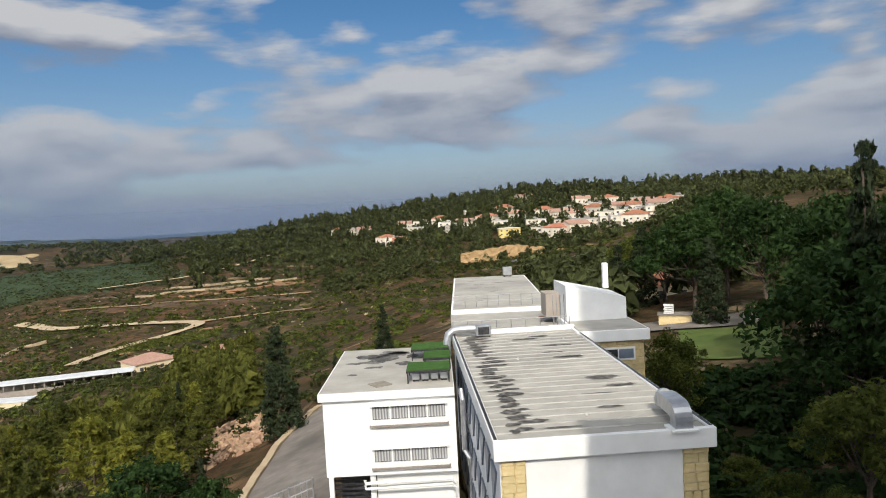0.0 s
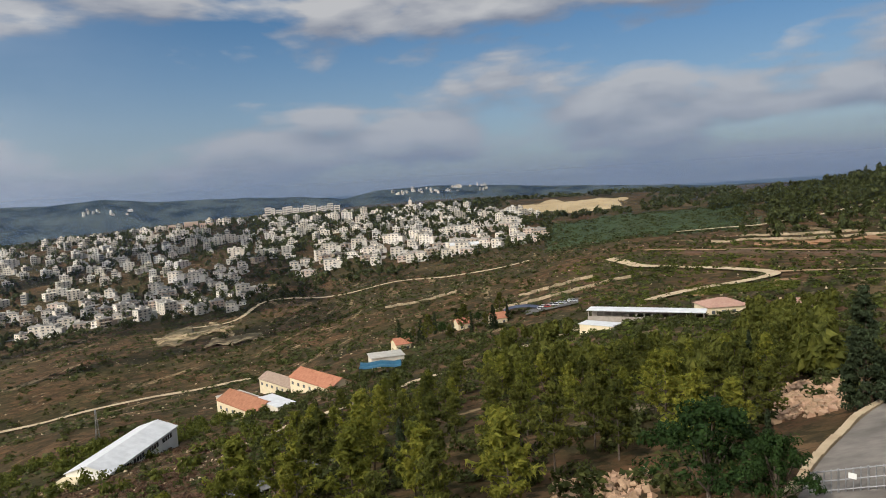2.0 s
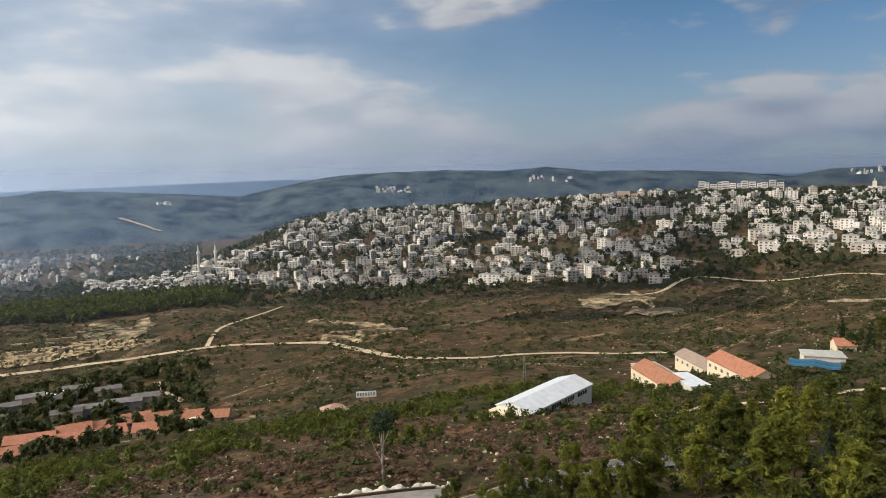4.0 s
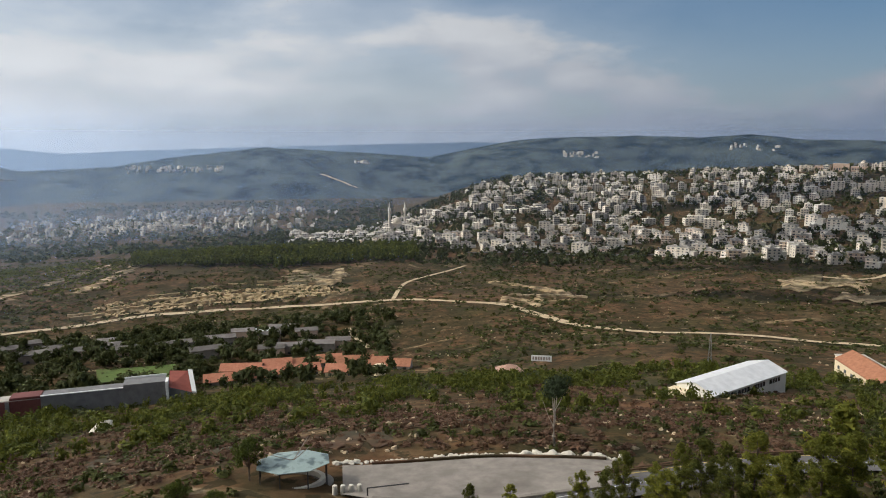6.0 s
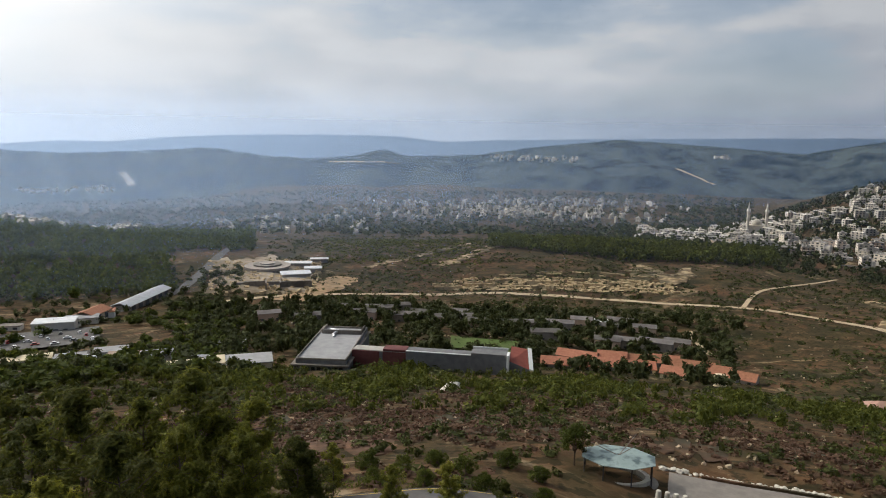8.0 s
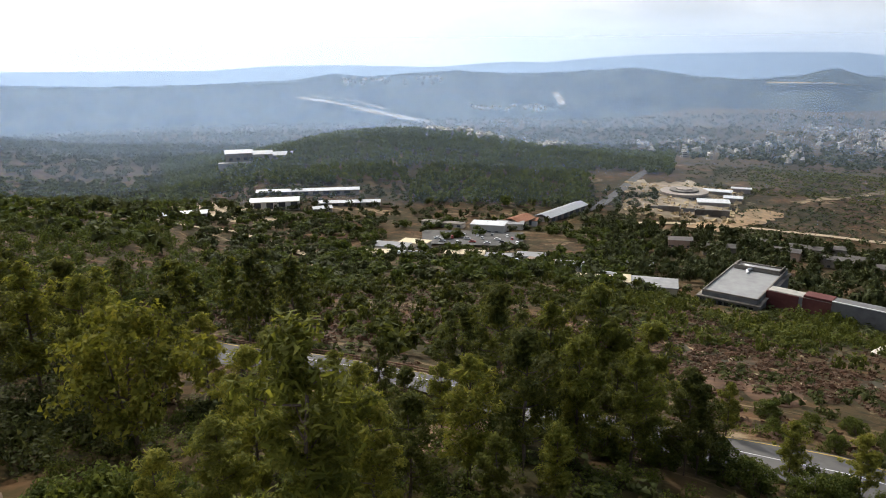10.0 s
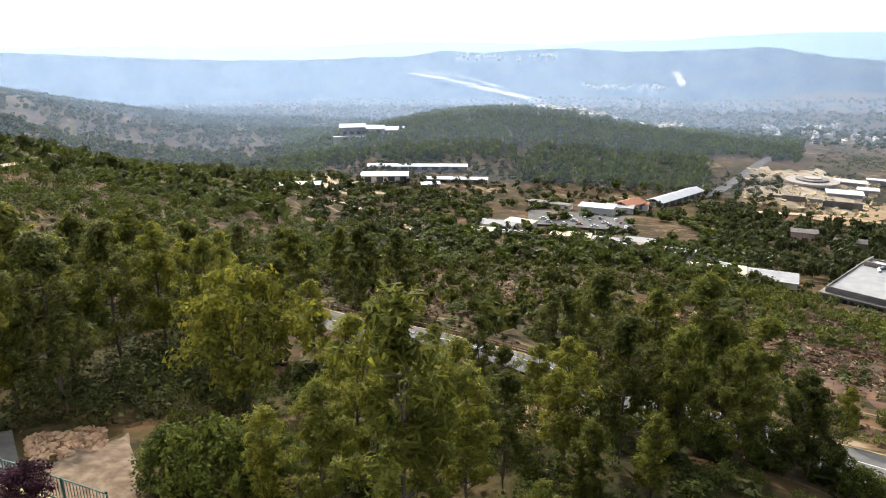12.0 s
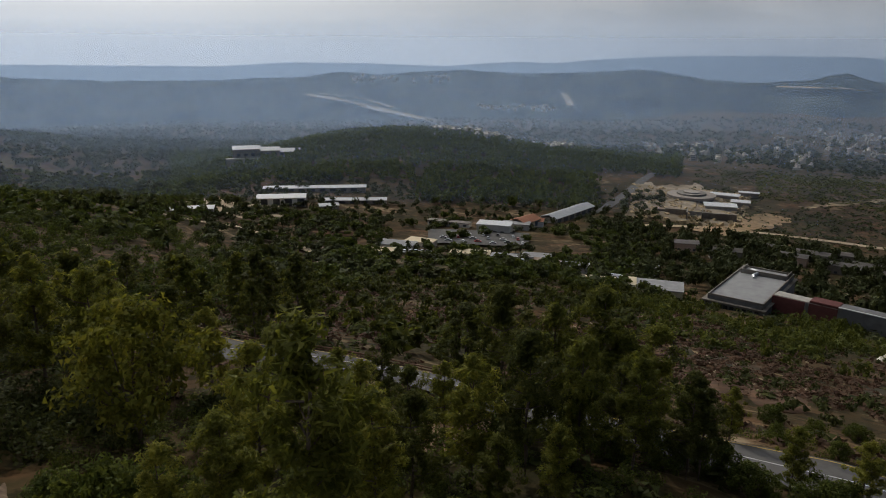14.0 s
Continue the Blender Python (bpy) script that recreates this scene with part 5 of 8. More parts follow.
def trunk_mesh(bm, h, r, rnd, lean=0.03, limbs=()):
    pts = [(rnd.uniform(-lean, lean) * h * k / 6, rnd.uniform(-lean, lean) * h * k / 6, h * k / 6) for k in range(7)]
    pts[0] = (0, 0, -0.6)
    tube(bm, pts, r, 6, r * 0.25)
    for base, tip, rr in limbs:
        m = (Vector(base) + Vector(tip)) / 2 + Vector((0, 0, -0.08 * (Vector(tip) - Vector(base)).length))
        tube(bm, [base, m, tip], rr, 4, rr * 0.35)
    return bm


def make_tree(name, label, category, kind, h, seed, mat, bark="bark", group="", fine=False):
    """A tree as trunk with limbs and a crown of many small leaf tufts; kind sets its habit."""
    rnd, rng = random.Random(seed), np.random.default_rng(seed)
    t = thing(name, (0, 0, 0), label, category, group)
    centres, radii, limbs = [], [], []
    if kind == "pine":
        z = rnd.uniform(0.20, 0.28) * h
        while z < 0.96 * h:
            s = max(0.0, (z / h - 0.2) / 0.8)
            reach = h * 0.27 * (1 - s) ** 0.7 * (0.65 + 0.35 * min(1, s * 4)) * rnd.uniform(0.8, 1.2) + 0.12
            for k in range(4 if s < 0.75 else 3):
                if rnd.random() < 0.2:
                    continue
                a = rnd.uniform(0, 2 * math.pi)
                L = reach * rnd.uniform(0.5, 1.3)
                tip = Vector((math.cos(a) * L, math.sin(a) * L, z + L * rnd.uniform(0.15, 0.7)))
                if rnd.random() < (0.7 if fine else 0.35):
                    limbs.append(((0, 0, z), tip, 0.03 + 0.012 * L))
                q = h * rnd.uniform(0.026, 0.046)
                for u in (1.0, 0.74, 0.5):
                    c = Vector((0, 0, z)).lerp(tip, u) + Vector((rnd.uniform(-q, q), rnd.uniform(-q, q), rnd.uniform(0, q)))
                    centres.append(c)
                    radii.append((q * 1.15, q * 1.15, q * 0.95))
            z += h * rnd.uniform(0.045, 0.066)
        for k in range(3):
            centres.append((0, 0, h * (0.9 + 0.05 * k)))
            radii.append((h * (0.032 - 0.008 * k), h * (0.032 - 0.008 * k), h * 0.045))
        v, f = leaf_cloud(centres, radii, 42, 0.0115 * h, rng, up=0.9, long=2.7, wide=0.5) if fine else leaf_cloud(centres, radii, 13, 0.022 * h, rng, up=0.8, long=2.1)
        r = 0.015 * h
    elif kind == "cone":
        z = 0.05 * h
        while z < h * 0.98:
            s = z / h
            reach = h * 0.21 * (1 - s) ** 0.8 + 0.12
            for k in range(7 if s < 0.7 else 4):
                a = rnd.uniform(0, 2 * math.pi)
                L = reach * rnd.uniform(0.65, 1.1)
                centres.append((math.cos(a) * L * 0.8, math.sin(a) * L * 0.8, z - 0.1 * L))
                q = h * rnd.uniform(0.035, 0.06) * (1.15 - 0.6 * s)
                radii.append((q * 1.2, q * 1.2, q * 0.7))
                if k < 1:
                    limbs.append(((0, 0, z), (math.cos(a) * L, math.sin(a) * L, z - 0.05 * L), 0.04))
            z += h * 0.045
        v, f = leaf_cloud(centres, radii, 34, 0.017 * h, rng, up=0.1, long=1.5)
        r = 0.02 * h
    elif kind == "cypress":
        for k in range(26):
            z = h * (0.04 + 0.94 * k / 26)
            w = h * 0.085 * math.sin(math.pi * min(1, 0.25 + 0.75 * k / 26)) ** 0.8 + 0.05
            for q in range(3):
                a = rnd.uniform(0, 6.28)
                centres.append((math.cos(a) * w * 0.5, math.sin(a) * w * 0.5, z))
                radii.append((w * 0.6, w * 0.6, h * 0.05))
        v, f = leaf_cloud(centres, radii, 22, 0.022 * h, rng, up=0.6, long=1.4)
        r = 0.02 * h
    else:  # round broadleaf
        for k in range(84):
            a, e = rnd.uniform(0, 6.28), rnd.uniform(-0.4, 1.0)
            L = h * (0.34 + 0.10 * math.sin(3 * a + seed) + 0.05 * math.sin(7 * a)) * math.sqrt(max(0.05, 1 - max(e, 0) ** 2)) * rnd.uniform(0.45, 1.05)
            c = (math.cos(a) * L, math.sin(a) * L, h * 0.54 + h * 0.38 * e * rnd.uniform(0.75, 1.05))
            centres.append(c)
            q = h * rnd.uniform(0.045, 0.10)
            radii.append((q * 1.15, q * 1.15, q * 0.85))
            if k % 5 == 0:
                limbs.append(((0, 0, h * rnd.uniform(0.2, 0.45)), c, 0.03 + 0.006 * h))
        v, f = leaf_cloud(centres, radii, 60, 0.019 * h, rng, up=0.4, long=1.2)
        r = 0.022 * h
    part("trunk", trunk_mesh(B(), h * (0.95 if kind != "round" else 0.7), r, rnd, limbs=limbs), M[bark], t)
    crown = new("crown", array_mesh("crown", v, f, M[mat]))
    crown.parent = t
    return t


FIRST = {}


def plant(key, az, r, h, turn=None, dz=0.0, xy=None):
    """Stands a copy of a first tree at a heading and distance, scaled to the height h."""
    src, h0 = FIRST[key]
    if key == "bush":
        dz -= 0.3 * h
    p = spot(az, r, dz) if xy is None else Vector((*xy, height(*xy) + dz))
    rnd = random.Random(f"{key}{az:.2f}{r:.1f}")
    m = pose(*p, 0, 0, rnd.uniform(0, 360) if turn is None else turn)
    if src.get("placed"):
        ob = copy_thing(src, m)
        ob["placed"] = 1
    else:
        ob = src
        ob.matrix_basis = m
        ob["placed"] = 1
    s = h / h0
    ob.scale = (s * rnd.uniform(0.9, 1.12), s * rnd.uniform(0.9, 1.12), s)
    return ob


for i in range(4):
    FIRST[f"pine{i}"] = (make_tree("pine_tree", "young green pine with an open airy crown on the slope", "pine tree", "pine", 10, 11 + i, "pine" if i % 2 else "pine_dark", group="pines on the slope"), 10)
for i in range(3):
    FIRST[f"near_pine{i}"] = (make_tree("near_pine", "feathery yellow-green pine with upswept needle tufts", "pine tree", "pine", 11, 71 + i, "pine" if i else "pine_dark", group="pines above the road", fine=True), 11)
FIRST["fir"] = (make_tree("conifer_tree", "dark blue-green cone-shaped conifer beside the driveway", "conifer", "cone", 13, 31, "dark_conifer"), 13)
FIRST["cypress"] = (make_tree("cypress_tree", "slim dark green cypress among the pines", "cypress", "cypress", 7, 41, "dark_conifer", group="cypresses"), 7)
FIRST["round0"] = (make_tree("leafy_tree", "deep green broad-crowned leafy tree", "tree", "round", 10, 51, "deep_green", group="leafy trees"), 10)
FIRST["round1"] = (make_tree("garden_tree", "dense green garden tree with a full crown", "tree", "round", 10, 52, "broadleaf", group="garden trees"), 10)
FIRST["yellow"] = (make_tree("yellow_tree", "sunlit yellow-green leafy tree above the road", "tree", "round", 10, 53, "sun_yellow_leaf"), 10)
FIRST["bush"] = (make_tree("large_bush", "wide olive-green bush on the bank", "bush", "round", 6, 54, "broadleaf", group="large bushes"), 6)


def near_trees():
    rnd = random.Random(77)
    taken = []

    def free(p, d):
        if all((p - q).length > d for q in taken):
            taken.append(p)
            return True
        return False

    # set pieces
    plant("fir", 13.9, 85, 13.6)
    plant("fir", 5.4, 118, 10.5)
    plant("cypress", 9.4, 104, 5.5)
    plant("cypress", 20.3, 64, 5.5)
    plant("cypress", 49.5, 82, 7.5)
    plant("cypress", 21.5, 150, 8)
    plant("round0", 24.6, 53, 9.8)
    plant("round0", 19.8, 50, 6.5)
    plant("yellow", 181.6, 50, 13.5, dz=-1.8)
    plant("bush", 185.5, 35, 8.0)
    plant("bush", 188.4, 37, 6.0)
    plant("bush", 181.0, 36, 6.5)
    for k, (az, r, h) in enumerate([(168, 26, 14), (162, 31, 9.0), (158.5, 34, 7.5), (175.5, 32, 8), (153, 37, 8.5), (148, 39, 9.5), (143.3, 41, 9), (138.5, 42, 8), (134, 43.5, 7.5), (180.5, 33, 6.5), (201, 50, 12), (195.5, 52, 13), (204.5, 47, 11), (172, 36, 8), (165, 36, 7.5), (150.5, 33, 5.5), (145, 35, 5.5), (160, 25, 4.5), (154.5, 28, 4.5), (184, 60, 12), (150.4, 47, 11.6), (142, 50, 12), (146, 49.5, 10.5), (153.5, 51.5, 9.5), (137.5, 52, 9.5), (163, 43, 6.5), (158.8, 41, 6.5), (172.5, 42, 8.5),
                                    (187.5, 66, 12.5), (191, 60, 13), (194.5, 58, 12), (198.5, 53, 10), (185, 78, 12), (189, 84, 13), (193, 82, 12), (197, 75, 13), (201, 60, 12), (175.5, 58, 8.5),
                                    (178.5, 62, 10), (170.5, 56, 6.5), (165, 50, 6), (161, 52, 6.5), (148, 44, 7), (155.5, 45, 6), (140, 46, 7), (134, 47, 6), (131, 56, 5), (62.8, 76, 10.3), (57, 80, 9.5), (60, 84, 8),
                                    (78.5, 66, 6.2), (74, 68, 6.5), (70.8, 74, 6), (91.5, 63, 4.2), (88, 64, 3.8), (82, 62, 5), (66, 70, 6), (100, 58, 3.2), (76, 63, 5.5), (72.5, 65, 7.5), (68.5, 67, 8), (64, 66, 8.5), (80, 58, 5.5), (84.5, 56, 4), (62, 68, 8.5), (70, 60, 6.5), (66.5, 61, 7), (75, 58, 5.5), (116, 50, 4), (121, 49, 5), (126, 47, 5), (133, 44, 6.5), (144, 42, 6)]):
        taken.append(heading(az, r))
        plant(f"near_pine{(k + 1) % 3}" if r < 70 else f"pine{k % 4}", az, r, h)
    plant("round1", 110.2, 80, 5.6)
    for az, r, h in ((113, 72, 3.2), (116, 76, 3.6), (119.5, 70, 3.4), (122, 74, 3.0), (125, 68, 3.2), (128, 72, 3.6), (118, 62, 3.0), (112.5, 64, 2.6), (131, 66, 3.2), (134.5, 70, 3.4), (123, 60, 2.8), (139, 74, 3.0), (127.5, 62, 2.6), (119, 46, 4.0), (124, 45, 4.4), (128.5, 44, 4.0), (132, 46, 4.6), (136, 45, 4.2), (140.5, 44, 4.4), (145, 46, 4.2), (149.5, 47, 4.6), (122, 48, 3.6), (115, 50, 3.4), (111, 53, 3.0), (105, 56, 2.6), (98, 60, 2.4)):
        plant("bush", az, r, h)
    # the pine slope
    k = n = 0
    while n < 95 and k < 3000:
        k += 1
        az, r = rnd.uniform(19, 60), rnd.uniform(56, 150)
        if r < 70 and 28 < az < 37 or (az < 27 and r < 66):
            continue
        p = heading(az, r)
        if free(p, 4.2 + r * 0.012):
            plant(f"pine{rnd.randrange(4)}", az, r, rnd.uniform(6.5, 10.5) if r < 100 else rnd.uniform(6, 9))
            n += 1
    k = n = 0
    while n < 28 and k < 2000:
        k += 1
        az, r = rnd.uniform(168, 203), rnd.uniform(82, 130)
        if free(heading(az, r), 6):
            plant(f"pine{rnd.randrange(4)}", az, r, rnd.uniform(7.5, 12))
            n += 1
    plant("round1", -17.4, 66, 8.5)
    # dark garden trees on the right
    for az, r, h, key in [(-19.5, 132, 19, "round0"), (-21.8, 138, 22, "round0"), (-17.3, 150, 17, "round0"), (-24.5, 126, 20, "round0"), (-15.0, 175, 16, "round1"), (-31.0, 62, 17, "round0"), (-34.5, 55, 16, "round0"), (-38, 50, 15, "round1"), (-31, 47, 9, "round1"), (-28.5, 70, 15, "round0"), (-34, 70, 20, "round0"), (-38, 62, 18, "round0"),
                          (-17.2, 62, 7.5, "round1"), (-28.5, 104, 19, "round0"), (-30, 84, 20, "round0"), (-22.5, 50, 4, "bush"), (-25.5, 46, 5, "bush"), (-29, 42, 6, "bush"), (-20.6, 44, 3, "bush")]:
        plant(key, az, r, h)
    spire = plant("fir", -30.9, 62, 24)
    spire.scale = (0.95, 0.95, spire.scale.z)
    plant("fir", -13.8, 145, 14)
    plant("fir", -15.6, 150, 17)
    plant("fir", -20.6, 118, 14)
    plant("fir", -12.4, 140, 9)
    # the half-bare pine beyond the parking
    t = thing("bare_tree", spot(84.4, 93), "tall half-bare pine with forked pale trunks", "tree")
    part("trunk", trunk_mesh(B(), 8.5, 0.27, random.Random(3), 0.03, [((0, 0, 3.2), (-2.0, 0.5, 7.4), 0.09), ((0, 0, 4.0), (1.8, -0.6, 8.2), 0.09), ((0, 0, 2.6), (-1.0, -1.6, 6.2), 0.07), ((0, 0, 5), (0.6, 1.4, 8.8), 0.06)]), M["dead_bark"], t)
    rng = np.random.default_rng(8)
    v, f = leaf_cloud([(-1.6, 0.4, 8.0), (-0.6, 0.0, 9.0), (0.8, -0.2, 9.2), (1.7, -0.5, 8.4), (0.2, 0.9, 9.4), (-2.4, 0.3, 7.6), (2.2, 0.1, 8.8)], [(1.5, 1.5, 0.85)] * 7, 230, 0.2, rng, up=0.4, long=1.4)
    c = new("crown", array_mesh("crown", v, f, M["dark_conifer"]))
    c.parent = t


near_trees()

# ---- masses of scrub and woodland ----


def templates(kind, tris, rng):
    out = []
    small = 0.075 if tris > 150 else 0.20 if tris > 60 else 0.34 * min(1.0, math.sqrt(20 / tris))
    for k in range(8):
        if kind == "shrub":
            cs = [(rng.uniform(-0.45, 0.45), rng.uniform(-0.45, 0.45), rng.uniform(0.25, 0.6)) for _ in range(5)]
            v, _ = leaf_cloud(cs, [(0.42, 0.42, 0.38)] * 5, max(2, tris // 5), small, rng, up=0.5)
        elif kind == "tree":
            cs = [(rng.uniform(-0.3, 0.3), rng.uniform(-0.3, 0.3), rng.uniform(0.4, 0.9)) for _ in range(5)]
            v, _ = leaf_cloud(cs, [(0.32, 0.32, 0.25)] * 5, max(2, tris // 5), small, rng, up=0.5)
        else:
            cs = [(0, 0, z) for z in (0.15, 0.35, 0.55, 0.75, 0.92)]
            v, _ = leaf_cloud(cs, [(w, w, 0.14) for w in (0.16, 0.16, 0.14, 0.11, 0.06)], max(2, tris // 5), 0.16, rng, up=0.3)
        out.append(v)
    return out


def mass(name, label, category, mat, kind, n, az, r, width, tall, tris, seed, keep=None, even=True):
    """Many plants as one object: n of them between headings and distances; keep(az, r) gives the chance that one stays."""
    rng = np.random.default_rng(seed)
    a = rng.uniform(az[0], az[1], n)
    q = np.sqrt(rng.uniform(r[0] ** 2, r[1] ** 2, n)) if even else np.exp(rng.uniform(math.log(r[0]), math.log(r[1]), n))
    if keep is not None:
        ok = np.array([rng.random() < keep(x, y) for x, y in zip(a, q)])
        a, q = a[ok], q[ok]
    x, y = -q * np.sin(np.radians(a)), q * np.cos(np.radians(a))
    z = height_np(x, y)
    w = rng.uniform(width[0], width[1], len(a))
    h = rng.uniform(tall[0], tall[1], len(a))
    th = rng.uniform(0, 2 * math.pi, len(a))
    T = templates(kind, tris, rng)
    parts = []
    pick = rng.integers(0, len(T), len(a))
    for k, v in enumerate(T):
        s = pick == k
        if not s.any():
            continue
        c, sn = np.cos(th[s])[:, None], np.sin(th[s])[:, None]
        vx, vy, vz = v[:, 0][None], v[:, 1][None], v[:, 2][None]
        parts.append(np.stack([x[s][:, None] + w[s][:, None] * (vx * c - vy * sn), y[s][:, None] + w[s][:, None] * (vx * sn + vy * c), z[s][:, None] + h[s][:, None] * vz - 0.1], -1).reshape(-1, 3))
    verts = np.concatenate(parts)
    ob = new(name, array_mesh(name, verts, np.arange(len(verts)).reshape(-1, 3), M[mat]))
    return tagged(ob, label, category, kind="stuff")


def patchy(scale, lo, hi, seed=0.0):
    """A chance that comes and goes in patches of about scale metres."""
    def f(a, r):
        p = heading(a, r)
        v = noise.fractal(Vector((p.x, p.y, seed)) / scale, 1.0, 2.0, 3)
        return min(1.0, max(0.0, (v - lo) / (hi - lo)))
    return f


def on_road(a, r, pad=5.5):
    rr = np.interp(a, [m[0] for m in ROAD], [m[1] for m in ROAD])
    return abs(r - rr) < pad and 50 < a < 187


def near_keep(a, r):
    if on_road(a, r) or (78 < a < 104 and 62 < r < 90) or (102 < a < 112 and 66 < r < 88) or (8.5 < a < 19 and r < 95) or (a > 189.5 and r < 47):
        return 0.0
    return 0.25 + 0.75 * patchy(22, -0.15, 0.3, 2.0)(a, r)


mass("near_scrub", "mixed green scrub covering the near slope", "scrub", "scrub", "shrub", 6400, (58, 206), (16, 270), (0.8, 2.4), (0.6, 2.0), 38, 1, near_keep, even=True)
mass("near_undergrowth", "green undergrowth beneath the near pines", "scrub", "broadleaf", "shrub", 900, (112, 206), (15, 62), (0.8, 2.0), (0.6, 1.8), 170, 31, lambda a, r: 0.0 if on_road(a, r) or (a > 189.5 and r > 20) else 0.9)
mass("green_scrub", "bright green bushes on the slope", "scrub", "bush_green", "shrub", 2900, (60, 142), (140, 264), (1.2, 3.8), (1.3, 4.4), 72, 2, lambda a, r: (1.0 if r > 178 else 0.35) * patchy(24, -0.3, 0.15, 7.0)(a, r))
mass("dry_scrub", "brown dry thorn scrub on the near slope", "scrub", "scrub_dry", "shrub", 10500, (58, 182), (56, 215), (0.7, 2.0), (0.45, 1.2), 26, 3, lambda a, r: 0.0 if on_road(a, r) or (77 < a < 112 and r < 90) else (0.55 if 90 < r < 150 else 0.1) + 0.45 * patchy(30, -0.35, 0.1, 12.0)(a, r))
mass("pine_slope_scrub", "green undergrowth below the pines", "scrub", "scrub", "shrub", 2200, (10, 62), (48, 300), (1.0, 3.0), (0.8, 2.8), 55, 4, lambda a, r: 0.0 if (a < 20 and r < 96) else 0.8, even=True)
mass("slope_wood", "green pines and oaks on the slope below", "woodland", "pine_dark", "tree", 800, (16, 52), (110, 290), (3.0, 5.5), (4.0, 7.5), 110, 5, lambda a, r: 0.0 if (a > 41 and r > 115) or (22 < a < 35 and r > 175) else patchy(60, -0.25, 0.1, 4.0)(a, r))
mass("mid_scrub", "low scattered scrub over the brown hills", "scrub", "scrub", "shrub", 11000, (-14, 136), (230, 1000), (1.6, 4.8), (1.1, 3.2), 26, 6,
     lambda a, r: 0.0 if (20 < a < 37 and 610 < r) or (38 < a < 100 and r > 780) else 0.2 + 0.8 * patchy(60, -0.2, 0.3, 5.0)(a, r))
mass("dark_scrub", "dark heath-like scrub over the brown hills", "scrub", "wood_far", "shrub", 21000, (-12, 134), (240, 920), (1.6, 5.2), (0.8, 2.6), 14, 7,
     lambda a, r: 0.0 if (20 < a < 37 and 610 < r) or (38 < a < 100 and r > 800) else (0.55 if a < 30 else 1.0) * patchy(70, -0.35, 0.1, 15.0)(a, r))
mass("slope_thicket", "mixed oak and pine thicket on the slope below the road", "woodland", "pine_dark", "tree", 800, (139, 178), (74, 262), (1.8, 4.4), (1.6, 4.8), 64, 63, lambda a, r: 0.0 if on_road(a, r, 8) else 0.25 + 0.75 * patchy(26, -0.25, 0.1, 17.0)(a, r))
mass("kibbutz_trees", "dense dark trees between the houses in the valley", "woodland", "wood_far", "tree", 1400, (98, 142), (272, 480), (3.5, 8), (4.0, 9), 76, 8,
     lambda a, r: 0.0 if 115.0 < a < 121.6 and 300 < r < 352 else 0.2 if 97 < a < 113 and 290 < r < 342 else 0.6 if r < 345 or a > 112 else 0.5)
mass("valley_trees", "green trees filling the valley floor", "woodland", "broadleaf", "tree", 620, (138, 172), (225, 500), (4, 8.5), (3.0, 6.5), 100, 9, lambda a, r: 0.06 if 146 < a < 160 and (380 < r < 450) else 0.35 if 144 < a < 161 and (345 < r < 520) else (0.1 if 146 < a < 151.5 and 322 < r < 368 else 0.9))
mass("valley_dark_trees", "dark trees filling the valley floor", "woodland", "wood_far", "tree", 1300, (138, 175), (235, 660), (3.5, 7.5), (3.0, 6.5), 60, 10, lambda a, r: 0.06 if 146 < a < 160 and 380 < r < 450 else 0.5 if 143 < a < 161 and 345 < r < 560 else 0.85)
mass("plantation", "green pine plantation on the hilltop", "woodland", "bush_green", "tree", 1900, (96, 118), (735, 940), (4.5, 7.5), (6, 10), 34, 11, lambda a, r: 1.0 if r > 735 + abs(a - 107) * 5 else 0.0)
mass("vineyard_rows", "green vines and olives on the far side of the hill", "vines", "bush_green", "shrub", 2200, (118.5, 131.5), (690, 930), (2.2, 4.2), (1.4, 2.8), 18, 61, lambda a, r: 0.9 if math.sin(r * 0.55 + a * 1.2) > 0.1 else 0.12)
mass("hill_forest", "dense pine forest over the facing hill", "woodland", "broadleaf", "tree", 6400, (137, 177), (560, 1120), (4.5, 9.5), (5, 11), 26, 12, lambda a, r: 0.0 if (158 < a < 178 and r < 655) or (a < 143 and r < 760) or (167.5 < a < 173 and 795 < r < 850) else 0.6 + 0.4 * patchy(38, -0.3, 0.05, 3.0)(a, r))
mass("left_forest", "dense mixed forest on the wooded valley side", "woodland", "broadleaf", "tree", 4600, (174, 216), (300, 900), (3.2, 7.5), (3, 6.5), 30, 13, lambda a, r: 0.2 if r < 440 and a < 178 else 0.6 + 0.4 * patchy(30, -0.3, 0.1, 9.0)(a, r))
mass("near_left_forest", "green mixed trees on the near valley side", "woodland", "broadleaf", "tree", 780, (172, 214), (100, 335), (3.5, 7), (3, 6.5), 160, 43, lambda a, r: 0.0 if on_road(a, r, 8) else 0.9)
mass("near_thicket", "dense green thicket beneath the roadside pines", "scrub", "scrub", "shrub", 420, (182, 208), (49, 115), (1.8, 4.0), (1.4, 3.4), 160, 44, lambda a, r: 0.0 if on_road(a, r) else 0.9)
mass("hill_scrub", "green scrub over the terraced hillside", "scrub", "broadleaf", "shrub", 3600, (-16, 36), (125, 560), (1.4, 3.8), (0.8, 2.2), 22, 45, lambda a, r: 0.0 if a < 15 and r < 135 else 0.25 + 0.75 * patchy(45, -0.25, 0.2, 21.0)(a, r))
mass("cutting_scrub", "bushes over the rock cutting", "scrub", "scrub", "shrub", 130, (-11, 2), (400, 440), (2.0, 5.0), (1.5, 4.0), 40, 46)
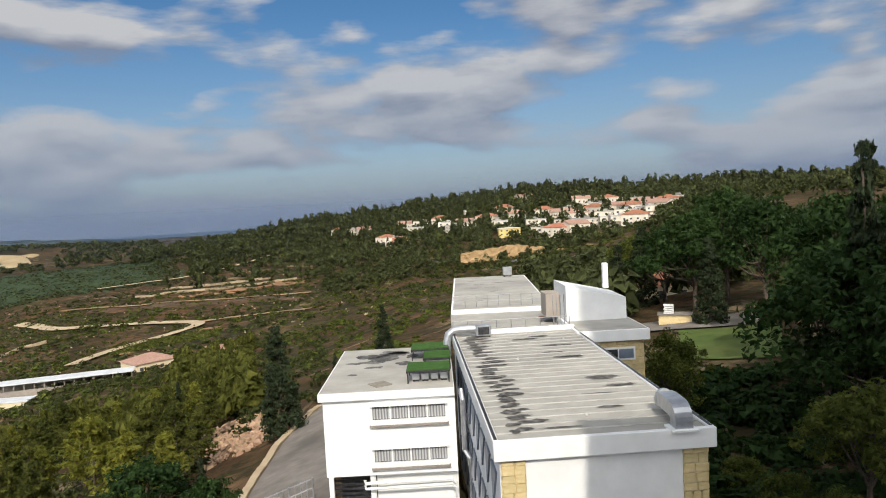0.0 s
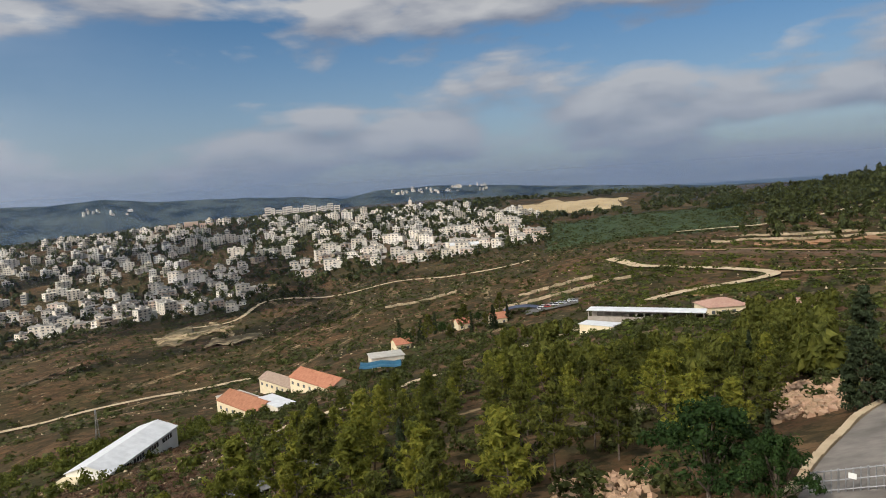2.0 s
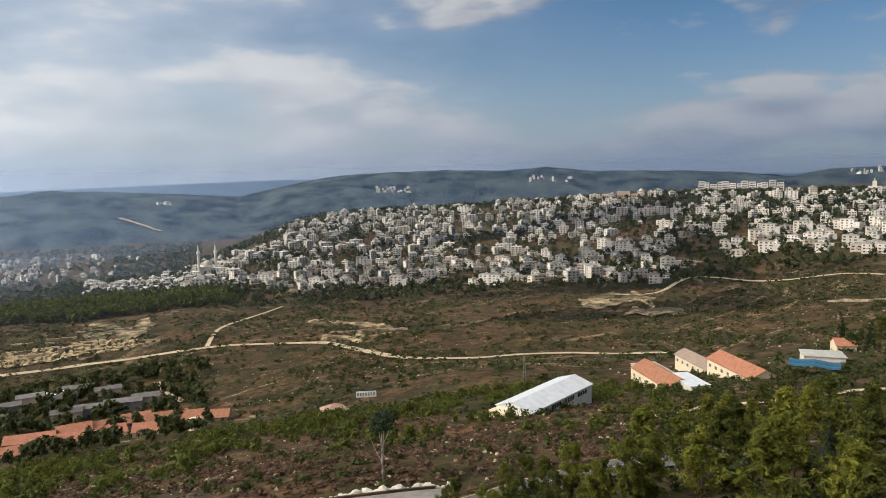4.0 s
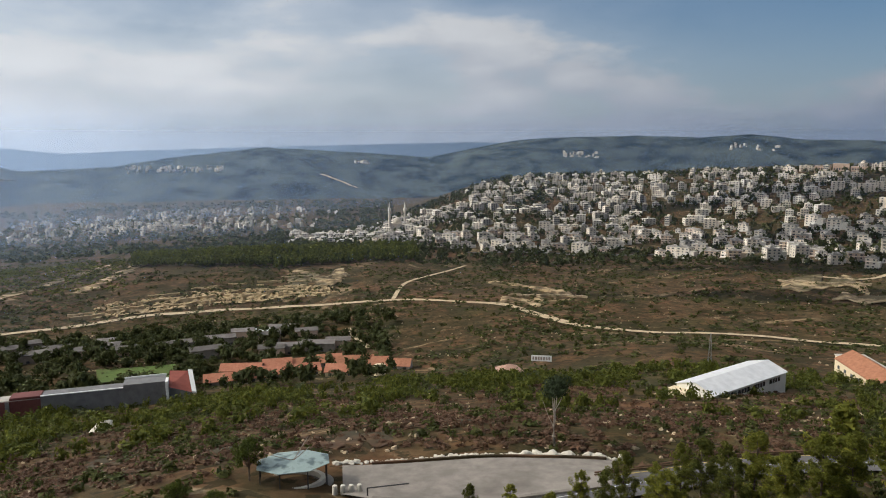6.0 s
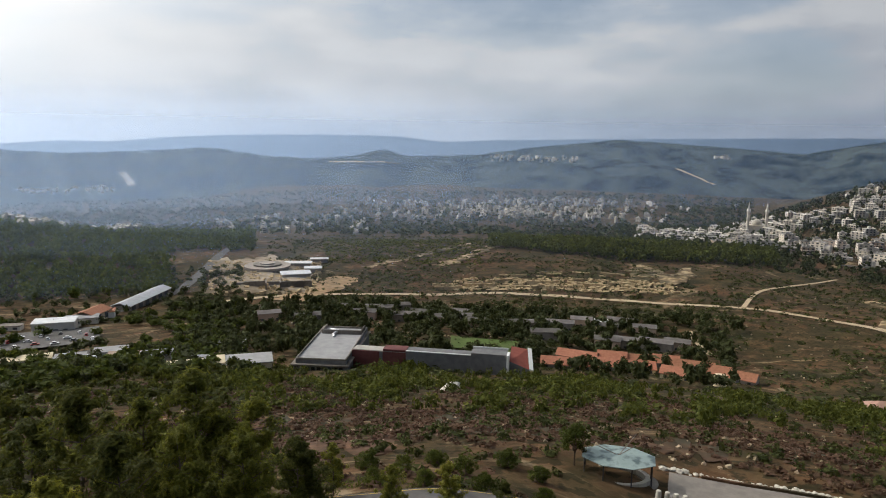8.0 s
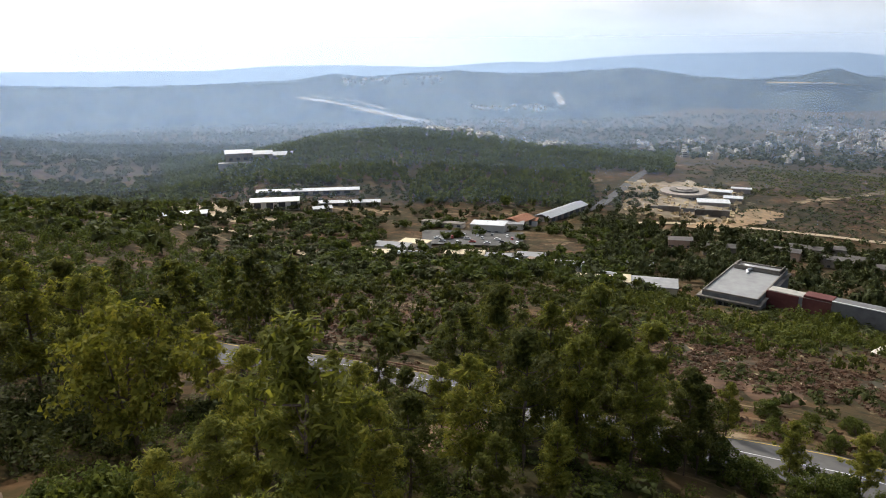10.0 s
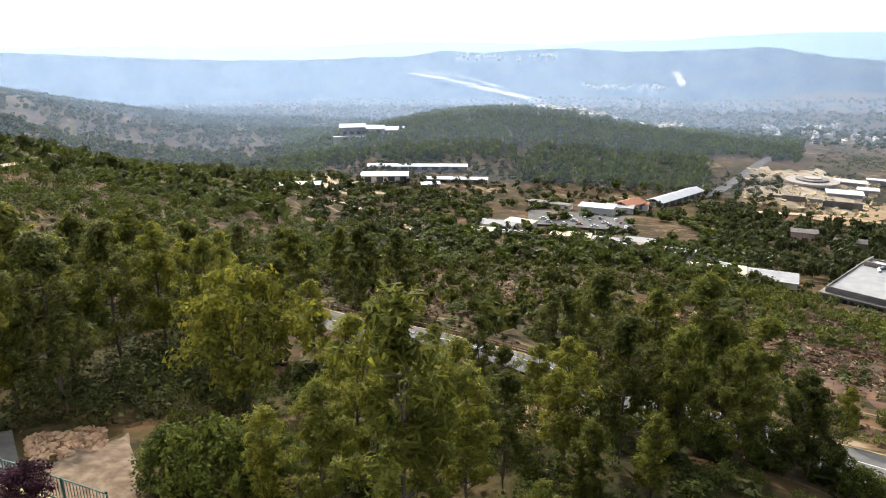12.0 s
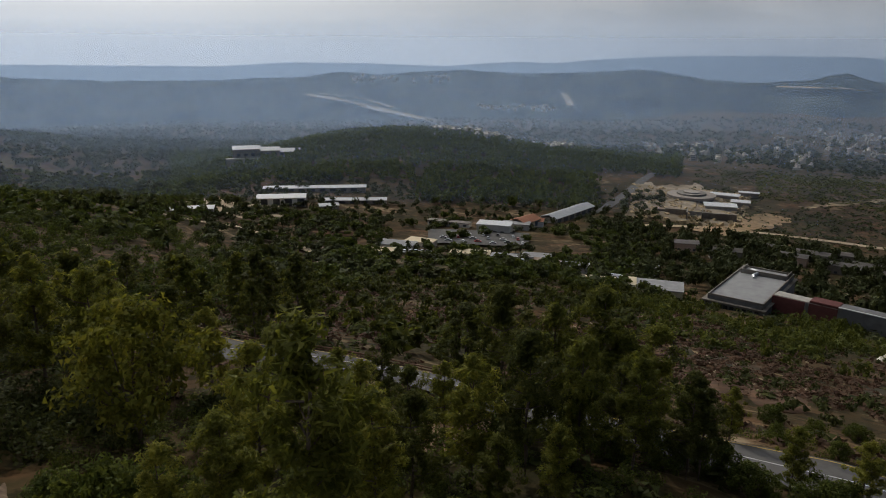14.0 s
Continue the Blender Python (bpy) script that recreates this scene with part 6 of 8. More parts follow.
mass("left_forest_dark", "dark mixed forest on the wooded valley side", "woodland", "scrub", "tree", 2800, (170, 216), (280, 1500), (6, 10), (6, 10), 30, 14, lambda a, r: 0.2 if (a < 178 and r < 620) else (0.5 if a > 186 and r < 520 else 0.95))
mass("far_forest", "dark forest in the far valley", "woodland", "wood_far", "tree", 8500, (98, 205), (1000, 2300), (7, 16), (6, 11), 16, 15, lambda a, r: 0.35 if (a < 137 and 1550 < r < 2150 and a > 104) else 0.85)
mass("ridge_forest", "dark pine woods along the hilltop", "woodland", "wood_far", "tree", 3600, (-46, 24), (560, 1050), (5, 11), (5, 14), 36, 16, lambda a, r: (0.95 if r > 720 - abs(a) * 3 else 0.22) if a < 20 or r > 900 else 0.1)
mass("ridge_pines", "olive-green pines along the hilltop", "woodland", "scrub", "tree", 2200, (-46, 24), (540, 1050), (4, 11), (4, 13), 36, 29, lambda a, r: (0.95 if r > 720 - abs(a) * 3 else 0.3) if a < 20 or r > 900 else 0.1)
mass("garden_trees", "dark trees and hedges round the garden", "woodland", "wood_far", "tree", 640, (-40, -6), (112, 330), (3.5, 8.5), (3.5, 10), 80, 28, lambda a, r: 0.0 if -25 < a < -15 and r < 150 else 0.85)
mass("ridge_garden_trees", "green trees round the ridge villas", "woodland", "wood_far", "tree", 1500, (-24, 10), (430, 740), (4, 8), (4, 8), 40, 27)
mass("crest_pines", "tall spreading pines along the crest of the ridge", "woodland", "wood_far", "tree", 300, (-32, 15), (760, 960), (6, 12), (11, 19), 90, 62)
mass("ridge_cypress", "slim cypresses on the hilltop", "woodland", "wood_far", "spire", 220, (-22, 12), (560, 950), (7, 10), (13, 18), 30, 17)
mass("village_trees", "dark trees between the village houses", "woodland", "wood_far", "tree", 9500, (36, 108), (760, 1520), (3.5, 9.5), (4, 9.5), 15, 18, lambda a, r: 0.0 if a < 40.5 and r > 1080 else 0.35 + 0.65 * patchy(45, -0.3, 0.1, 6.0)(a, r))
mass("far_field_trees", "dark trees on the far slope", "woodland", "wood_far", "tree", 900, (22, 60), (1000, 1500), (7, 12), (7, 11), 20, 19, lambda a, r: 0.0 if 29 < a < 39.5 and 1070 < r < 1285 else 1.0)
# the garden's shade is partly put into these shrubs' dark leaf colour
mass("garden_scrub", "garden shrubs with shade put into their dark leaf colour", "scrub", "deep_green", "shrub", 260, (-40, -15), (30, 85), (1.2, 3.0), (1.0, 2.4), 110, 20)
mass("vine_rows", "green vines in the terraced plot", "vines", "bush_green", "shrub", 900, (18.2, 25.8), (347, 372), (1.6, 3.0), (1.0, 1.8), 24, 41)
mass("orchard_trees", "low green orchard trees over the far field", "orchard", "wood_far", "shrub", 3000, (20.8, 36.6), (625, 985), (3.0, 5.5), (1.2, 2.4), 12, 42)

# ---- the stone village ----


def flat_house(w, d, storeys, seed):
    """A flat-roofed stone village house with parapet, stair head and windows."""
    rnd = random.Random(seed)
    h = storeys * 3.1
    t = thing("village_house", (0, 0, 0), "pale stone village house with a flat roof and dark windows", "house", "houses of the hillside village")
    bm = boxm(-w / 2, -d / 2, -4, w / 2, d / 2, h)
    low = (rnd.choice((3.0, 4.5, 6.0)), h - 3.1)
    box(bm, w / 2 + 0.005, -d / 2 + rnd.uniform(-1.5, 1), -4, w / 2 + low[0], d / 2 - 1.5, low[1])
    if seed % 2:
        box(bm, -w / 2 + 0.4, -d / 2 - 3.4, -5, w / 2 - 2.5, -d / 2 - 0.005, 0.6)
    wall_mat = M["villa_white"] if seed == 61 else M["house_tint"] if seed in (3, 7) else M["house_white"]
    part("wall", bm, wall_mat, t)
    r = B()
    for x0, y0, x1, y1 in ((-w / 2, -d / 2, w / 2, -d / 2 + 0.3), (-w / 2, d / 2 - 0.3, w / 2, d / 2), (-w / 2, -d / 2 + 0.31, -w / 2 + 0.3, d / 2 - 0.31), (w / 2 - 0.3, -d / 2 + 0.31, w / 2, d / 2 - 0.31)):
        box(r, x0, y0, h + 0.003, x1, y1, h + 0.8)
    box(r, -w / 2 + 0.31, -d / 2 + 0.31, h + 0.003, w / 2 - 0.31, d / 2 - 0.31, h + 0.1)
    box(r, -1.6, 0.6, h + 0.102, 1.6, 3.6, h + 2.4)
    box(r, 1.9, 0.4, h + 0.102, 3.1, 1.6, h + 1.5)
    part("roof", r, M["house_roof"], t)
    for s in range(storeys):
        for i in range(2 + (w > 11)):
            x = -w / 2 + (i + 0.5) * w / (2 + (w > 11)) + rnd.uniform(-0.4, 0.4)
            ww = rnd.choice((1.5, 1.8, 2.8))
            part("window", boxm(x - ww / 2, -d / 2 - 0.06, s * 3.1 + 0.9, x + ww / 2, -d / 2 + 0.02, s * 3.1 + 2.4), M["house_window"], t)
        for y in (-d * 0.22, d * 0.24):
            for x in (-w / 2 - 0.06, w / 2 - 0.02):
                if x < 0 or s == storeys - 1:
                    part("window", boxm(x, y - 0.8, s * 3.1 + 0.9, x + 0.08, y + 0.8, s * 3.1 + 2.3), M["house_window"], t)
        if s < storeys - 1 and rnd.random() < 0.6:
            part("balcony", boxm(-w / 2 + 0.5, -d / 2 - 1.5, s * 3.1 + 2.9, w / 2 - 1.5, -d / 2 - 0.005, s * 3.1 + 3.15), M["house_white"], t)
    return t


def village():
    kinds = [flat_house(9, 8, 2, 1), flat_house(10.5, 9, 3, 2), flat_house(17, 10, 2, 3), flat_house(9.5, 9, 3, 4), flat_house(13, 9, 2, 5), flat_house(16, 11, 4, 6), flat_house(14, 8, 3, 7), flat_house(7, 8, 1, 8)]
    used = [False] * len(kinds)
    rnd = random.Random(5)
    lo = lambda a: np.interp(a, (37, 45, 52, 58, 61, 64, 70, 75, 82, 90, 98, 106), (800, 810, 870, 900, 770, 735, 800, 850, 880, 880, 950, 1150))
    hi = lambda a: np.interp(a, (37, 45, 60, 75, 85, 92, 98, 106), (1130, 1230, 1340, 1400, 1450, 1420, 1400, 1450))
    spots, k = [], 0
    while len(spots) < 900 and k < 40000:
        k += 1
        a = rnd.uniform(37, 106)
        s = rnd.random()
        r = lo(a) + (hi(a) - lo(a)) * s
        p = heading(a, r)
        gapv = noise.fractal(Vector((p.x, p.y, 1.0)) / 130, 1.0, 2.0, 2)
        if gapv < -0.28 or (57.2 < a < 60.8 and r < 1000) or (47 < a < 58 and r < 930 and rnd.random() < 0.6):
            continue
        if any(abs(p.x - q.x) < 14.5 and abs(p.y - q.y) < 14.5 for q, _ in spots):
            continue
        spots.append((p, a))
    spots.append((heading(59.8, 846), 59.8))
    spots.sort(key=lambda s: s[0].length)
    far_v, far_f = [], []
    for n, (p, a) in enumerate(spots):
        z = height(p.x, p.y)
        turn = a + rnd.choice((-22, -8, 0, 10, 25)) + rnd.uniform(-8, 8)
        if n < 250:
            i = rnd.randrange(len(kinds))
            m = pose(p.x, p.y, z, 0, 0, turn)
            if used[i]:
                copy_thing(kinds[i], m)
            else:
                kinds[i].matrix_basis = m
                used[i] = True
        else:
            far_v.append((p, z, turn))
    # the more distant houses, each with roof block and dark window bands
    verts, faces, mats = [], [], []

    def add(m, x0, y0, z0, x1, y1, z1, mi):
        b = len(verts)
        for x, y, zz in ((x0, y0, z0), (x1, y0, z0), (x1, y1, z0), (x0, y1, z0), (x0, y0, z1), (x1, y0, z1), (x1, y1, z1), (x0, y1, z1)):
            verts.append(tuple(m @ Vector((x, y, zz))))
        for q in ((0, 1, 5, 4), (1, 2, 6, 5), (2, 3, 7, 6), (3, 0, 4, 7), (4, 5, 6, 7)):
            faces.append([b + c for c in q])
            mats.append(mi)

    def simple(p, z, turn, big=1.0):
        m = pose(p.x, p.y, z, 0, 0, turn)
        w, d, s = rnd.choice((7, 9, 10, 12, 15, 19)) * rnd.uniform(0.9, 1.1) * big, rnd.uniform(6.5, 11) * big, rnd.choice((1, 2, 2, 3, 3, 4))
        add(m, -w / 2, -d / 2, -4, w / 2, d / 2, s * 3.1, 0)
        add(m, -1.6, 0, s * 3.1, 1.6, 3, s * 3.1 + 2.3, 0)
        if rnd.random() < 0.5:
            add(m, w / 2, -d / 2 + 1, -4, w / 2 + 4, d / 2 - 1, s * 3.1 - 3, 0)
        for f in range(s):
            for x in (-w * 0.32, w * 0.02, w * 0.32):
                add(m, x - 0.95, -d / 2 - 0.15, f * 3.1 + 0.7, x + 0.95, -d / 2 + 0.1, f * 3.1 + 2.4, 1)
            for x in (-w / 2 - 0.12,):
                add(m, x, -d * 0.2, f * 3.1 + 0.8, x + 0.22, d * 0.15, f * 3.1 + 2.3, 1)

    for p, z, turn in far_v:
        simple(p, z, turn)
    # the town in the far valley and scattered hill hamlets
    for _ in range(420):
        a = rnd.gauss(116, 6.0)
        r = rnd.uniform(1600, 2150)
        p = heading(a, r)
        simple(p, height(p.x, p.y), rnd.uniform(0, 360), rnd.uniform(0.5, 0.85))
    for _ in range(50):
        a, r = rnd.uniform(128, 140), rnd.uniform(1050, 1500)
        p = heading(a, r)
        simple(p, height(p.x, p.y), rnd.uniform(0, 360), 0.65)
    # the hamlet on the shoulder of the wooded hill
    for _ in range(46):
        a = rnd.uniform(145.5, 157)
        r = rnd.uniform(945, 1050)
        p = heading(a, r)
        simple(p, height(p.x, p.y) + 1.5, rnd.uniform(0, 360), 0.95)
    # hamlets on the distant hills
    for a0, a1, e0, e1, k in ((41, 49, -0.7, -0.2, 40), (68.5, 72, -0.9, -0.45, 14), (81.5, 84.5, -1.5, -1.15, 16), (111, 118, -2.5, -2.15, 46), (99.8, 101, -2.0, -1.8, 8), (155, 163, -2.9, -2.4, 30), (146, 153, -5.0, -4.6, 26)):
        for _ in range(k):
            p = on_hills(rnd.uniform(a0, a1), rnd.uniform(e0, e1))
            simple(p, p.z, rnd.uniform(0, 360), 0.75)
    me = array_mesh("village_rows", verts, faces, [M["house_white"], M["house_window"]])
    me.polygons.foreach_set("material_index", np.array(mats, dtype=np.int32))
    tagged(new("village_rows", me), "crowded pale stone houses up the far hillside", "houses", kind="stuff")


village()


def mosque():
    m = thing("mosque", spot(97.6, 1180), "pale stone mosque with four slim minarets and a dome", "mosque", turn=97.6)
    part("hall", boxm(-13, -10, -8, 13, 10, 13), M["house_white"], m)
    bm = B()
    bmesh.ops.create_uvsphere(bm, u_segments=20, v_segments=10, radius=8, matrix=Matrix.Translation((0, 0, 14)))
    part("dome", bm, M["house_white"], m)
    for x, y in ((-13, -11), (13, -11), (-13, 11), (13, 11)):
        t = part("minaret", tube(B(), [(x, y, -8), (x, y, 34)], 2.1, 10, 1.8), M["house_white"], m)
        part("gallery", tube(B(), [(x, y, 34), (x, y, 35.5)], 3.0, 10), M["house_white"], t)
        part("spire", tube(B(), [(x, y, 35.5), (x, y, 42), (x, y, 47)], 1.6, 10, 0.1), M["house_white"], t)
    c = thing("hill_church", spot(47.4, 1290), "pale church with a tower on the wooded hilltop", "church", turn=47)
    part("nave", boxm(-9, -6, -6, 9, 6, 9), M["house_white"], c)
    part("tower", boxm(-3, -7.5, -6, 3, -6.005, 17), M["house_white"], c)
    part("statue", tube(B(), [(0, -6.7, 17), (0, -6.7, 23)], 1.0, 8, 0.4), M["house_white"], c)
    s = thing("village_hall", spot(43.2, 845), "large white shed-like hall at the village edge", "hall", turn=45)
    part("wall", boxm(-17, -10, -5, 17, 10, 8), M["house_white"], s)
    part("roof", gable(B(), -17, -10, 17, 10, 8, 3.0, 0.6), M["shed_white"], s)
    q = thing("stone_terrace_building", spot(64.5, 1330), "long reddish stone terraced building on the village crest", "building", turn=64)
    for i in range(3):
        part("block", boxm(-38 + i * 26, -8, -8, -14 + i * 26, 8, 9 + (i == 1) * 4), M["pink_stone"], q)
        for j in range(6):
            part("window", boxm(-36 + i * 26 + j * 3.6, -8.15, 3, -34 + i * 26 + j * 3.6, -7.9, 6), M["house_window"], q)
    # tower blocks beyond the crest
    for i in range(13):
        a = 53.3 + 0.45 * i + (i % 3) * 0.08
        t = thing("tower_block", spot(a, 1650 + (i % 4) * 40), "pale apartment tower beyond the village", "apartment block", "apartment towers", turn=a)
        e = EYE[2] + 1650 * math.tan(radians(-1.12 + 0.15 * math.sin(i * 1.7))) - t.location.z
        part("wall", boxm(-7, -7, -20, 7, 7, e), M["house_white"], t)
        for f in range(4):
            part("window_band", boxm(-5.5, -7.15, e - 4 - f * 5, 5.5, -6.95, e - 2 - f * 5), M["house_window"], t)


M["pink_stone"] = material("rosy_stone", [(0.3, (0.46, 0.34, 0.26)), (0.7, (0.58, 0.44, 0.35))], 0.3, 0.9)
mosque()


# ---- houses with pitched roofs ----


def tiled_house(name, label, category, w, d, h, rise, wall, roof, seed, group="", hip=False):
    rnd = random.Random(seed)
    t = thing(name, (0, 0, 0), label, category, group)
    bm = boxm(-w / 2, -d / 2, -3, w / 2, d / 2, h)
    if not hip:
        for x0 in (-w / 2, w / 2 - 0.2):
            a = [bm.verts.new((x, y, z)) for x in (x0, x0 + 0.2) for y, z in ((-d / 2, h + 0.002), (d / 2, h + 0.002), (0, h + rise - 0.25))]
            bm.faces.new((a[0], a[1], a[2]))
            bm.faces.new((a[3], a[5], a[4]))
            bm.faces.new((a[0], a[2], a[5], a[3]))
            bm.faces.new((a[1], a[4], a[5], a[2]))
    part("wall", bm, M[wall], t)
    if hip:
        bm = B()
        o = 0.6
        base = [bm.verts.new((x, y, h + 0.005)) for x, y in ((-w / 2 - o, -d / 2 - o), (w / 2 + o, -d / 2 - o), (w / 2 + o, d / 2 + o), (-w / 2 - o, d / 2 + o))]
        k = max(0.5, (w - d) / 2)
        r0, r1 = bm.verts.new((-k, 0, h + rise)), bm.verts.new((k, 0, h + rise))
        bm.faces.new((base[0], base[1], r1, r0))
        bm.faces.new((base[1], base[2], r1))
        bm.faces.new((base[2], base[3], r0, r1))
        bm.faces.new((base[3], base[0], r0))
        bm.faces.new(base[::-1])
        part("roof", bm, M[roof], t)
    else:
        part("roof", gable(B(), -w / 2, -d / 2, w / 2, d / 2, h, rise, 0.5), M[roof], t)
    n = max(2, int(w // 4))
    for i in range(n):
        x = -w / 2 + (i + 0.5) * w / n
        for s in range(max(1, int(h // 2.8))):
            part("window", boxm(x - 0.7, -d / 2 - 0.06, 0.9 + s * 2.8, x + 0.7, -d / 2 + 0.02, 2.1 + s * 2.8), M["house_window"], t)
    return t


def place(src, az, r, turn, dz=0.0):
    """Stands a thing, or a copy once it is placed, at a heading and distance."""
    m = pose(*spot(az, r, dz), 0, 0, az + turn)
    if src.get("placed"):
        return copy_thing(src, m)
    src["placed"] = 1
    src.matrix_basis = m
    return src


def settlements():
    rnd = random.Random(9)
    # low tiled roofs behind the long grey building
    a = tiled_house("red_roof_house", "low house with a red tiled roof in the valley", "house", 13, 9, 2.8, 2.4, "cream", "red_tile", 1, "red-roofed valley houses")
    b = tiled_house("red_roof_house", "long low house with a red tiled roof", "house", 18, 9, 2.8, 2.2, "grey_house", "red_tile", 2, "red-roofed valley houses")
    for i, (az, r) in enumerate([(111.6, 300), (109.5, 304), (107.3, 309), (105.4, 312), (110.4, 325), (107.6, 330), (105.0, 332), (102.4, 306), (101.3, 330), (103.5, 336), (98.2, 314), (99.6, 322)]):
        place(a if i % 2 else b, az, r, rnd.uniform(-12, 12))
    c = tiled_house("tiled_cottage", "small pinkish-roofed cottage by the scrub", "cottage", 8, 6.5, 2.6, 2.0, "cream", "pink_tile", 3, hip=True)
    place(c, 88.3, 254, 20)
    # grey two-storey rows
    g1 = tiled_house("row_house", "grey two-storey row house with a shallow roof", "house", 17, 8, 5.2, 1.2, "grey_house", "row_roof", 4, "grey row houses")
    g2 = tiled_house("row_house", "grey two-storey row house with a pinkish wall", "house", 13, 8, 5.2, 1.2, "pink_stone", "row_roof", 5, "grey row houses")
    for i, (az, r) in enumerate([(108.2, 416), (112.0, 414), (105.2, 420), (104.2, 376), (108.0, 368), (106.2, 372), (118.6, 394), (115.8, 398), (117.2, 396), (114.4, 402), (123.5, 417), (125.2, 455), (128.2, 410), (125.0, 402),
                                 (122.0, 398), (120.4, 410), (110.2, 436), (107, 440), (130, 440), (127, 436), (102.6, 384), (113, 372), (120, 440), (133, 400), (136, 420)]):
        place(g1 if i % 2 else g2, az, r, rnd.uniform(-10, 10))
    tagged(place(tiled_house("white_house", "small white two-storey house among grey rows", "house", 8, 8, 5.6, 0.4, "house_white", "shed_white", 6), 108.6, 428, 0))
    patch("village_green", 115.4, 121.0, 312, 350, M["lawn"], "bright green lawn between the houses", category="lawn", lift=1.0)
    w = thing("water_tank", spot(99.2, 292), "round cream water tank by the red roofs", "tank")
    part("drum", tube(B(), [(0, 0, -1), (0, 0, 4.5)], 2.6, 20), M["cream"], w)
    part("lid", tube(B(), [(0, 0, 4.5), (0, 0, 5.2)], 2.7, 20, 0.6), M["cream"], w)
    # farm below the pines
    f1 = tiled_house("farm_house", "cream farmhouse with a red tiled roof", "house", 27, 11, 4.0, 3.0, "cream", "red_tile", 7)
    place(f1, 61.4, 262, -62)
    f2 = tiled_house("farm_barn", "cream barn with a red tiled roof", "barn", 29, 11, 3.8, 3.0, "cream", "red_tile", 8)
    place(f2, 55.6, 276, -58)
    f3 = tiled_house("brown_barn", "long barn with a dull brown roof", "barn", 30, 9, 3.6, 2.4, "cream", "brown_roof", 9)
    place(f3, 58.4, 306, -60)
    s = thing("white_store", spot(59.4, 252), "low white flat-roofed store beside the farmhouse", "store", turn=60 - 62)
    part("wall", boxm(-8, -3.5, -3, 8, 3.5, 3.0, 0.05), M["villa_white"], s)
    part("roof", boxm(-8.3, -3.8, 3.002, 8.3, 3.8, 3.3, 0.04), M["shed_white"], s)
    fb = thing("flat_farm_block", spot(62.2, 282), "cream flat-roofed farm block", "building", turn=180)
    part("wall", boxm(-8, -5, -3, 8, 5, 5.0), M["cream"], fb)
    part("roof", boxm(-8.3, -5.3, 5.002, 8.3, 5.3, 5.3), M["roof_grey"], fb)
    bs = thing("blue_canopy", spot(50.7, 268, 1.2), "sagging dark blue tarpaulin canopy on posts", "canopy", turn=229)
    bm = B()
    vs = [[bm.verts.new((-8 + 16 * i / 6, -5 + 10 * j / 4, 3.2 - 0.8 * math.sin(i * 1.6) * 0.4 - 0.3 * (j == 2))) for j in range(5)] for i in range(7)]
    for i in range(6):
        for j in range(4):
            bm.faces.new((vs[i][j], vs[i + 1][j], vs[i + 1][j + 1], vs[i][j + 1]))
    ob = part("sheet", bm, M["blue_sheet"], bs)
    ob.modifiers.new("thick", "SOLIDIFY").thickness = 0.05
    for x, y in ((-8, -5), (8, -5), (8, 5), (-8, 5)):
        part("post", tube(B(), [(x, y, -2), (x, y, 3.2)], 0.08, 6), M["dark_metal"], bs)
    h = tiled_house("grey_cottage", "pale flat-topped cottage behind the canopy", "house", 14, 10, 4.6, 0.5, "villa_white", "roof_grey", 10, hip=True)
    place(h, 50.2, 300, 10)
    for i, (az, r) in enumerate([(48.9, 352), (43.7, 388), (40.8, 374)]):
        place(tiled_house("tree_cottage", "red-roofed cottage half hidden by dark trees", "cottage", 8, 8, 3.6, 2.6, "cream", "red_tile", 11 + i), az, r, 20)
    for i, az in enumerate(np.linspace(40.0, 49.0, 16)):
        plant(("cypress", "pine0", "fir", "pine2", "round0")[i % 5], float(az), 372 + 22 * math.sin(i * 2.1), 11 + 4 * math.sin(i * 1.3))
    # long white stable, pink-roofed house and a dark curved canopy
    l = thing("long_stable", spot(29.0, 277), "long low white stable with open front bays", "stable", turn=28.8 - 9)
    part("roof", boxm(-22, -4, 3.4, 22, 4, 3.75, 0.05), M["shed_white"], l)
    part("back_wall", boxm(-21.5, 3.2, -2, 21.5, 3.5, 3.398), M["grey_house"], l)
    part("front_band", boxm(-21.5, -3.6, -2, 21.5, -3.4, 1.3), M["grey_house"], l)
    for i in range(15):
        part("post", boxm(-21.5 + i * 3.05, -3.4, -2, -21.2 + i * 3.05, -3.1, 3.398), M["grey_house"], l)
    l2 = thing("low_stable", spot(32.6, 262), "short low white stable roof", "stable", turn=32.4 - 25)
    part("roof", boxm(-7, -3.5, 2.6, 7, 3.5, 2.9, 0.05), M["shed_white"], l2)
    part("wall", boxm(-6.6, -3.2, -2, 6.6, 3.2, 2.598), M["cream"], l2)
    p = tiled_house("pink_roof_house", "cream house with a broad faded pink roof", "house", 16, 13, 3.4, 2.6, "cream", "pink_tile", 20, hip=True)
    place(p, 23.4, 291, 25)
    q = tiled_house("small_pink_house", "small house with a faded pink roof in shrubs", "house", 9, 6, 2.6, 1.2, "cream", "pink_tile", 21)
    place(q, 17.4, 292, 10)
    dc = thing("curved_canopy", spot(38.6, 392), "dark blue curved canopy over parked cars", "canopy", turn=38.6)
    bm = B()
    rows = []
    for i in range(11):
        a = math.pi * (0.2 + 0.6 * i / 10)
        rows.append([bm.verts.new((14 * math.cos(a), y, 5 * math.sin(a) - 1.5)) for y in (-4, 4)])
    for u, v in zip(rows, rows[1:]):
        bm.faces.new((u[0], v[0], v[1], u[1]))
    ob = part("vault", bm, M["navy"], dc)
    ob.modifiers.new("thick", "SOLIDIFY").thickness = 0.2
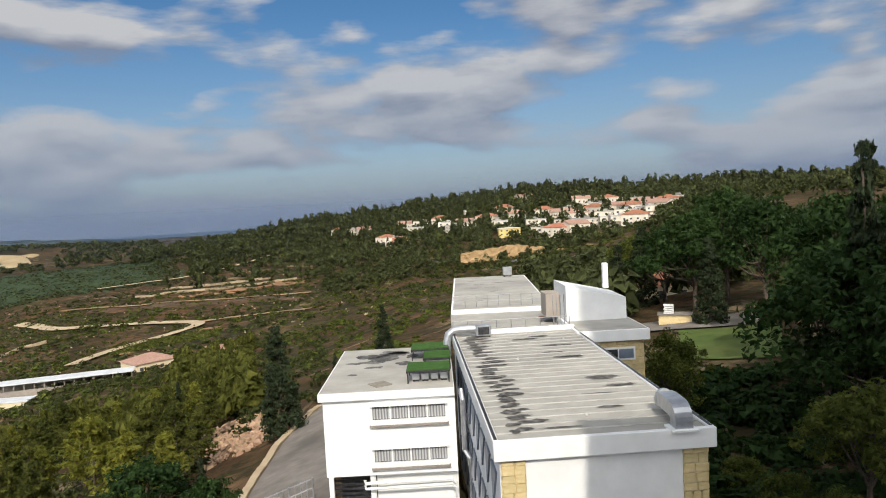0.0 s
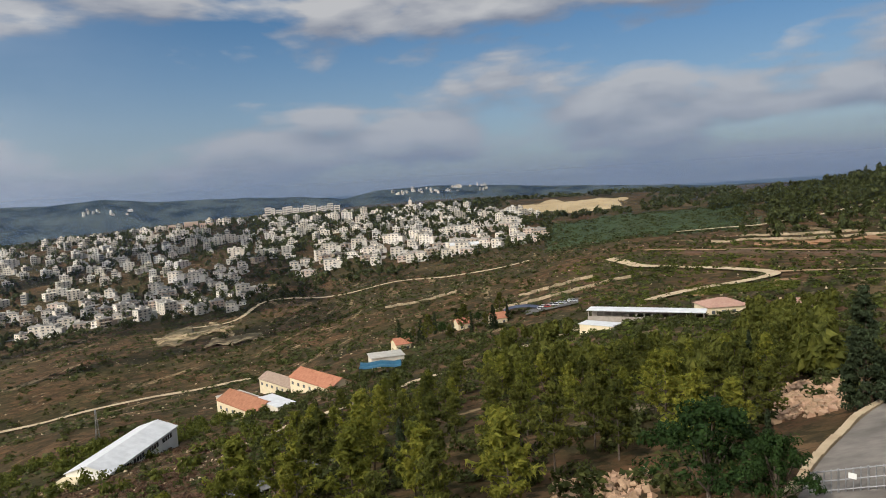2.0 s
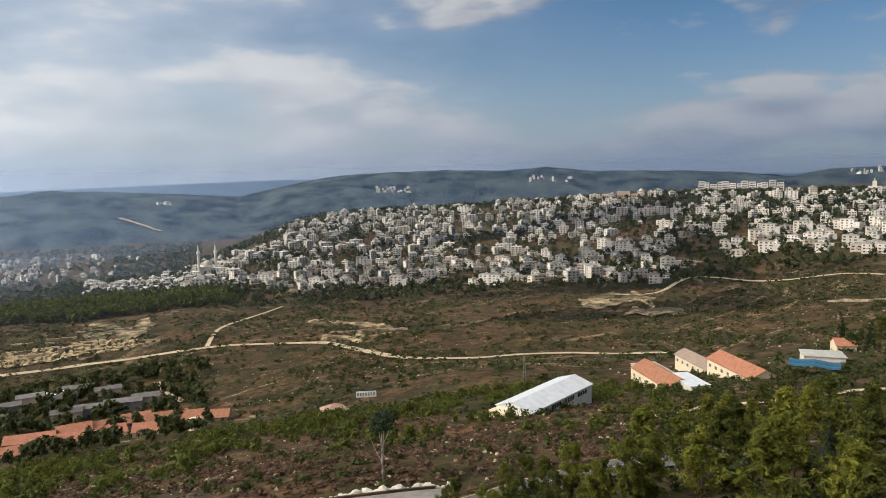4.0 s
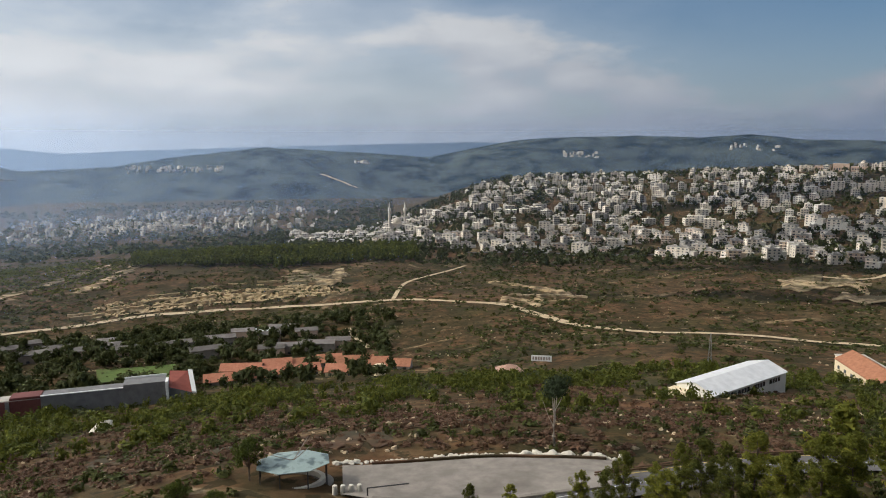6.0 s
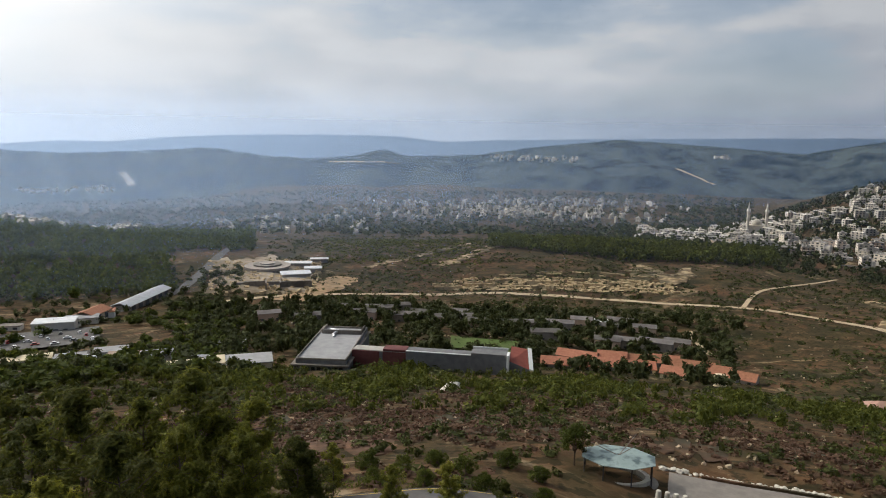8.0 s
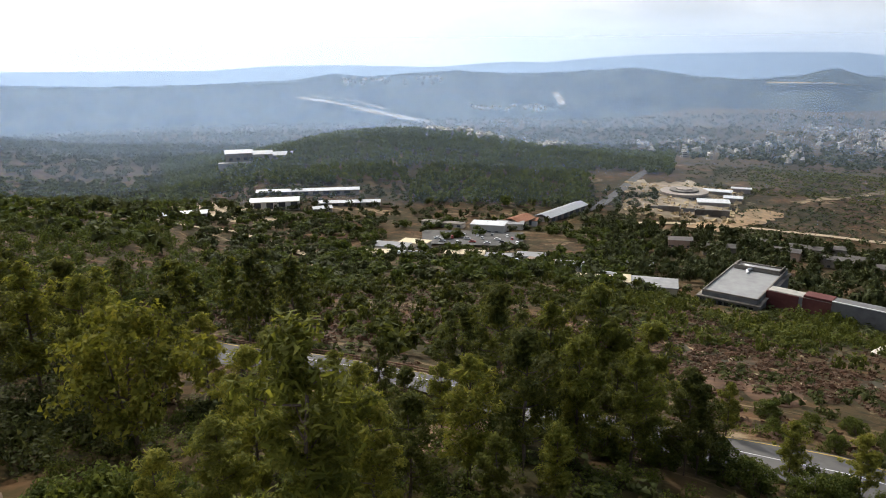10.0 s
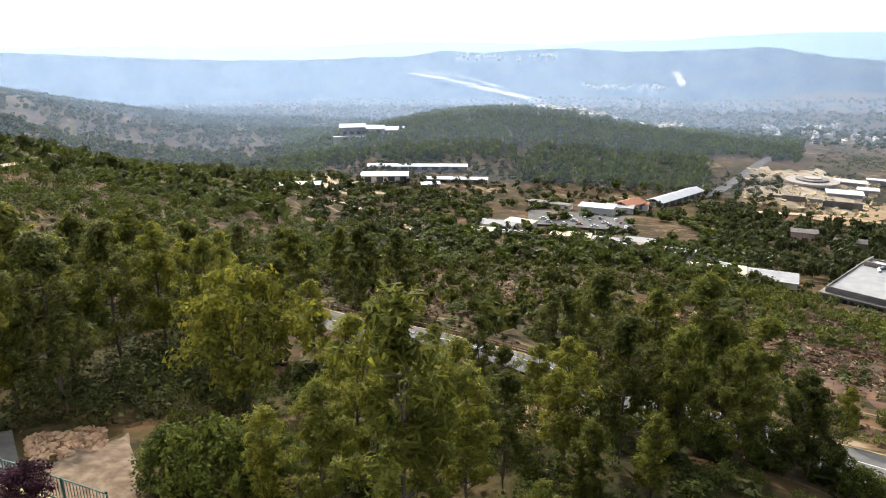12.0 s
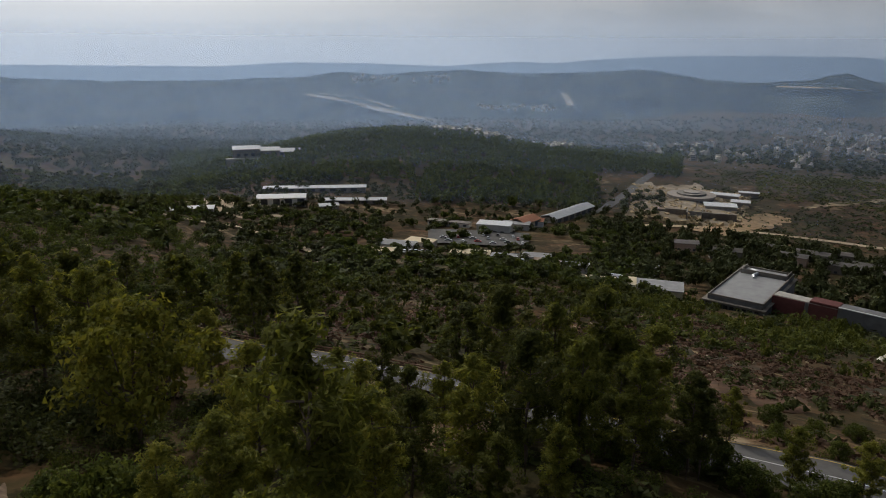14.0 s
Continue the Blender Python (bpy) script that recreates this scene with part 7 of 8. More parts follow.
    for x in (-11, 11):
        part("post", tube(B(), [(x, 0, -2), (x, 0, 1.6)], 0.15, 6), M["dark_metal"], dc)
    patch("farm_yard", 34.2, 38.5, 372, 392, M["asphalt"], "grey asphalt yard beside the canopy", category="yard", lift=0.9)
    # villas on the wooded ridge
    v1 = tiled_house("ridge_villa", "white villa with a red tiled roof on the wooded ridge", "villa", 18, 14, 7.2, 3.0, "villa_white", "red_tile", 30, "villas on the ridge", hip=True)
    v2 = tiled_house("ridge_villa", "white villa with a pink tiled gable roof", "villa", 17, 13, 7.2, 2.8, "villa_white", "pink_tile", 31, "villas on the ridge")
    v3 = flat_house(17, 13, 2, 61)
    tagged(v3, "white flat-roofed villa on the wooded ridge", "villa", "villas on the ridge")
    for i, (az, r) in enumerate([(4.6, 668), (4.0, 652), (3.0, 735), (1.6, 720), (0.2, 700), (358.9, 628), (358.2, 640), (357.6, 720), (356.4, 650), (355.6, 610), (353.4, 760), (351.4, 530), (350.8, 520), (350.0, 560), (349.2, 590), (348.6, 545), (347.8, 610),
                                 (347.0, 570), (346.2, 600), (345.4, 560), (344.7, 500), (345.8, 520), (344.0, 620), (343.2, 600), (342.3, 610), (346.6, 530), (349.4, 520), (341.6, 640), (351.8, 640), (348.2, 650), (350.4, 610), (347.4, 640), (345.0, 590), (343.6, 560), (342.8, 575), (349.8, 640), (346.9, 680), (344.9, 665), (348.9, 690), (2.4, 690), (355.0, 690), (352.6, 585), (6.4, 780), (7.3, 800), (8.3, 815), (359.6, 660), (354.2, 640)]):
        place((v1, v3, v2, v3)[i % 4], az, r, rnd.uniform(-35, 35))
    y = tiled_house("yellow_villa", "ochre yellow villa with a pale tiled roof", "villa", 17, 13, 6.0, 0.8, "ochre", "house_white", 33, hip=True)
    place(y, 354.7, 560, 5)
    o = tiled_house("orange_villa", "orange-red villa under the trees", "villa", 12, 10, 6.5, 1.0, "orange", "pink_tile", 34, hip=True)
    place(o, 3.6, 640, -10)
    rr = tiled_house("garden_house", "low garden house with a wide red tiled roof", "house", 19, 12, 3.2, 3.4, "cream", "red_tile", 35, hip=True)
    place(rr, -15.8, 168, 12)
    gw = thing("garden_store", spot(-18.0, 121), "stone-fronted garden store with stacked white chairs", "store", turn=-18)
    part("wall", boxm(-2.6, -1.5, -1, 2.6, 1.5, 1.6), M["stone_wall"], gw)
    part("top", boxm(-2.8, -1.7, 1.602, 2.8, 1.7, 1.75), M["concrete"], gw)
    for i in range(5):
        part("stacked_chair", boxm(-1.8 + (i % 2) * 0.1, -0.6, 1.752 + i * 0.32, -0.2, 0.6, 1.95 + i * 0.32, 0.03), M["frame_white"], gw)
    cl = thing("rock_face", spot(354, 430), "ochre rock face of a road cutting on the hillside", "rock face", turn=354)
    bm = B()
    rr2 = random.Random(6)
    g = [[bm.verts.new((-36 + 72 * i / 40, 3 + 4 * (j / 6) + rr2.uniform(-0.7, 0.7), -1 + (10 - 5 * abs(i / 20 - 0.9)) * j / 6 + rr2.uniform(-0.5, 0.5))) for j in range(7)] for i in range(41)]
    for i in range(40):
        for j in range(6):
            bm.faces.new((g[i][j], g[i + 1][j], g[i + 1][j + 1], g[i][j + 1]))
    part("face", bm, M["ochre_rock"], cl)


M["brown_roof"] = material("dull_brown_roof", [(0.3, (0.24, 0.17, 0.13)), (0.7, (0.33, 0.25, 0.19))], 0.8, 0.9)
M["navy"] = material("navy_sheet", [(0.4, (0.04, 0.05, 0.09)), (0.6, (0.06, 0.075, 0.12))], 0.5, 0.6)
M["ochre"] = material("ochre_plaster", [(0.4, (0.60, 0.46, 0.16)), (0.6, (0.66, 0.52, 0.20))], 0.5, 0.9)
M["orange"] = material("orange_plaster", [(0.4, (0.45, 0.16, 0.08)), (0.6, (0.52, 0.20, 0.11))], 0.5, 0.9)
M["ochre_rock"] = material("ochre_rock", [(0.3, (0.20, 0.125, 0.06)), (0.7, (0.42, 0.29, 0.15))], 0.25, 0.95, bump=0.6, bump_scale=0.5)
settlements()


# ---- large single buildings ----


def white_shed():
    s = thing("white_shed", (0, 0, 0), "long white industrial shed with a row of dark windows", "shed")
    p, q = spot(73.3, 192), spot(68.3, 220)
    mid = (p + q) / 2
    d = (q - p)
    L, W = d.length / 2, 5.9
    s.matrix_basis = pose(mid.x, mid.y, mid.z + 0.9, 0, 0, math.degrees(math.atan2(d.y, d.x)))
    bm = boxm(-L, -W, -6, L, W, 3.6)
    for x0 in (-L, L - 0.2):
        a = [bm.verts.new((x, y, z)) for x in (x0, x0 + 0.2) for y, z in ((-W, 3.602), (W, 3.602), (0, 5.3))]
        bm.faces.new((a[0], a[1], a[2]))
        bm.faces.new((a[3], a[5], a[4]))
    part("wall", bm, M["shed_wall"], s)
    part("roof", gable(B(), -L, -W, L, W, 3.75, 1.9, 0.35, 0.15), M["shed_white"], s)
    for side in (-1, 1):
        for i in range(4):
            x = -L + 3.0 + i * (2 * L - 4) / 4
            w = part("window", boxm(x, side * W - 0.06, 1.6, x + (2 * L - 4) / 4 - 2.2, side * W + 0.06, 2.9), M["glass_dark"], s)
            for k in range(1, 4):
                u = x + k * ((2 * L - 4) / 4 - 2.2) / 4
                part("bar", boxm(u - 0.06, side * W - 0.1, 1.6, u + 0.06, side * W + 0.1, 2.9), M["frame_white"], w)
    part("porch", boxm(-L - 3.0, 1.0, -6, -L - 0.005, 6.5, 2.8, 0.05), M["cream"], s)
    g = thing("signboard", spot(85.6, 300), "white signboard with rows of dark marks", "sign", turn=85.6)
    part("board", boxm(-4.4, -0.1, 1.0, 4.4, 0.1, 3.6, 0.03), M["frame_white"], g)
    for i in range(7):
        part("mark", boxm(-3.9 + i * 1.15, -0.13, 1.6, -3.1 + i * 1.15, -0.102, 3.0), M["grey_house"], g)
    for x in (-4, 4):
        part("post", tube(B(), [(x, 0.15, -2), (x, 0.15, 1.1)], 0.1, 6), M["dark_metal"], g)
    y = thing("pylon", spot(72.4, 262), "slim grey lattice pylon on the slope", "pylon")
    for sx, sy in ((-1, -1), (1, -1), (1, 1), (-1, 1)):
        part("leg", tube(B(), [(sx * 0.7, sy * 0.7, -1), (sx * 0.12, sy * 0.12, 13)], 0.06, 5), M["rail"], y)
    for k in range(6):
        z = 1 + k * 2
        w = 0.7 - 0.58 * (z + 1) / 14
        part("brace", tube(B(), [(-w, -w, z), (w, -w, z + 1.8), (w, w, z), (-w, w, z + 1.8), (-w, -w, z)], 0.035, 4), M["rail"], y)


M["shed_wall"] = material("shed_plaster", [(0.3, (0.60, 0.58, 0.50)), (0.7, (0.70, 0.68, 0.60))], 0.4, 0.9)
white_shed()


def museum():
    """The long low complex: flat-roofed block, red and grey walls, and a red wedge at the end."""
    m = thing("gallery_building", (0, 0, 0), "long grey and dark red gallery building with a flat-roofed block", "building")
    p, q = heading(129.3, 262), heading(115.2, 251)
    d = (q - p)
    L = d.length
    z = height(*((p + q) / 2).xy) - 0.5
    m.matrix_basis = pose(p.x, p.y, z, 0, 0, math.degrees(math.atan2(d.y, d.x)))
    # x runs along the wall; the eye is on the side of -y or +y
    n = (m.matrix_basis.inverted() @ Vector((0, 0, z)))
    s = -1 if n.y < 0 else 1   # towards the eye

    def bx(name, x0, y0, z0, x1, y1, z1, mat, label=""):
        return part(name, boxm(x0, min(y0 * s, y1 * s), z0, x1, max(y0 * s, y1 * s), z1, 0.04), M[mat], m, label)

    bx("red_wall", 0, -6, -6, L * 0.33, 0, 6.4, "museum_red", "dark red clad wall")
    bx("red_roof", 0.3, -5.7, 6.402, L * 0.33 - 0.3, -0.4, 6.7, "roof_grey")
    bx("pier", L * 0.17, 0.0, -6, L * 0.17 + 1.2, 0.25, 6.5, "museum_grey")
    bx("upper_red", L * 0.19, -5.8, 6.71, L * 0.33, -0.2, 7.5, "museum_red")
    bx("grey_wall", L * 0.33 + 0.01, -6, -6, L * 0.72, -0.1, 7.2, "museum_grey", "long grey clad wall")
    bx("coping", L * 0.33 + 0.01, -0.5, 7.202, L * 0.72, 0.1, 7.5, "frame_white")
    bx("grey_tower", L * 0.72 + 0.01, -7, -6, L * 0.93, 0.2, 8.3, "museum_grey")
    bx("tower_edge", L * 0.72 - 0.1, -7.2, 8.302, L * 0.93, -6.9, 8.8, "frame_white")
    bx("white_fin", L * 0.93 + 0.01, -3, -6, L * 0.945, 1.6, 8.6, "frame_white", "white end wall")
    bm = B()
    pts = [(L * 0.946, 0.6, 6.2), (L * 1.06, 0.6, 3.5), (L * 1.04, -9.5, 8.2), (L * 0.946, -9.5, 8.9)]
    hi = [bm.verts.new((x, y * s, zz)) for x, y, zz in pts]
    lo = [bm.verts.new((x, y * s, -6)) for x, y, zz in pts]
    for i in range(4):
        f = bm.faces.new((lo[i], lo[(i + 1) % 4], hi[(i + 1) % 4], hi[i]))
        f.material_index = 1
    bm.faces.new(hi)
    bmesh.ops.recalc_face_normals(bm, faces=bm.faces)
    part("red_wedge", bm, [M["wedge_red"], M["museum_grey"]], m, "sloping dark red wedge roof")
    bm = B()
    pts = [(L * 1.062, 0.7, 3.9), (L * 1.085, 0.7, 3.5), (L * 1.065, -9.5, 8.4), (L * 1.042, -9.5, 8.8)]
    hi = [bm.verts.new((x, y * s, zz)) for x, y, zz in pts]
    lo = [bm.verts.new((x, y * s, zz - 0.6)) for x, y, zz in pts]
    for i in range(4):
        bm.faces.new((lo[i], lo[(i + 1) % 4], hi[(i + 1) % 4], hi[i]))
    bm.faces.new(hi)
    bm.faces.new(lo[::-1])
    bmesh.ops.recalc_face_normals(bm, faces=bm.faces)
    part("wedge_rim", bm, M["frame_white"], m)
    # flat-roofed block
    f = thing("gallery_block", (0, 0, 0), "flat-roofed grey gallery block with parapets and roof ducts", "building")
    a, b = heading(134.4, 256), heading(129.6, 250.5)
    e = b - a
    f.matrix_basis = pose(a.x, a.y, -68.7, 0, 0, math.degrees(math.atan2(e.y, e.x)))
    W, D = e.length, 46.0

    def fb(name, x0, y0, z0, x1, y1, z1, mat, label=""):
        return part(name, boxm(x0, min(y0 * s, y1 * s), z0, x1, max(y0 * s, y1 * s), z1, 0.04), M[mat], f, label)

    fb("wall", 0.6, -D + 0.6, -6, W - 0.6, -0.6, 3.6, "museum_grey")
    fb("ledge", 0, -D, 3.602, W, 0, 4.0, "concrete")
    fb("upper_block", 1.6, -D + 1, 4.002, W - 1.2, -1.5, 5.4, "museum_grey")
    fb("roof", 2.1, -D + 1.5, 5.402, W - 1.7, -2.0, 5.45, "roof_pale")
    for x0, y0, x1, y1 in ((1.6, -2.0, W - 1.2, -1.5), (1.6, -D + 1, 2.1, -2.01), (W - 1.7, -D + 1, W - 1.2, -2.01), (2.11, -D + 1, W - 1.71, -D + 1.5)):
        fb("parapet", x0, y0, 5.403, x1, y1, 6.1, "concrete")
    fb("plant_wall", 3.0, -D + 10.0, 5.452, W - 2.0, -D + 10.5, 7.2, "concrete")
    fb("plant_wall", 3.0, -D + 2.0, 5.452, 3.5, -D + 9.99, 7.2, "concrete")
    fb("plant_wall", W - 2.5, -D + 2.0, 5.452, W - 2.0, -D + 9.99, 7.2, "concrete")
    part("roof_duct", tube(B(), [(6, s * (-D + 6), 6.0), (8, s * (-D + 8), 6.4), (10, s * (-D + 9), 6.4), (8.5, s * (-D + 13), 6.1), (9.5, s * (-D + 15), 5.7)], 0.6, 10), M["steel"], f)
    for i in range(9):
        fb("window", 1.4 + i * (W - 3) / 9, -0.62, 0.4, 1.4 + (i + 0.65) * (W - 3) / 9, -0.5, 3.0, "glass_dark")
    k = thing("low_annexe", spot(138.2, 262), "low pale roofs beside the gallery block", "building", turn=138)
    part("roof", boxm(-11, -6, 3.2, 11, 6, 3.6, 0.05), M["roof_pale"], k)
    part("wall", boxm(-10.6, -5.6, -6, 10.6, 5.6, 3.198), M["cream"], k)
    k = thing("round_pavilion", spot(141.5, 262), "small pale building with a curved roof rim", "pavilion", turn=141)
    part("wall", boxm(-9, -5, -6, 9, 5, 3.0, 0.05), M["cream"], k)
    part("rim", tube(B(), [(5 * math.cos(u), 4 * math.sin(u), 3.6) for u in np.linspace(0, 6.28, 20)], 0.35, 6), M["frame_white"], k)
    part("drum", tube(B(), [(0, 0, 3.0), (0, 0, 3.5)], 4.5, 20), M["roof_pale"], k)
    o = thing("white_boulder", spot(121.0, 196), "large pale rock among the bushes", "rock")
    bm = B()
    bmesh.ops.create_icosphere(bm, subdivisions=3, radius=1.0, matrix=Matrix.Diagonal((5.0, 2.2, 1.7, 1)))
    for v in bm.verts:
        v.co *= 1 + 0.22 * noise.noise(v.co * 0.6)
    part("rock", bm, M["pale_rock"], o)


M["wedge_red"] = material("brick_red_sheet", [(0.3, (0.22, 0.06, 0.045)), (0.7, (0.30, 0.09, 0.065))], 0.4, 0.8)
M["pale_rock"] = material("pale_rock", [(0.3, (0.46, 0.43, 0.36)), (0.7, (0.62, 0.58, 0.50))], 0.6, 0.9, bump=0.5)
museum()


def valley_buildings():
    def shed(name, label, az, r, length, width, h, turn, roof, wall, rise=1.2):
        t = thing(name, spot(az, r), label, "shed", turn=az + turn)
        part("wall", boxm(-length / 2, -width / 2, -5, length / 2, width / 2, h), M[wall], t)
        part("roof", gable(B(), -length / 2, -width / 2, length / 2, width / 2, h, rise, 0.6, 0.2), M[roof], t)
        for i in range(int(length // 9)):
            x = -length / 2 + 3 + i * 9
            part("bay", boxm(x, -width / 2 - 0.08, 0.6, x + 5, -width / 2 + 0.02, h - 0.8), M["house_window"], t)
        return t

    shed("long_white_shed", "very long low white-roofed shed in the valley", 166.2, 618, 88, 12, 4.0, -4, "shed_white", "grey_house")
    shed("white_warehouse", "white-roofed warehouse with blank pale walls", 168.9, 542, 36, 16, 7.0, -5, "shed_white", "house_white")
    shed("low_white_shed", "low white-roofed shed among trees", 163.0, 560, 50, 9, 3.4, -4, "shed_white", "grey_house")
    shed("small_white_shed", "small bright white-roofed shed", 165.2, 528, 14, 8, 3.0, 10, "shed_white", "grey_house")
    shed("striped_shed", "long shed with pale corrugated roof and red-tiled end", 145.4, 533, 58, 13, 5.0, 60.5, "shed_grey", "grey_house", 2.2)
    shed("tiled_shed", "red-tiled hall beside the striped shed", 148.9, 482, 20, 14, 5.0, 57.5, "red_tile", "cream", 2.4)
    shed("left_shed", "pale shed roof at the edge of the valley", 176.0, 470, 30, 10, 4, -8, "shed_grey", "grey_house")
    p = thing("hill_plant", spot(169.8, 835), "pale industrial building with stepped white roofs on the hill", "factory", turn=169.8)
    for i, (x0, x1, h) in enumerate(((-38, -8, 12), (-7.9, 14, 10), (14.1, 38, 8))):
        part("hall", boxm(x0, -9, -8, x1, 9, h), M["grey_house"], p)
        part("roof", gable(B(), x0, -9, x1, 9, h, 3, 0.5), M["shed_white"], p)
    part("apron", boxm(-46, -16, -8, 46, -9.01, 2.2), M["house_white"], p)
    for i in range(9):
        part("window", boxm(-34 + i * 8, -9.2, 4, -30 + i * 8, -9.0, 7), M["house_window"], p)
    # the round hall on the building site
    r = thing("round_hall", spot(136.0, 640), "round pale hall under construction with terraced rings", "building", turn=136)
    r.scale = (0.68, 0.68, 0.95)
    for k, (rad, z0, z1, mat) in enumerate(((27, -6, 3.2, "grey_house"), (30, 3.2, 5.0, "grey_house"), (18, 5.0, 6.4, "concrete"), (10, 6.4, 7.4, "grey_house"))):
        part("ring", tube(B(), [(0, 0, z0), (0, 0, z1)], rad, 36), M[mat], r)
    for i in range(18):
        u = math.pi + math.pi * i / 17
        part("window", boxm(-1.2, -0.1, 0, 1.2, 0.1, 2.2), M["house_window"], r).matrix_basis = Matrix.Translation((27.05 * math.cos(u), 27.05 * math.sin(u), 0)) @ Matrix.Rotation(u + math.pi / 2, 4, "Z")
    for i, (az, rr, w, d, turn) in enumerate(((133.8, 612, 26, 16, 5), (133.6, 668, 26, 12, -8), (132.4, 640, 16, 12, 0), (131.9, 690, 18, 8, 0))):
        t = thing("site_hall", spot(az, rr), "flat white-roofed hall on the building site", "building", "site halls", turn=az + turn)
        part("wall", boxm(-w / 2 + 1, -d / 2 + 1, -4, w / 2 - 1, d / 2 - 1, 4.0), M["grey_house"], t)
        part("roof", boxm(-w / 2, -d / 2, 4.002, w / 2, d / 2, 4.6, 0.06), M["shed_white"], t)
    t = thing("ramp_wall", spot(135.6, 560), "pale concrete ramp walls on the building site", "wall", turn=135.6)
    for x0, x1, y0, y1, h in ((-22, -6, -2, 0, 6), (6, 30, -2, 0, 5), (-6, -5, -14, 0, 7), (5, 6, -14, 0, 7), (-30, 24, 6, 7, 3.5)):
        part("wall", boxm(x0, y0, -5, x1, y1, h, 0.05), M["concrete"], t)
    # service buildings by the car park
    rnd = random.Random(12)
    for i, (az, rr, w, d, h, mat) in enumerate(((151.4, 452, 22, 12, 6, "shed_white"), (149.6, 470, 18, 10, 4, "roof_pale"), (148.2, 488, 14, 10, 4, "red_tile"), (159.6, 372, 20, 10, 3.4, "roof_pale"), (157.6, 385, 16, 9, 3.4, "cream"), (161.0, 350, 14, 7, 3.2, "cream"),
                                                (146.4, 306, 20, 9, 3, "brown_roof"), (144.6, 300, 12, 8, 3, "roof_pale"), (147.8, 345, 14, 8, 3, "roof_pale"), (153.4, 350, 20, 8, 3, "cream"), (150.6, 335, 12, 8, 3, "roof_pale"), (142.6, 250, 12, 6, 3, "cream"), (155.2, 470, 30, 6, 3, "concrete"), (139.4, 330, 16, 8, 3, "roof_pale"))):
        t = thing("service_building", spot(az, rr), "low flat-roofed service building in the valley", "building", "service buildings", turn=az + rnd.uniform(-25, 5))
        part("wall", boxm(-w / 2, -d / 2, -4, w / 2, d / 2, h), M["house_white"], t)
        part("roof", boxm(-w / 2 - 0.4, -d / 2 - 0.4, h + 0.002, w / 2 + 0.4, d / 2 + 0.4, h + 0.4), M[mat], t)
        for k in range(int(w // 5)):
            part("window", boxm(-w / 2 + 1 + k * 5, -d / 2 - 0.06, 1, -w / 2 + 3.4 + k * 5, -d / 2 + 0.02, 2.4), M["house_window"], t)


M["shed_grey"] = material("pale_corrugated_sheet", [(0.3, (0.34, 0.355, 0.37)), (0.7, (0.46, 0.47, 0.485))], 0.4, 0.5)
valley_buildings()


def parked_cars():
    paints = [material(f"car_paint_{n}", [(0.4, c), (0.6, c)], 1.0, 0.3, spec=0.6) for n, c in (("white", (0.7, 0.7, 0.7)), ("silver", (0.4, 0.41, 0.43)), ("dark", (0.05, 0.055, 0.06)), ("red", (0.35, 0.04, 0.03)))]
    firsts = []
    for n, pt in zip(("white", "silver", "dark", "red"), paints):
        c = thing("parked_car", (0, 0, 0), f"{n} car parked on the asphalt", "car", "parked cars")
        bm = boxm(-2.1, -0.85, 0.35, 2.1, 0.85, 0.85, 0.12)
        part("body", bm, pt, c)
        bm = boxm(-1.3, -0.75, 0.852, 1.0, 0.75, 1.42, 0.18)
        part("cabin", bm, M["glass_dark"], c)
        part("roof", boxm(-1.0, -0.68, 1.422, 0.7, 0.68, 1.46), pt, c)
        for x in (-1.35, 1.35):
            for y in (-0.8, 0.8):
                part("wheel", tube(B(), [(x, y - 0.1, 0.32), (x, y + 0.1, 0.32)], 0.32, 12), M["dark_metal"], c)
        firsts.append(c)
    rnd = random.Random(21)
    used = set()
    spots = [(149 + i * 0.42, 398 + 3 * (i % 2) + 14 * (i % 3)) for i in range(17)] + [(147 + i * 0.5, 330 + 9 * (i % 4)) for i in range(8)] + [(34.6 + 0.35 * i, 381 + (i % 2) * 4) for i in range(9)] + [(157 + 0.5 * i, 356) for i in range(5)] + [(350.2 - 0.35 * i, 372 - 2 * i) for i in range(6)]
    for az, r in spots:
        i = rnd.choice((0, 0, 1, 1, 2, 3))
        m = pose(*spot(az, r, 1.12 if az < 300 and az > 100 else 0.9), 0, 0, az + rnd.choice((0, 90)) + rnd.uniform(-8, 8))
        if i in used:
            copy_thing(firsts[i], m)
        else:
            used.add(i)
            firsts[i].matrix_basis = m


parked_cars()


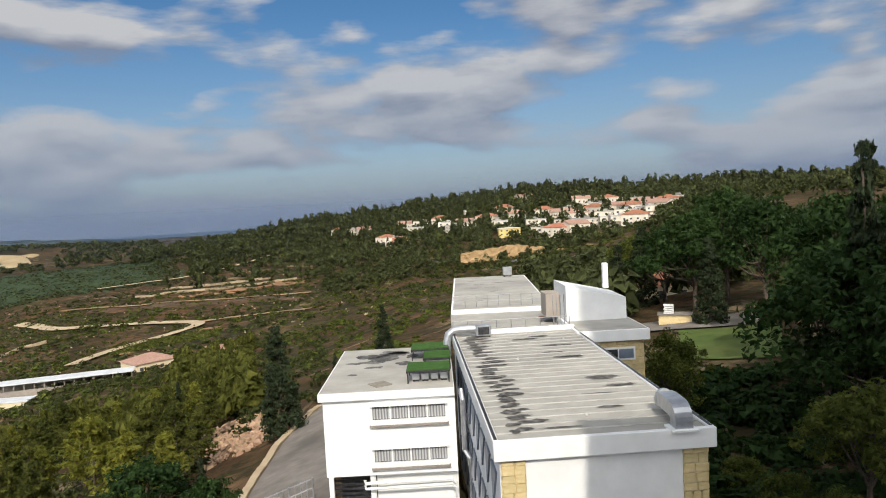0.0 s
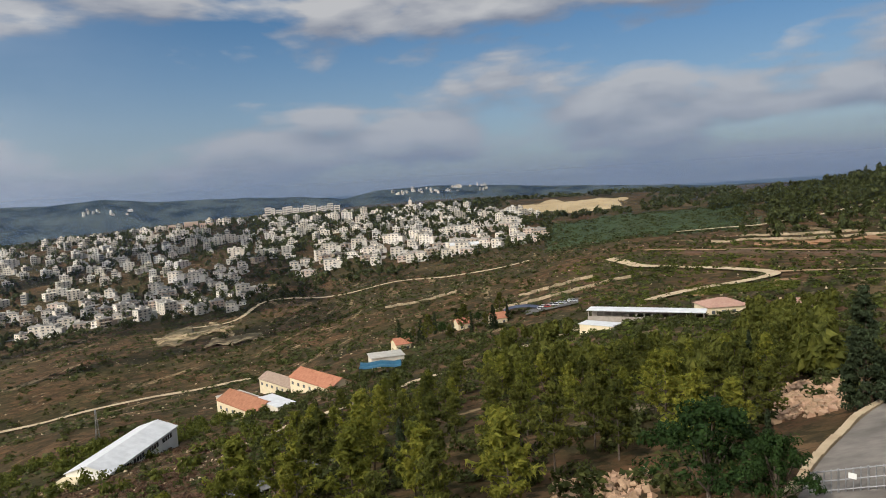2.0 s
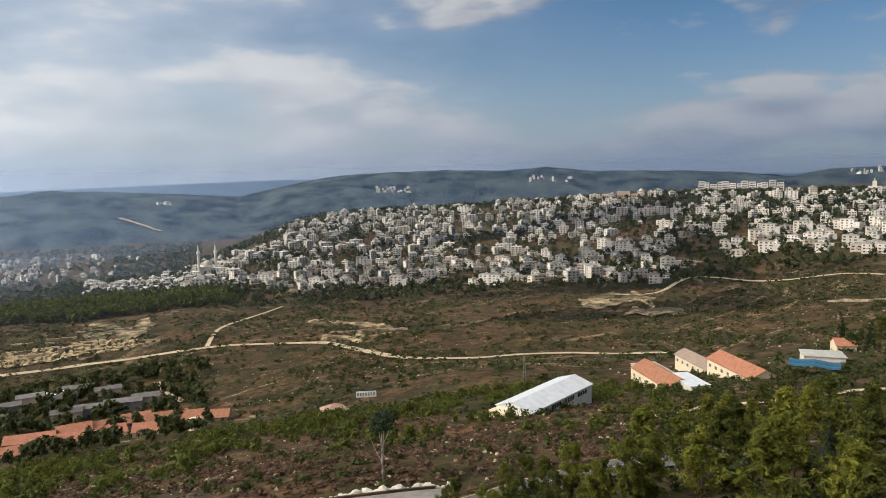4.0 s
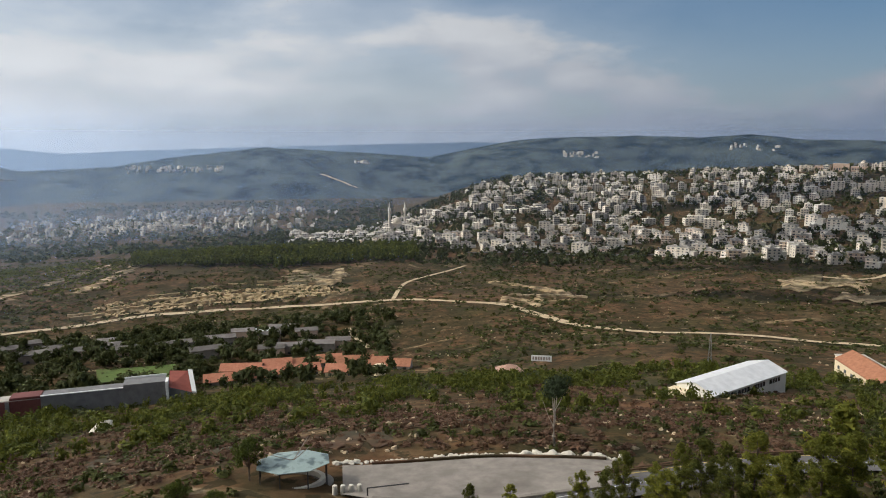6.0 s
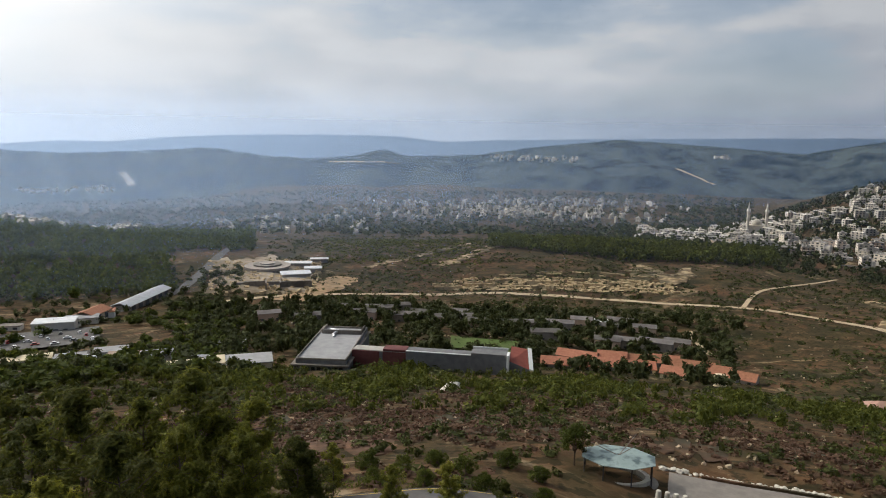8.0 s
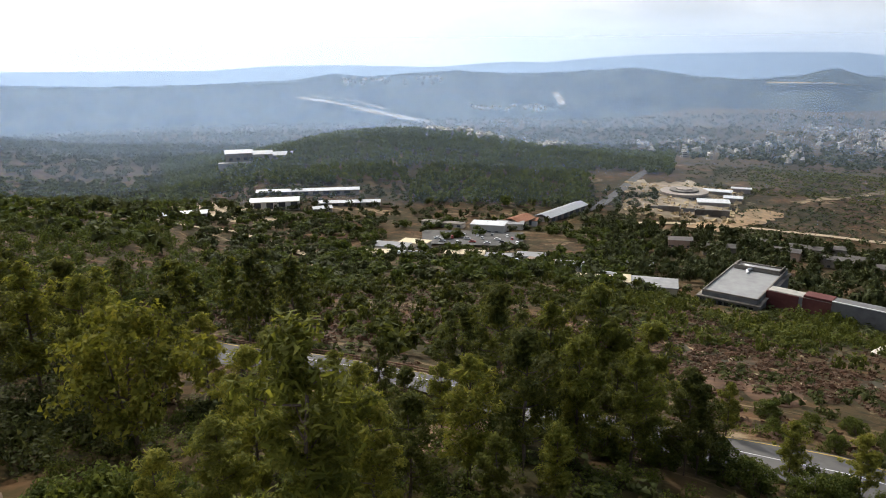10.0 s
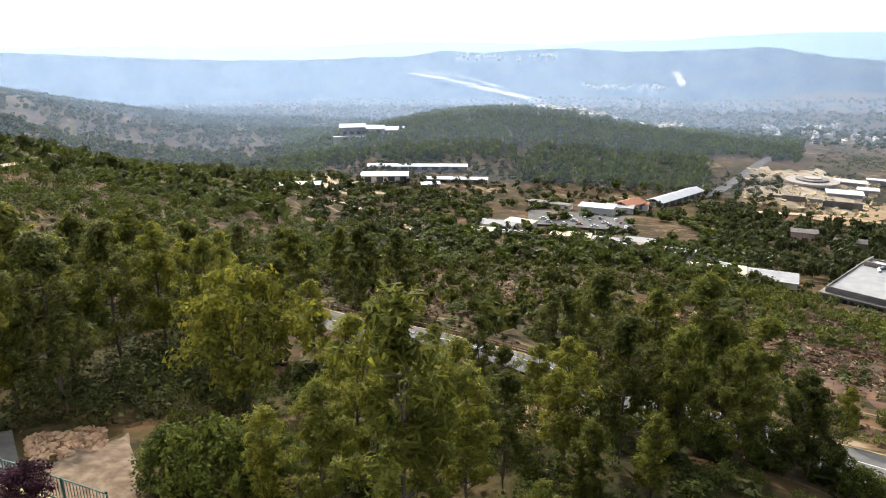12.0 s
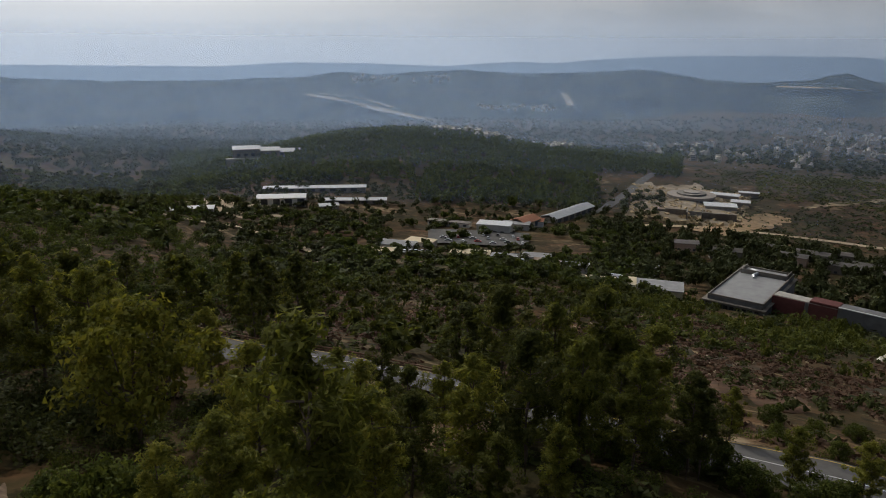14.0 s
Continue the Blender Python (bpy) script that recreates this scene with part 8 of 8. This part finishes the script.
def pergola():
    p = thing("pergola", spot(106.6, 79.5, -0.5), "oval shelter with a grey-green sheet roof on dark posts", "shelter", turn=106.6 + 180)
    # flattened along the line of sight to fit the camera's view
    p.scale = (0.95, 0.66, 1.0)
    n, R = 8, 4.7
    ring = [(R * math.cos(2 * math.pi * (k + 0.5) / n), R * math.sin(2 * math.pi * (k + 0.5) / n)) for k in range(n)]
    for k in range(n):
        x, y = ring[k]
        part("post", tube(B(), [(x * 0.92, y * 0.92, -1), (x * 0.92, y * 0.92, 2.75)], 0.07, 8), M["dark_metal"], p)
        x2, y2 = ring[(k + 1) % n]
        bm = B()
        a = [bm.verts.new(v) for v in ((x, y, 2.8), (x2, y2, 2.8), (x2 * 0.06, y2 * 0.06, 3.1), (x * 0.06, y * 0.06, 3.1))]
        b = [bm.verts.new((v.co.x, v.co.y, v.co.z + 0.06)) for v in a]
        for i in range(4):
            bm.faces.new((a[i], a[(i + 1) % 4], b[(i + 1) % 4], b[i]))
        bm.faces.new(b)
        bm.faces.new(a[::-1])
        bmesh.ops.recalc_face_normals(bm, faces=bm.faces)
        part("roof_panel", bm, M["copper_green"], p)
    for a, l in ((0.4, 3.6), (2.2, 3.2), (4.0, 3.0)):
        part("pole", tube(B(), [(0, 0, 3.0), (math.cos(a) * l, math.sin(a) * l, 5.2 if l < 3.5 else 4.6)], 0.06, 6, 0.04), M["dead_bark"], p)
    # curved stone bench wall and floor
    part("floor", tube(B(), [(0, 0, -1.2), (0, 0, 0.12)], 4.9, 32), M["concrete"], p)
    for k in range(20):
        a0, a1 = 0.6 + k * 0.24, 0.6 + (k + 1) * 0.24 - 0.02
        part("bench_stone", prism(B(), [(3.3 * math.cos(a0), 3.3 * math.sin(a0)), (3.9 * math.cos(a0), 3.9 * math.sin(a0)), (3.9 * math.cos(a1), 3.9 * math.sin(a1)), (3.3 * math.cos(a1), 3.3 * math.sin(a1))], 0.122, 0.75), M["pale_rock"], p)
    for i in range(4):
        t = thing("bollard", spot(103.2 - i * 0.7, 75.6 + i * 0.15, 0.3), "short pale stone bollard by the shelter", "bollard", "bollards by the shelter")
        part("stone", tube(B(), [(0, 0, -0.3), (0, 0, 0.7), (0, 0, 0.8)], 0.32, 10, 0.25), M["pale_rock"], t)
    b = thing("barrier_pole", spot(100.4, 74.5, 0.3), "dark angled barrier pole on the parking", "barrier")
    part("upright", tube(B(), [(0, 0, -0.3), (0, 0, 1.0)], 0.09, 6), M["dark_metal"], b)
    part("arm", tube(B(), [(0, 0, 0.95), (-1.5, 4.5, 0.9)], 0.07, 6), M["dark_metal"], b)
    # white boulders along the parking's far side
    rnd = random.Random(31)
    shapes = []
    for k in range(5):
        bm = B()
        bmesh.ops.create_icosphere(bm, subdivisions=2, radius=0.5)
        for v in bm.verts:
            v.co *= rnd.uniform(0.75, 1.15)
        me = bpy.data.meshes.new("rock")
        bm.to_mesh(me)
        bm.free()
        me.materials.append(M["pale_rock"])
        shapes.append(me)
    for i in range(58):
        az = 78.5 + i * 0.43
        ob = new("boulder", shapes[i % 5])
        s = rnd.uniform(0.5, 1.5) if az < 88 else rnd.uniform(0.35, 0.9)
        ob.matrix_basis = Matrix.Translation(spot(az, 88.0 - 0.11 * (az - 80) + rnd.uniform(-0.3, 0.5), 0.15 * s)) @ Matrix.Rotation(rnd.uniform(0, 6), 4, "Z") @ Matrix.Diagonal((s * 1.4, s, s * 0.85, 1))
        tagged(ob, "pale limestone boulder edging the parking", "boulder", "boulders along the parking")


pergola()


def rubble(name, label, az0, az1, r0, r1, n, size, mat, seed):
    """Broken stones over a stretch of ground, as one object."""
    rng = np.random.default_rng(seed)
    a, r = rng.uniform(az0, az1, n), rng.uniform(r0, r1, n)
    base = np.array([(x, y, z) for x in (-1, 1) for y in (-1, 1) for z in (-1, 1)], float) * 0.5
    fc = np.array([(0, 1, 3, 2), (4, 6, 7, 5), (0, 4, 5, 1), (2, 3, 7, 6), (0, 2, 6, 4), (1, 5, 7, 3)])
    V, F = [], []
    for i in range(n):
        s = size * rng.uniform(0.4, 1.6)
        p = spot(a[i], r[i], 0.1 * s)
        m = Euler(rng.uniform(0, 6, 3)).to_matrix()
        b = base * rng.uniform(0.6, 1.3, (8, 3)) * s
        V.append((np.array(m) @ b.T).T + np.array(p))
        F.append(fc + 8 * i)
    ob = new(name, array_mesh(name, np.concatenate(V), np.concatenate(F), M[mat]))
    return tagged(ob, label, "rubble", kind="stuff")


M["terrace_stone"] = material("ochre_terrace_stone", [(0.3, (0.32, 0.235, 0.125)), (0.7, (0.52, 0.40, 0.235))], 0.5, 0.95, bump=0.5, bump_scale=0.3)
M["red_stone"] = material("reddish_stone", [(0.3, (0.26, 0.16, 0.10)), (0.7, (0.42, 0.29, 0.19))], 1.0, 0.95, bump=0.4, island=0.2)
rubble("bank_rubble", "reddish broken stones on the bank below the driveway", 29, 37, 55, 72, 420, 0.45, "red_stone", 1)
rubble("driveway_rubble", "tumbled reddish stones behind the driveway", 14.8, 20, 86, 112, 420, 0.6, "red_stone", 2)
rubble("slope_stones", "scattered pale stones on the near slope", 60, 160, 90, 200, 900, 0.4, "limestone", 5)
rubble("clearing_stones", "reddish rubble heap beside the clearing", 193, 198.5, 43.5, 48, 260, 0.3, "red_stone", 10)
rubble("bank_stones", "reddish rubble bank by the dirt road", 150, 158, 42, 50, 260, 0.35, "red_stone", 6)
rubble("hill_stones", "pale limestone blocks scattered over the brown hills", 4, 66, 300, 760, 900, 0.6, "limestone", 7)
rubble("site_rubble", "heaps of broken stone on the building site", 131.8, 140.5, 530, 700, 420, 2.4, "terrace_stone", 9)
rubble("terrace_blocks", "ochre stone blocks tumbled along the terrace walls", 103, 121, 582, 626, 520, 2.0, "terrace_stone", 11)
rubble("terrace_stones", "pale limestone blocks on the terraced hill", 66, 132, 330, 720, 800, 0.6, "limestone", 8)


def terraces():
    """Dry-stone terrace walls along the facing hill, each course broken into lengths."""
    rnd = random.Random(14)
    for k in range(7):
        a = 105 + rnd.uniform(-3, 3)
        r = 586 + k * 11 + rnd.uniform(-5, 5)
        end = 123 - k * 1.6
        while a < end:
            da = rnd.uniform(0.5, 2.6)
            r += rnd.uniform(-4, 4)
            pts = [spot(a + da * i / 5, r + rnd.uniform(-2, 2) + 4 * math.sin(a * 0.6 + k)) for i in range(6)]
            bm = B()
            h = rnd.uniform(1.2, 3.4) if k < 3 else rnd.uniform(0.7, 1.8)
            for p, q in zip(pts, pts[1:]):
                v = [bm.verts.new(c) for c in (p - Vector((0, 0, 1)), q - Vector((0, 0, 1)), q + Vector((0, 0, h + rnd.uniform(-0.4, 0.4))), p + Vector((0, 0, h)))]
                o = [bm.verts.new(c.co + Vector((c.co.x, c.co.y, 0)).normalized() * 1.6) for c in v]
                for i in range(4):
                    bm.faces.new((v[i], v[(i + 1) % 4], o[(i + 1) % 4], o[i]))
                bm.faces.new(v)
            bmesh.ops.recalc_face_normals(bm, faces=bm.faces)
            tagged(link("terrace_wall", bm, M["terrace_stone"]), "broken dry-stone terrace wall on the hillside", "terrace wall", "terrace walls")
            a += da + rnd.uniform(0.2, 1.8)
    for az0, az1, r in ((101.5, 104.5, 668), (104.6, 107, 676), (82, 88.5, 548), (62, 68, 668), (44, 50, 560), (33, 39, 470), (30, 41, 430), (12, 24, 560), (14, 22, 590)):
        pts = [spot(az0 + (az1 - az0) * i / 12, r + rnd.uniform(-2, 2)) for i in range(13)]
        bm = B()
        for p, q in zip(pts, pts[1:]):
            v = [bm.verts.new(c) for c in (p - Vector((0, 0, 1)), q - Vector((0, 0, 1)), q + Vector((0, 0, 1.6 + rnd.uniform(-0.6, 0.6))), p + Vector((0, 0, 1.6)))]
            o = [bm.verts.new(c.co + Vector((c.co.x, c.co.y, 0)).normalized() * 1.5) for c in v]
            for i in range(4):
                bm.faces.new((v[i], v[(i + 1) % 4], o[(i + 1) % 4], o[i]))
            bm.faces.new(v)
        bmesh.ops.recalc_face_normals(bm, faces=bm.faces)
        tagged(link("terrace_wall", bm, M["limestone"]), "low broken stone wall across the slope", "terrace wall", "terrace walls")


terraces()

M["dry_dirt"] = material("dry_dirt", [(0.3, (0.075, 0.05, 0.032)), (0.5, (0.15, 0.105, 0.07)), (0.7, (0.24, 0.18, 0.125))], 1.1, 0.95, bump=0.6, mixin=(0.45, 0.62, (0.06, 0.045, 0.032)), amount=0.6)
# dirt turning place below, with a green mesh fence
patch("dirt_clearing", 190.0, 199.5, 29, 47, M["dry_dirt"], "bare reddish dirt clearing below the trees", category="yard", lift=0.25, wobble=0.06)
patch("asphalt_lane", 199.2, 210, 33, 49, M["asphalt"], "grey asphalt lane beside the clearing", category="lane", lift=0.3)


def mesh_fence():
    """A railing on the retaining wall of a small garden terrace below the view point."""
    z0 = 5.5
    a, b, c, d = heading(203.5, 31.0, z0), heading(193.7, 23.7, z0), heading(196.5, 18.5, z0), heading(209.0, 24.0, z0)
    t = thing("garden_terrace", (0, 0, 0), "small planted terrace behind a stone retaining wall", "terrace")
    part("soil", prism(B(), [tuple(v.xy) for v in (a, b, c, d)], -8.0, z0 - 0.12), M["slope_soil"], t)
    f = thing("steel_fence", (0, 0, z0), "green-grey steel railing on the terrace edge", "fence")
    for p, q in ((a, b), (b, c)):
        n = int((q - p).length / 0.16)
        for h in (0.10, 1.05):
            part("rail", tube(B(), [(*p.xy, h), (*q.xy, h)], 0.03, 6), M["fence_green"], f)
        wall = B()
        u = (q - p).normalized()
        w = Vector((-u.y, u.x)) * 0.14
        prism(wall, [tuple(p.xy - w), tuple(q.xy - w), tuple(q.xy + w), tuple(p.xy + w)], -8.0, z0 - 0.005)
        part("retaining_wall", wall, M["stone_wall"], t, "low stone retaining wall")
        for i in range(1, n):
            s = p.lerp(q, i / n)
            part("baluster", tube(B(), [(*s.xy, 0.1), (*s.xy, 1.05)], 0.012, 4), M["fence_green"], f)
        for i in range(5):
            s = p.lerp(q, i / 4)
            part("post", tube(B(), [(*s.xy, -0.02), (*s.xy, 1.12)], 0.04, 6), M["fence_green"], f)
    bush = make_tree("purple_bush", "dark red-purple ornamental bush on the terrace", "bush", "round", 3.4, 91, "purple_leaf")
    bush.matrix_basis = pose(*heading(199.6, 25.6, z0 - 1.2), 0, 0, 30)
    k = thing("white_awning", (0, 0, 0), "corner of a white flat porch roof", "roof")
    e, g = heading(201.50, 22.04, 9.0), heading(201.22, 19.90, 9.0)
    out = Vector((g.y - e.y, e.x - g.x, 0)).normalized() * 3.0
    if out.dot(heading(205, 1.0)) > out.dot(heading(190, 1.0)):
        side = out
    else:
        side = -out
    part("slab", prism(B(), [tuple(v.xy) for v in (e, g, g + side, e + side)], 9.0 - 0.25, 9.0), M["white_wall"], k)
    m = (e + g) / 2 + side * 0.6
    part("post", tube(B(), [(*m.xy, -6.0), (*m.xy, 9.0 - 0.25)], 0.09, 8), M["white_wall"], k)


M["purple_leaf"] = leaf_material("purple_leaves", (0.016, 0.006, 0.010), (0.050, 0.014, 0.026), trans=0.15)
M["fence_green"] = material("green_coated_steel", [(0.4, (0.025, 0.075, 0.062)), (0.6, (0.04, 0.10, 0.082))], 2.0, 0.5)
mesh_fence()
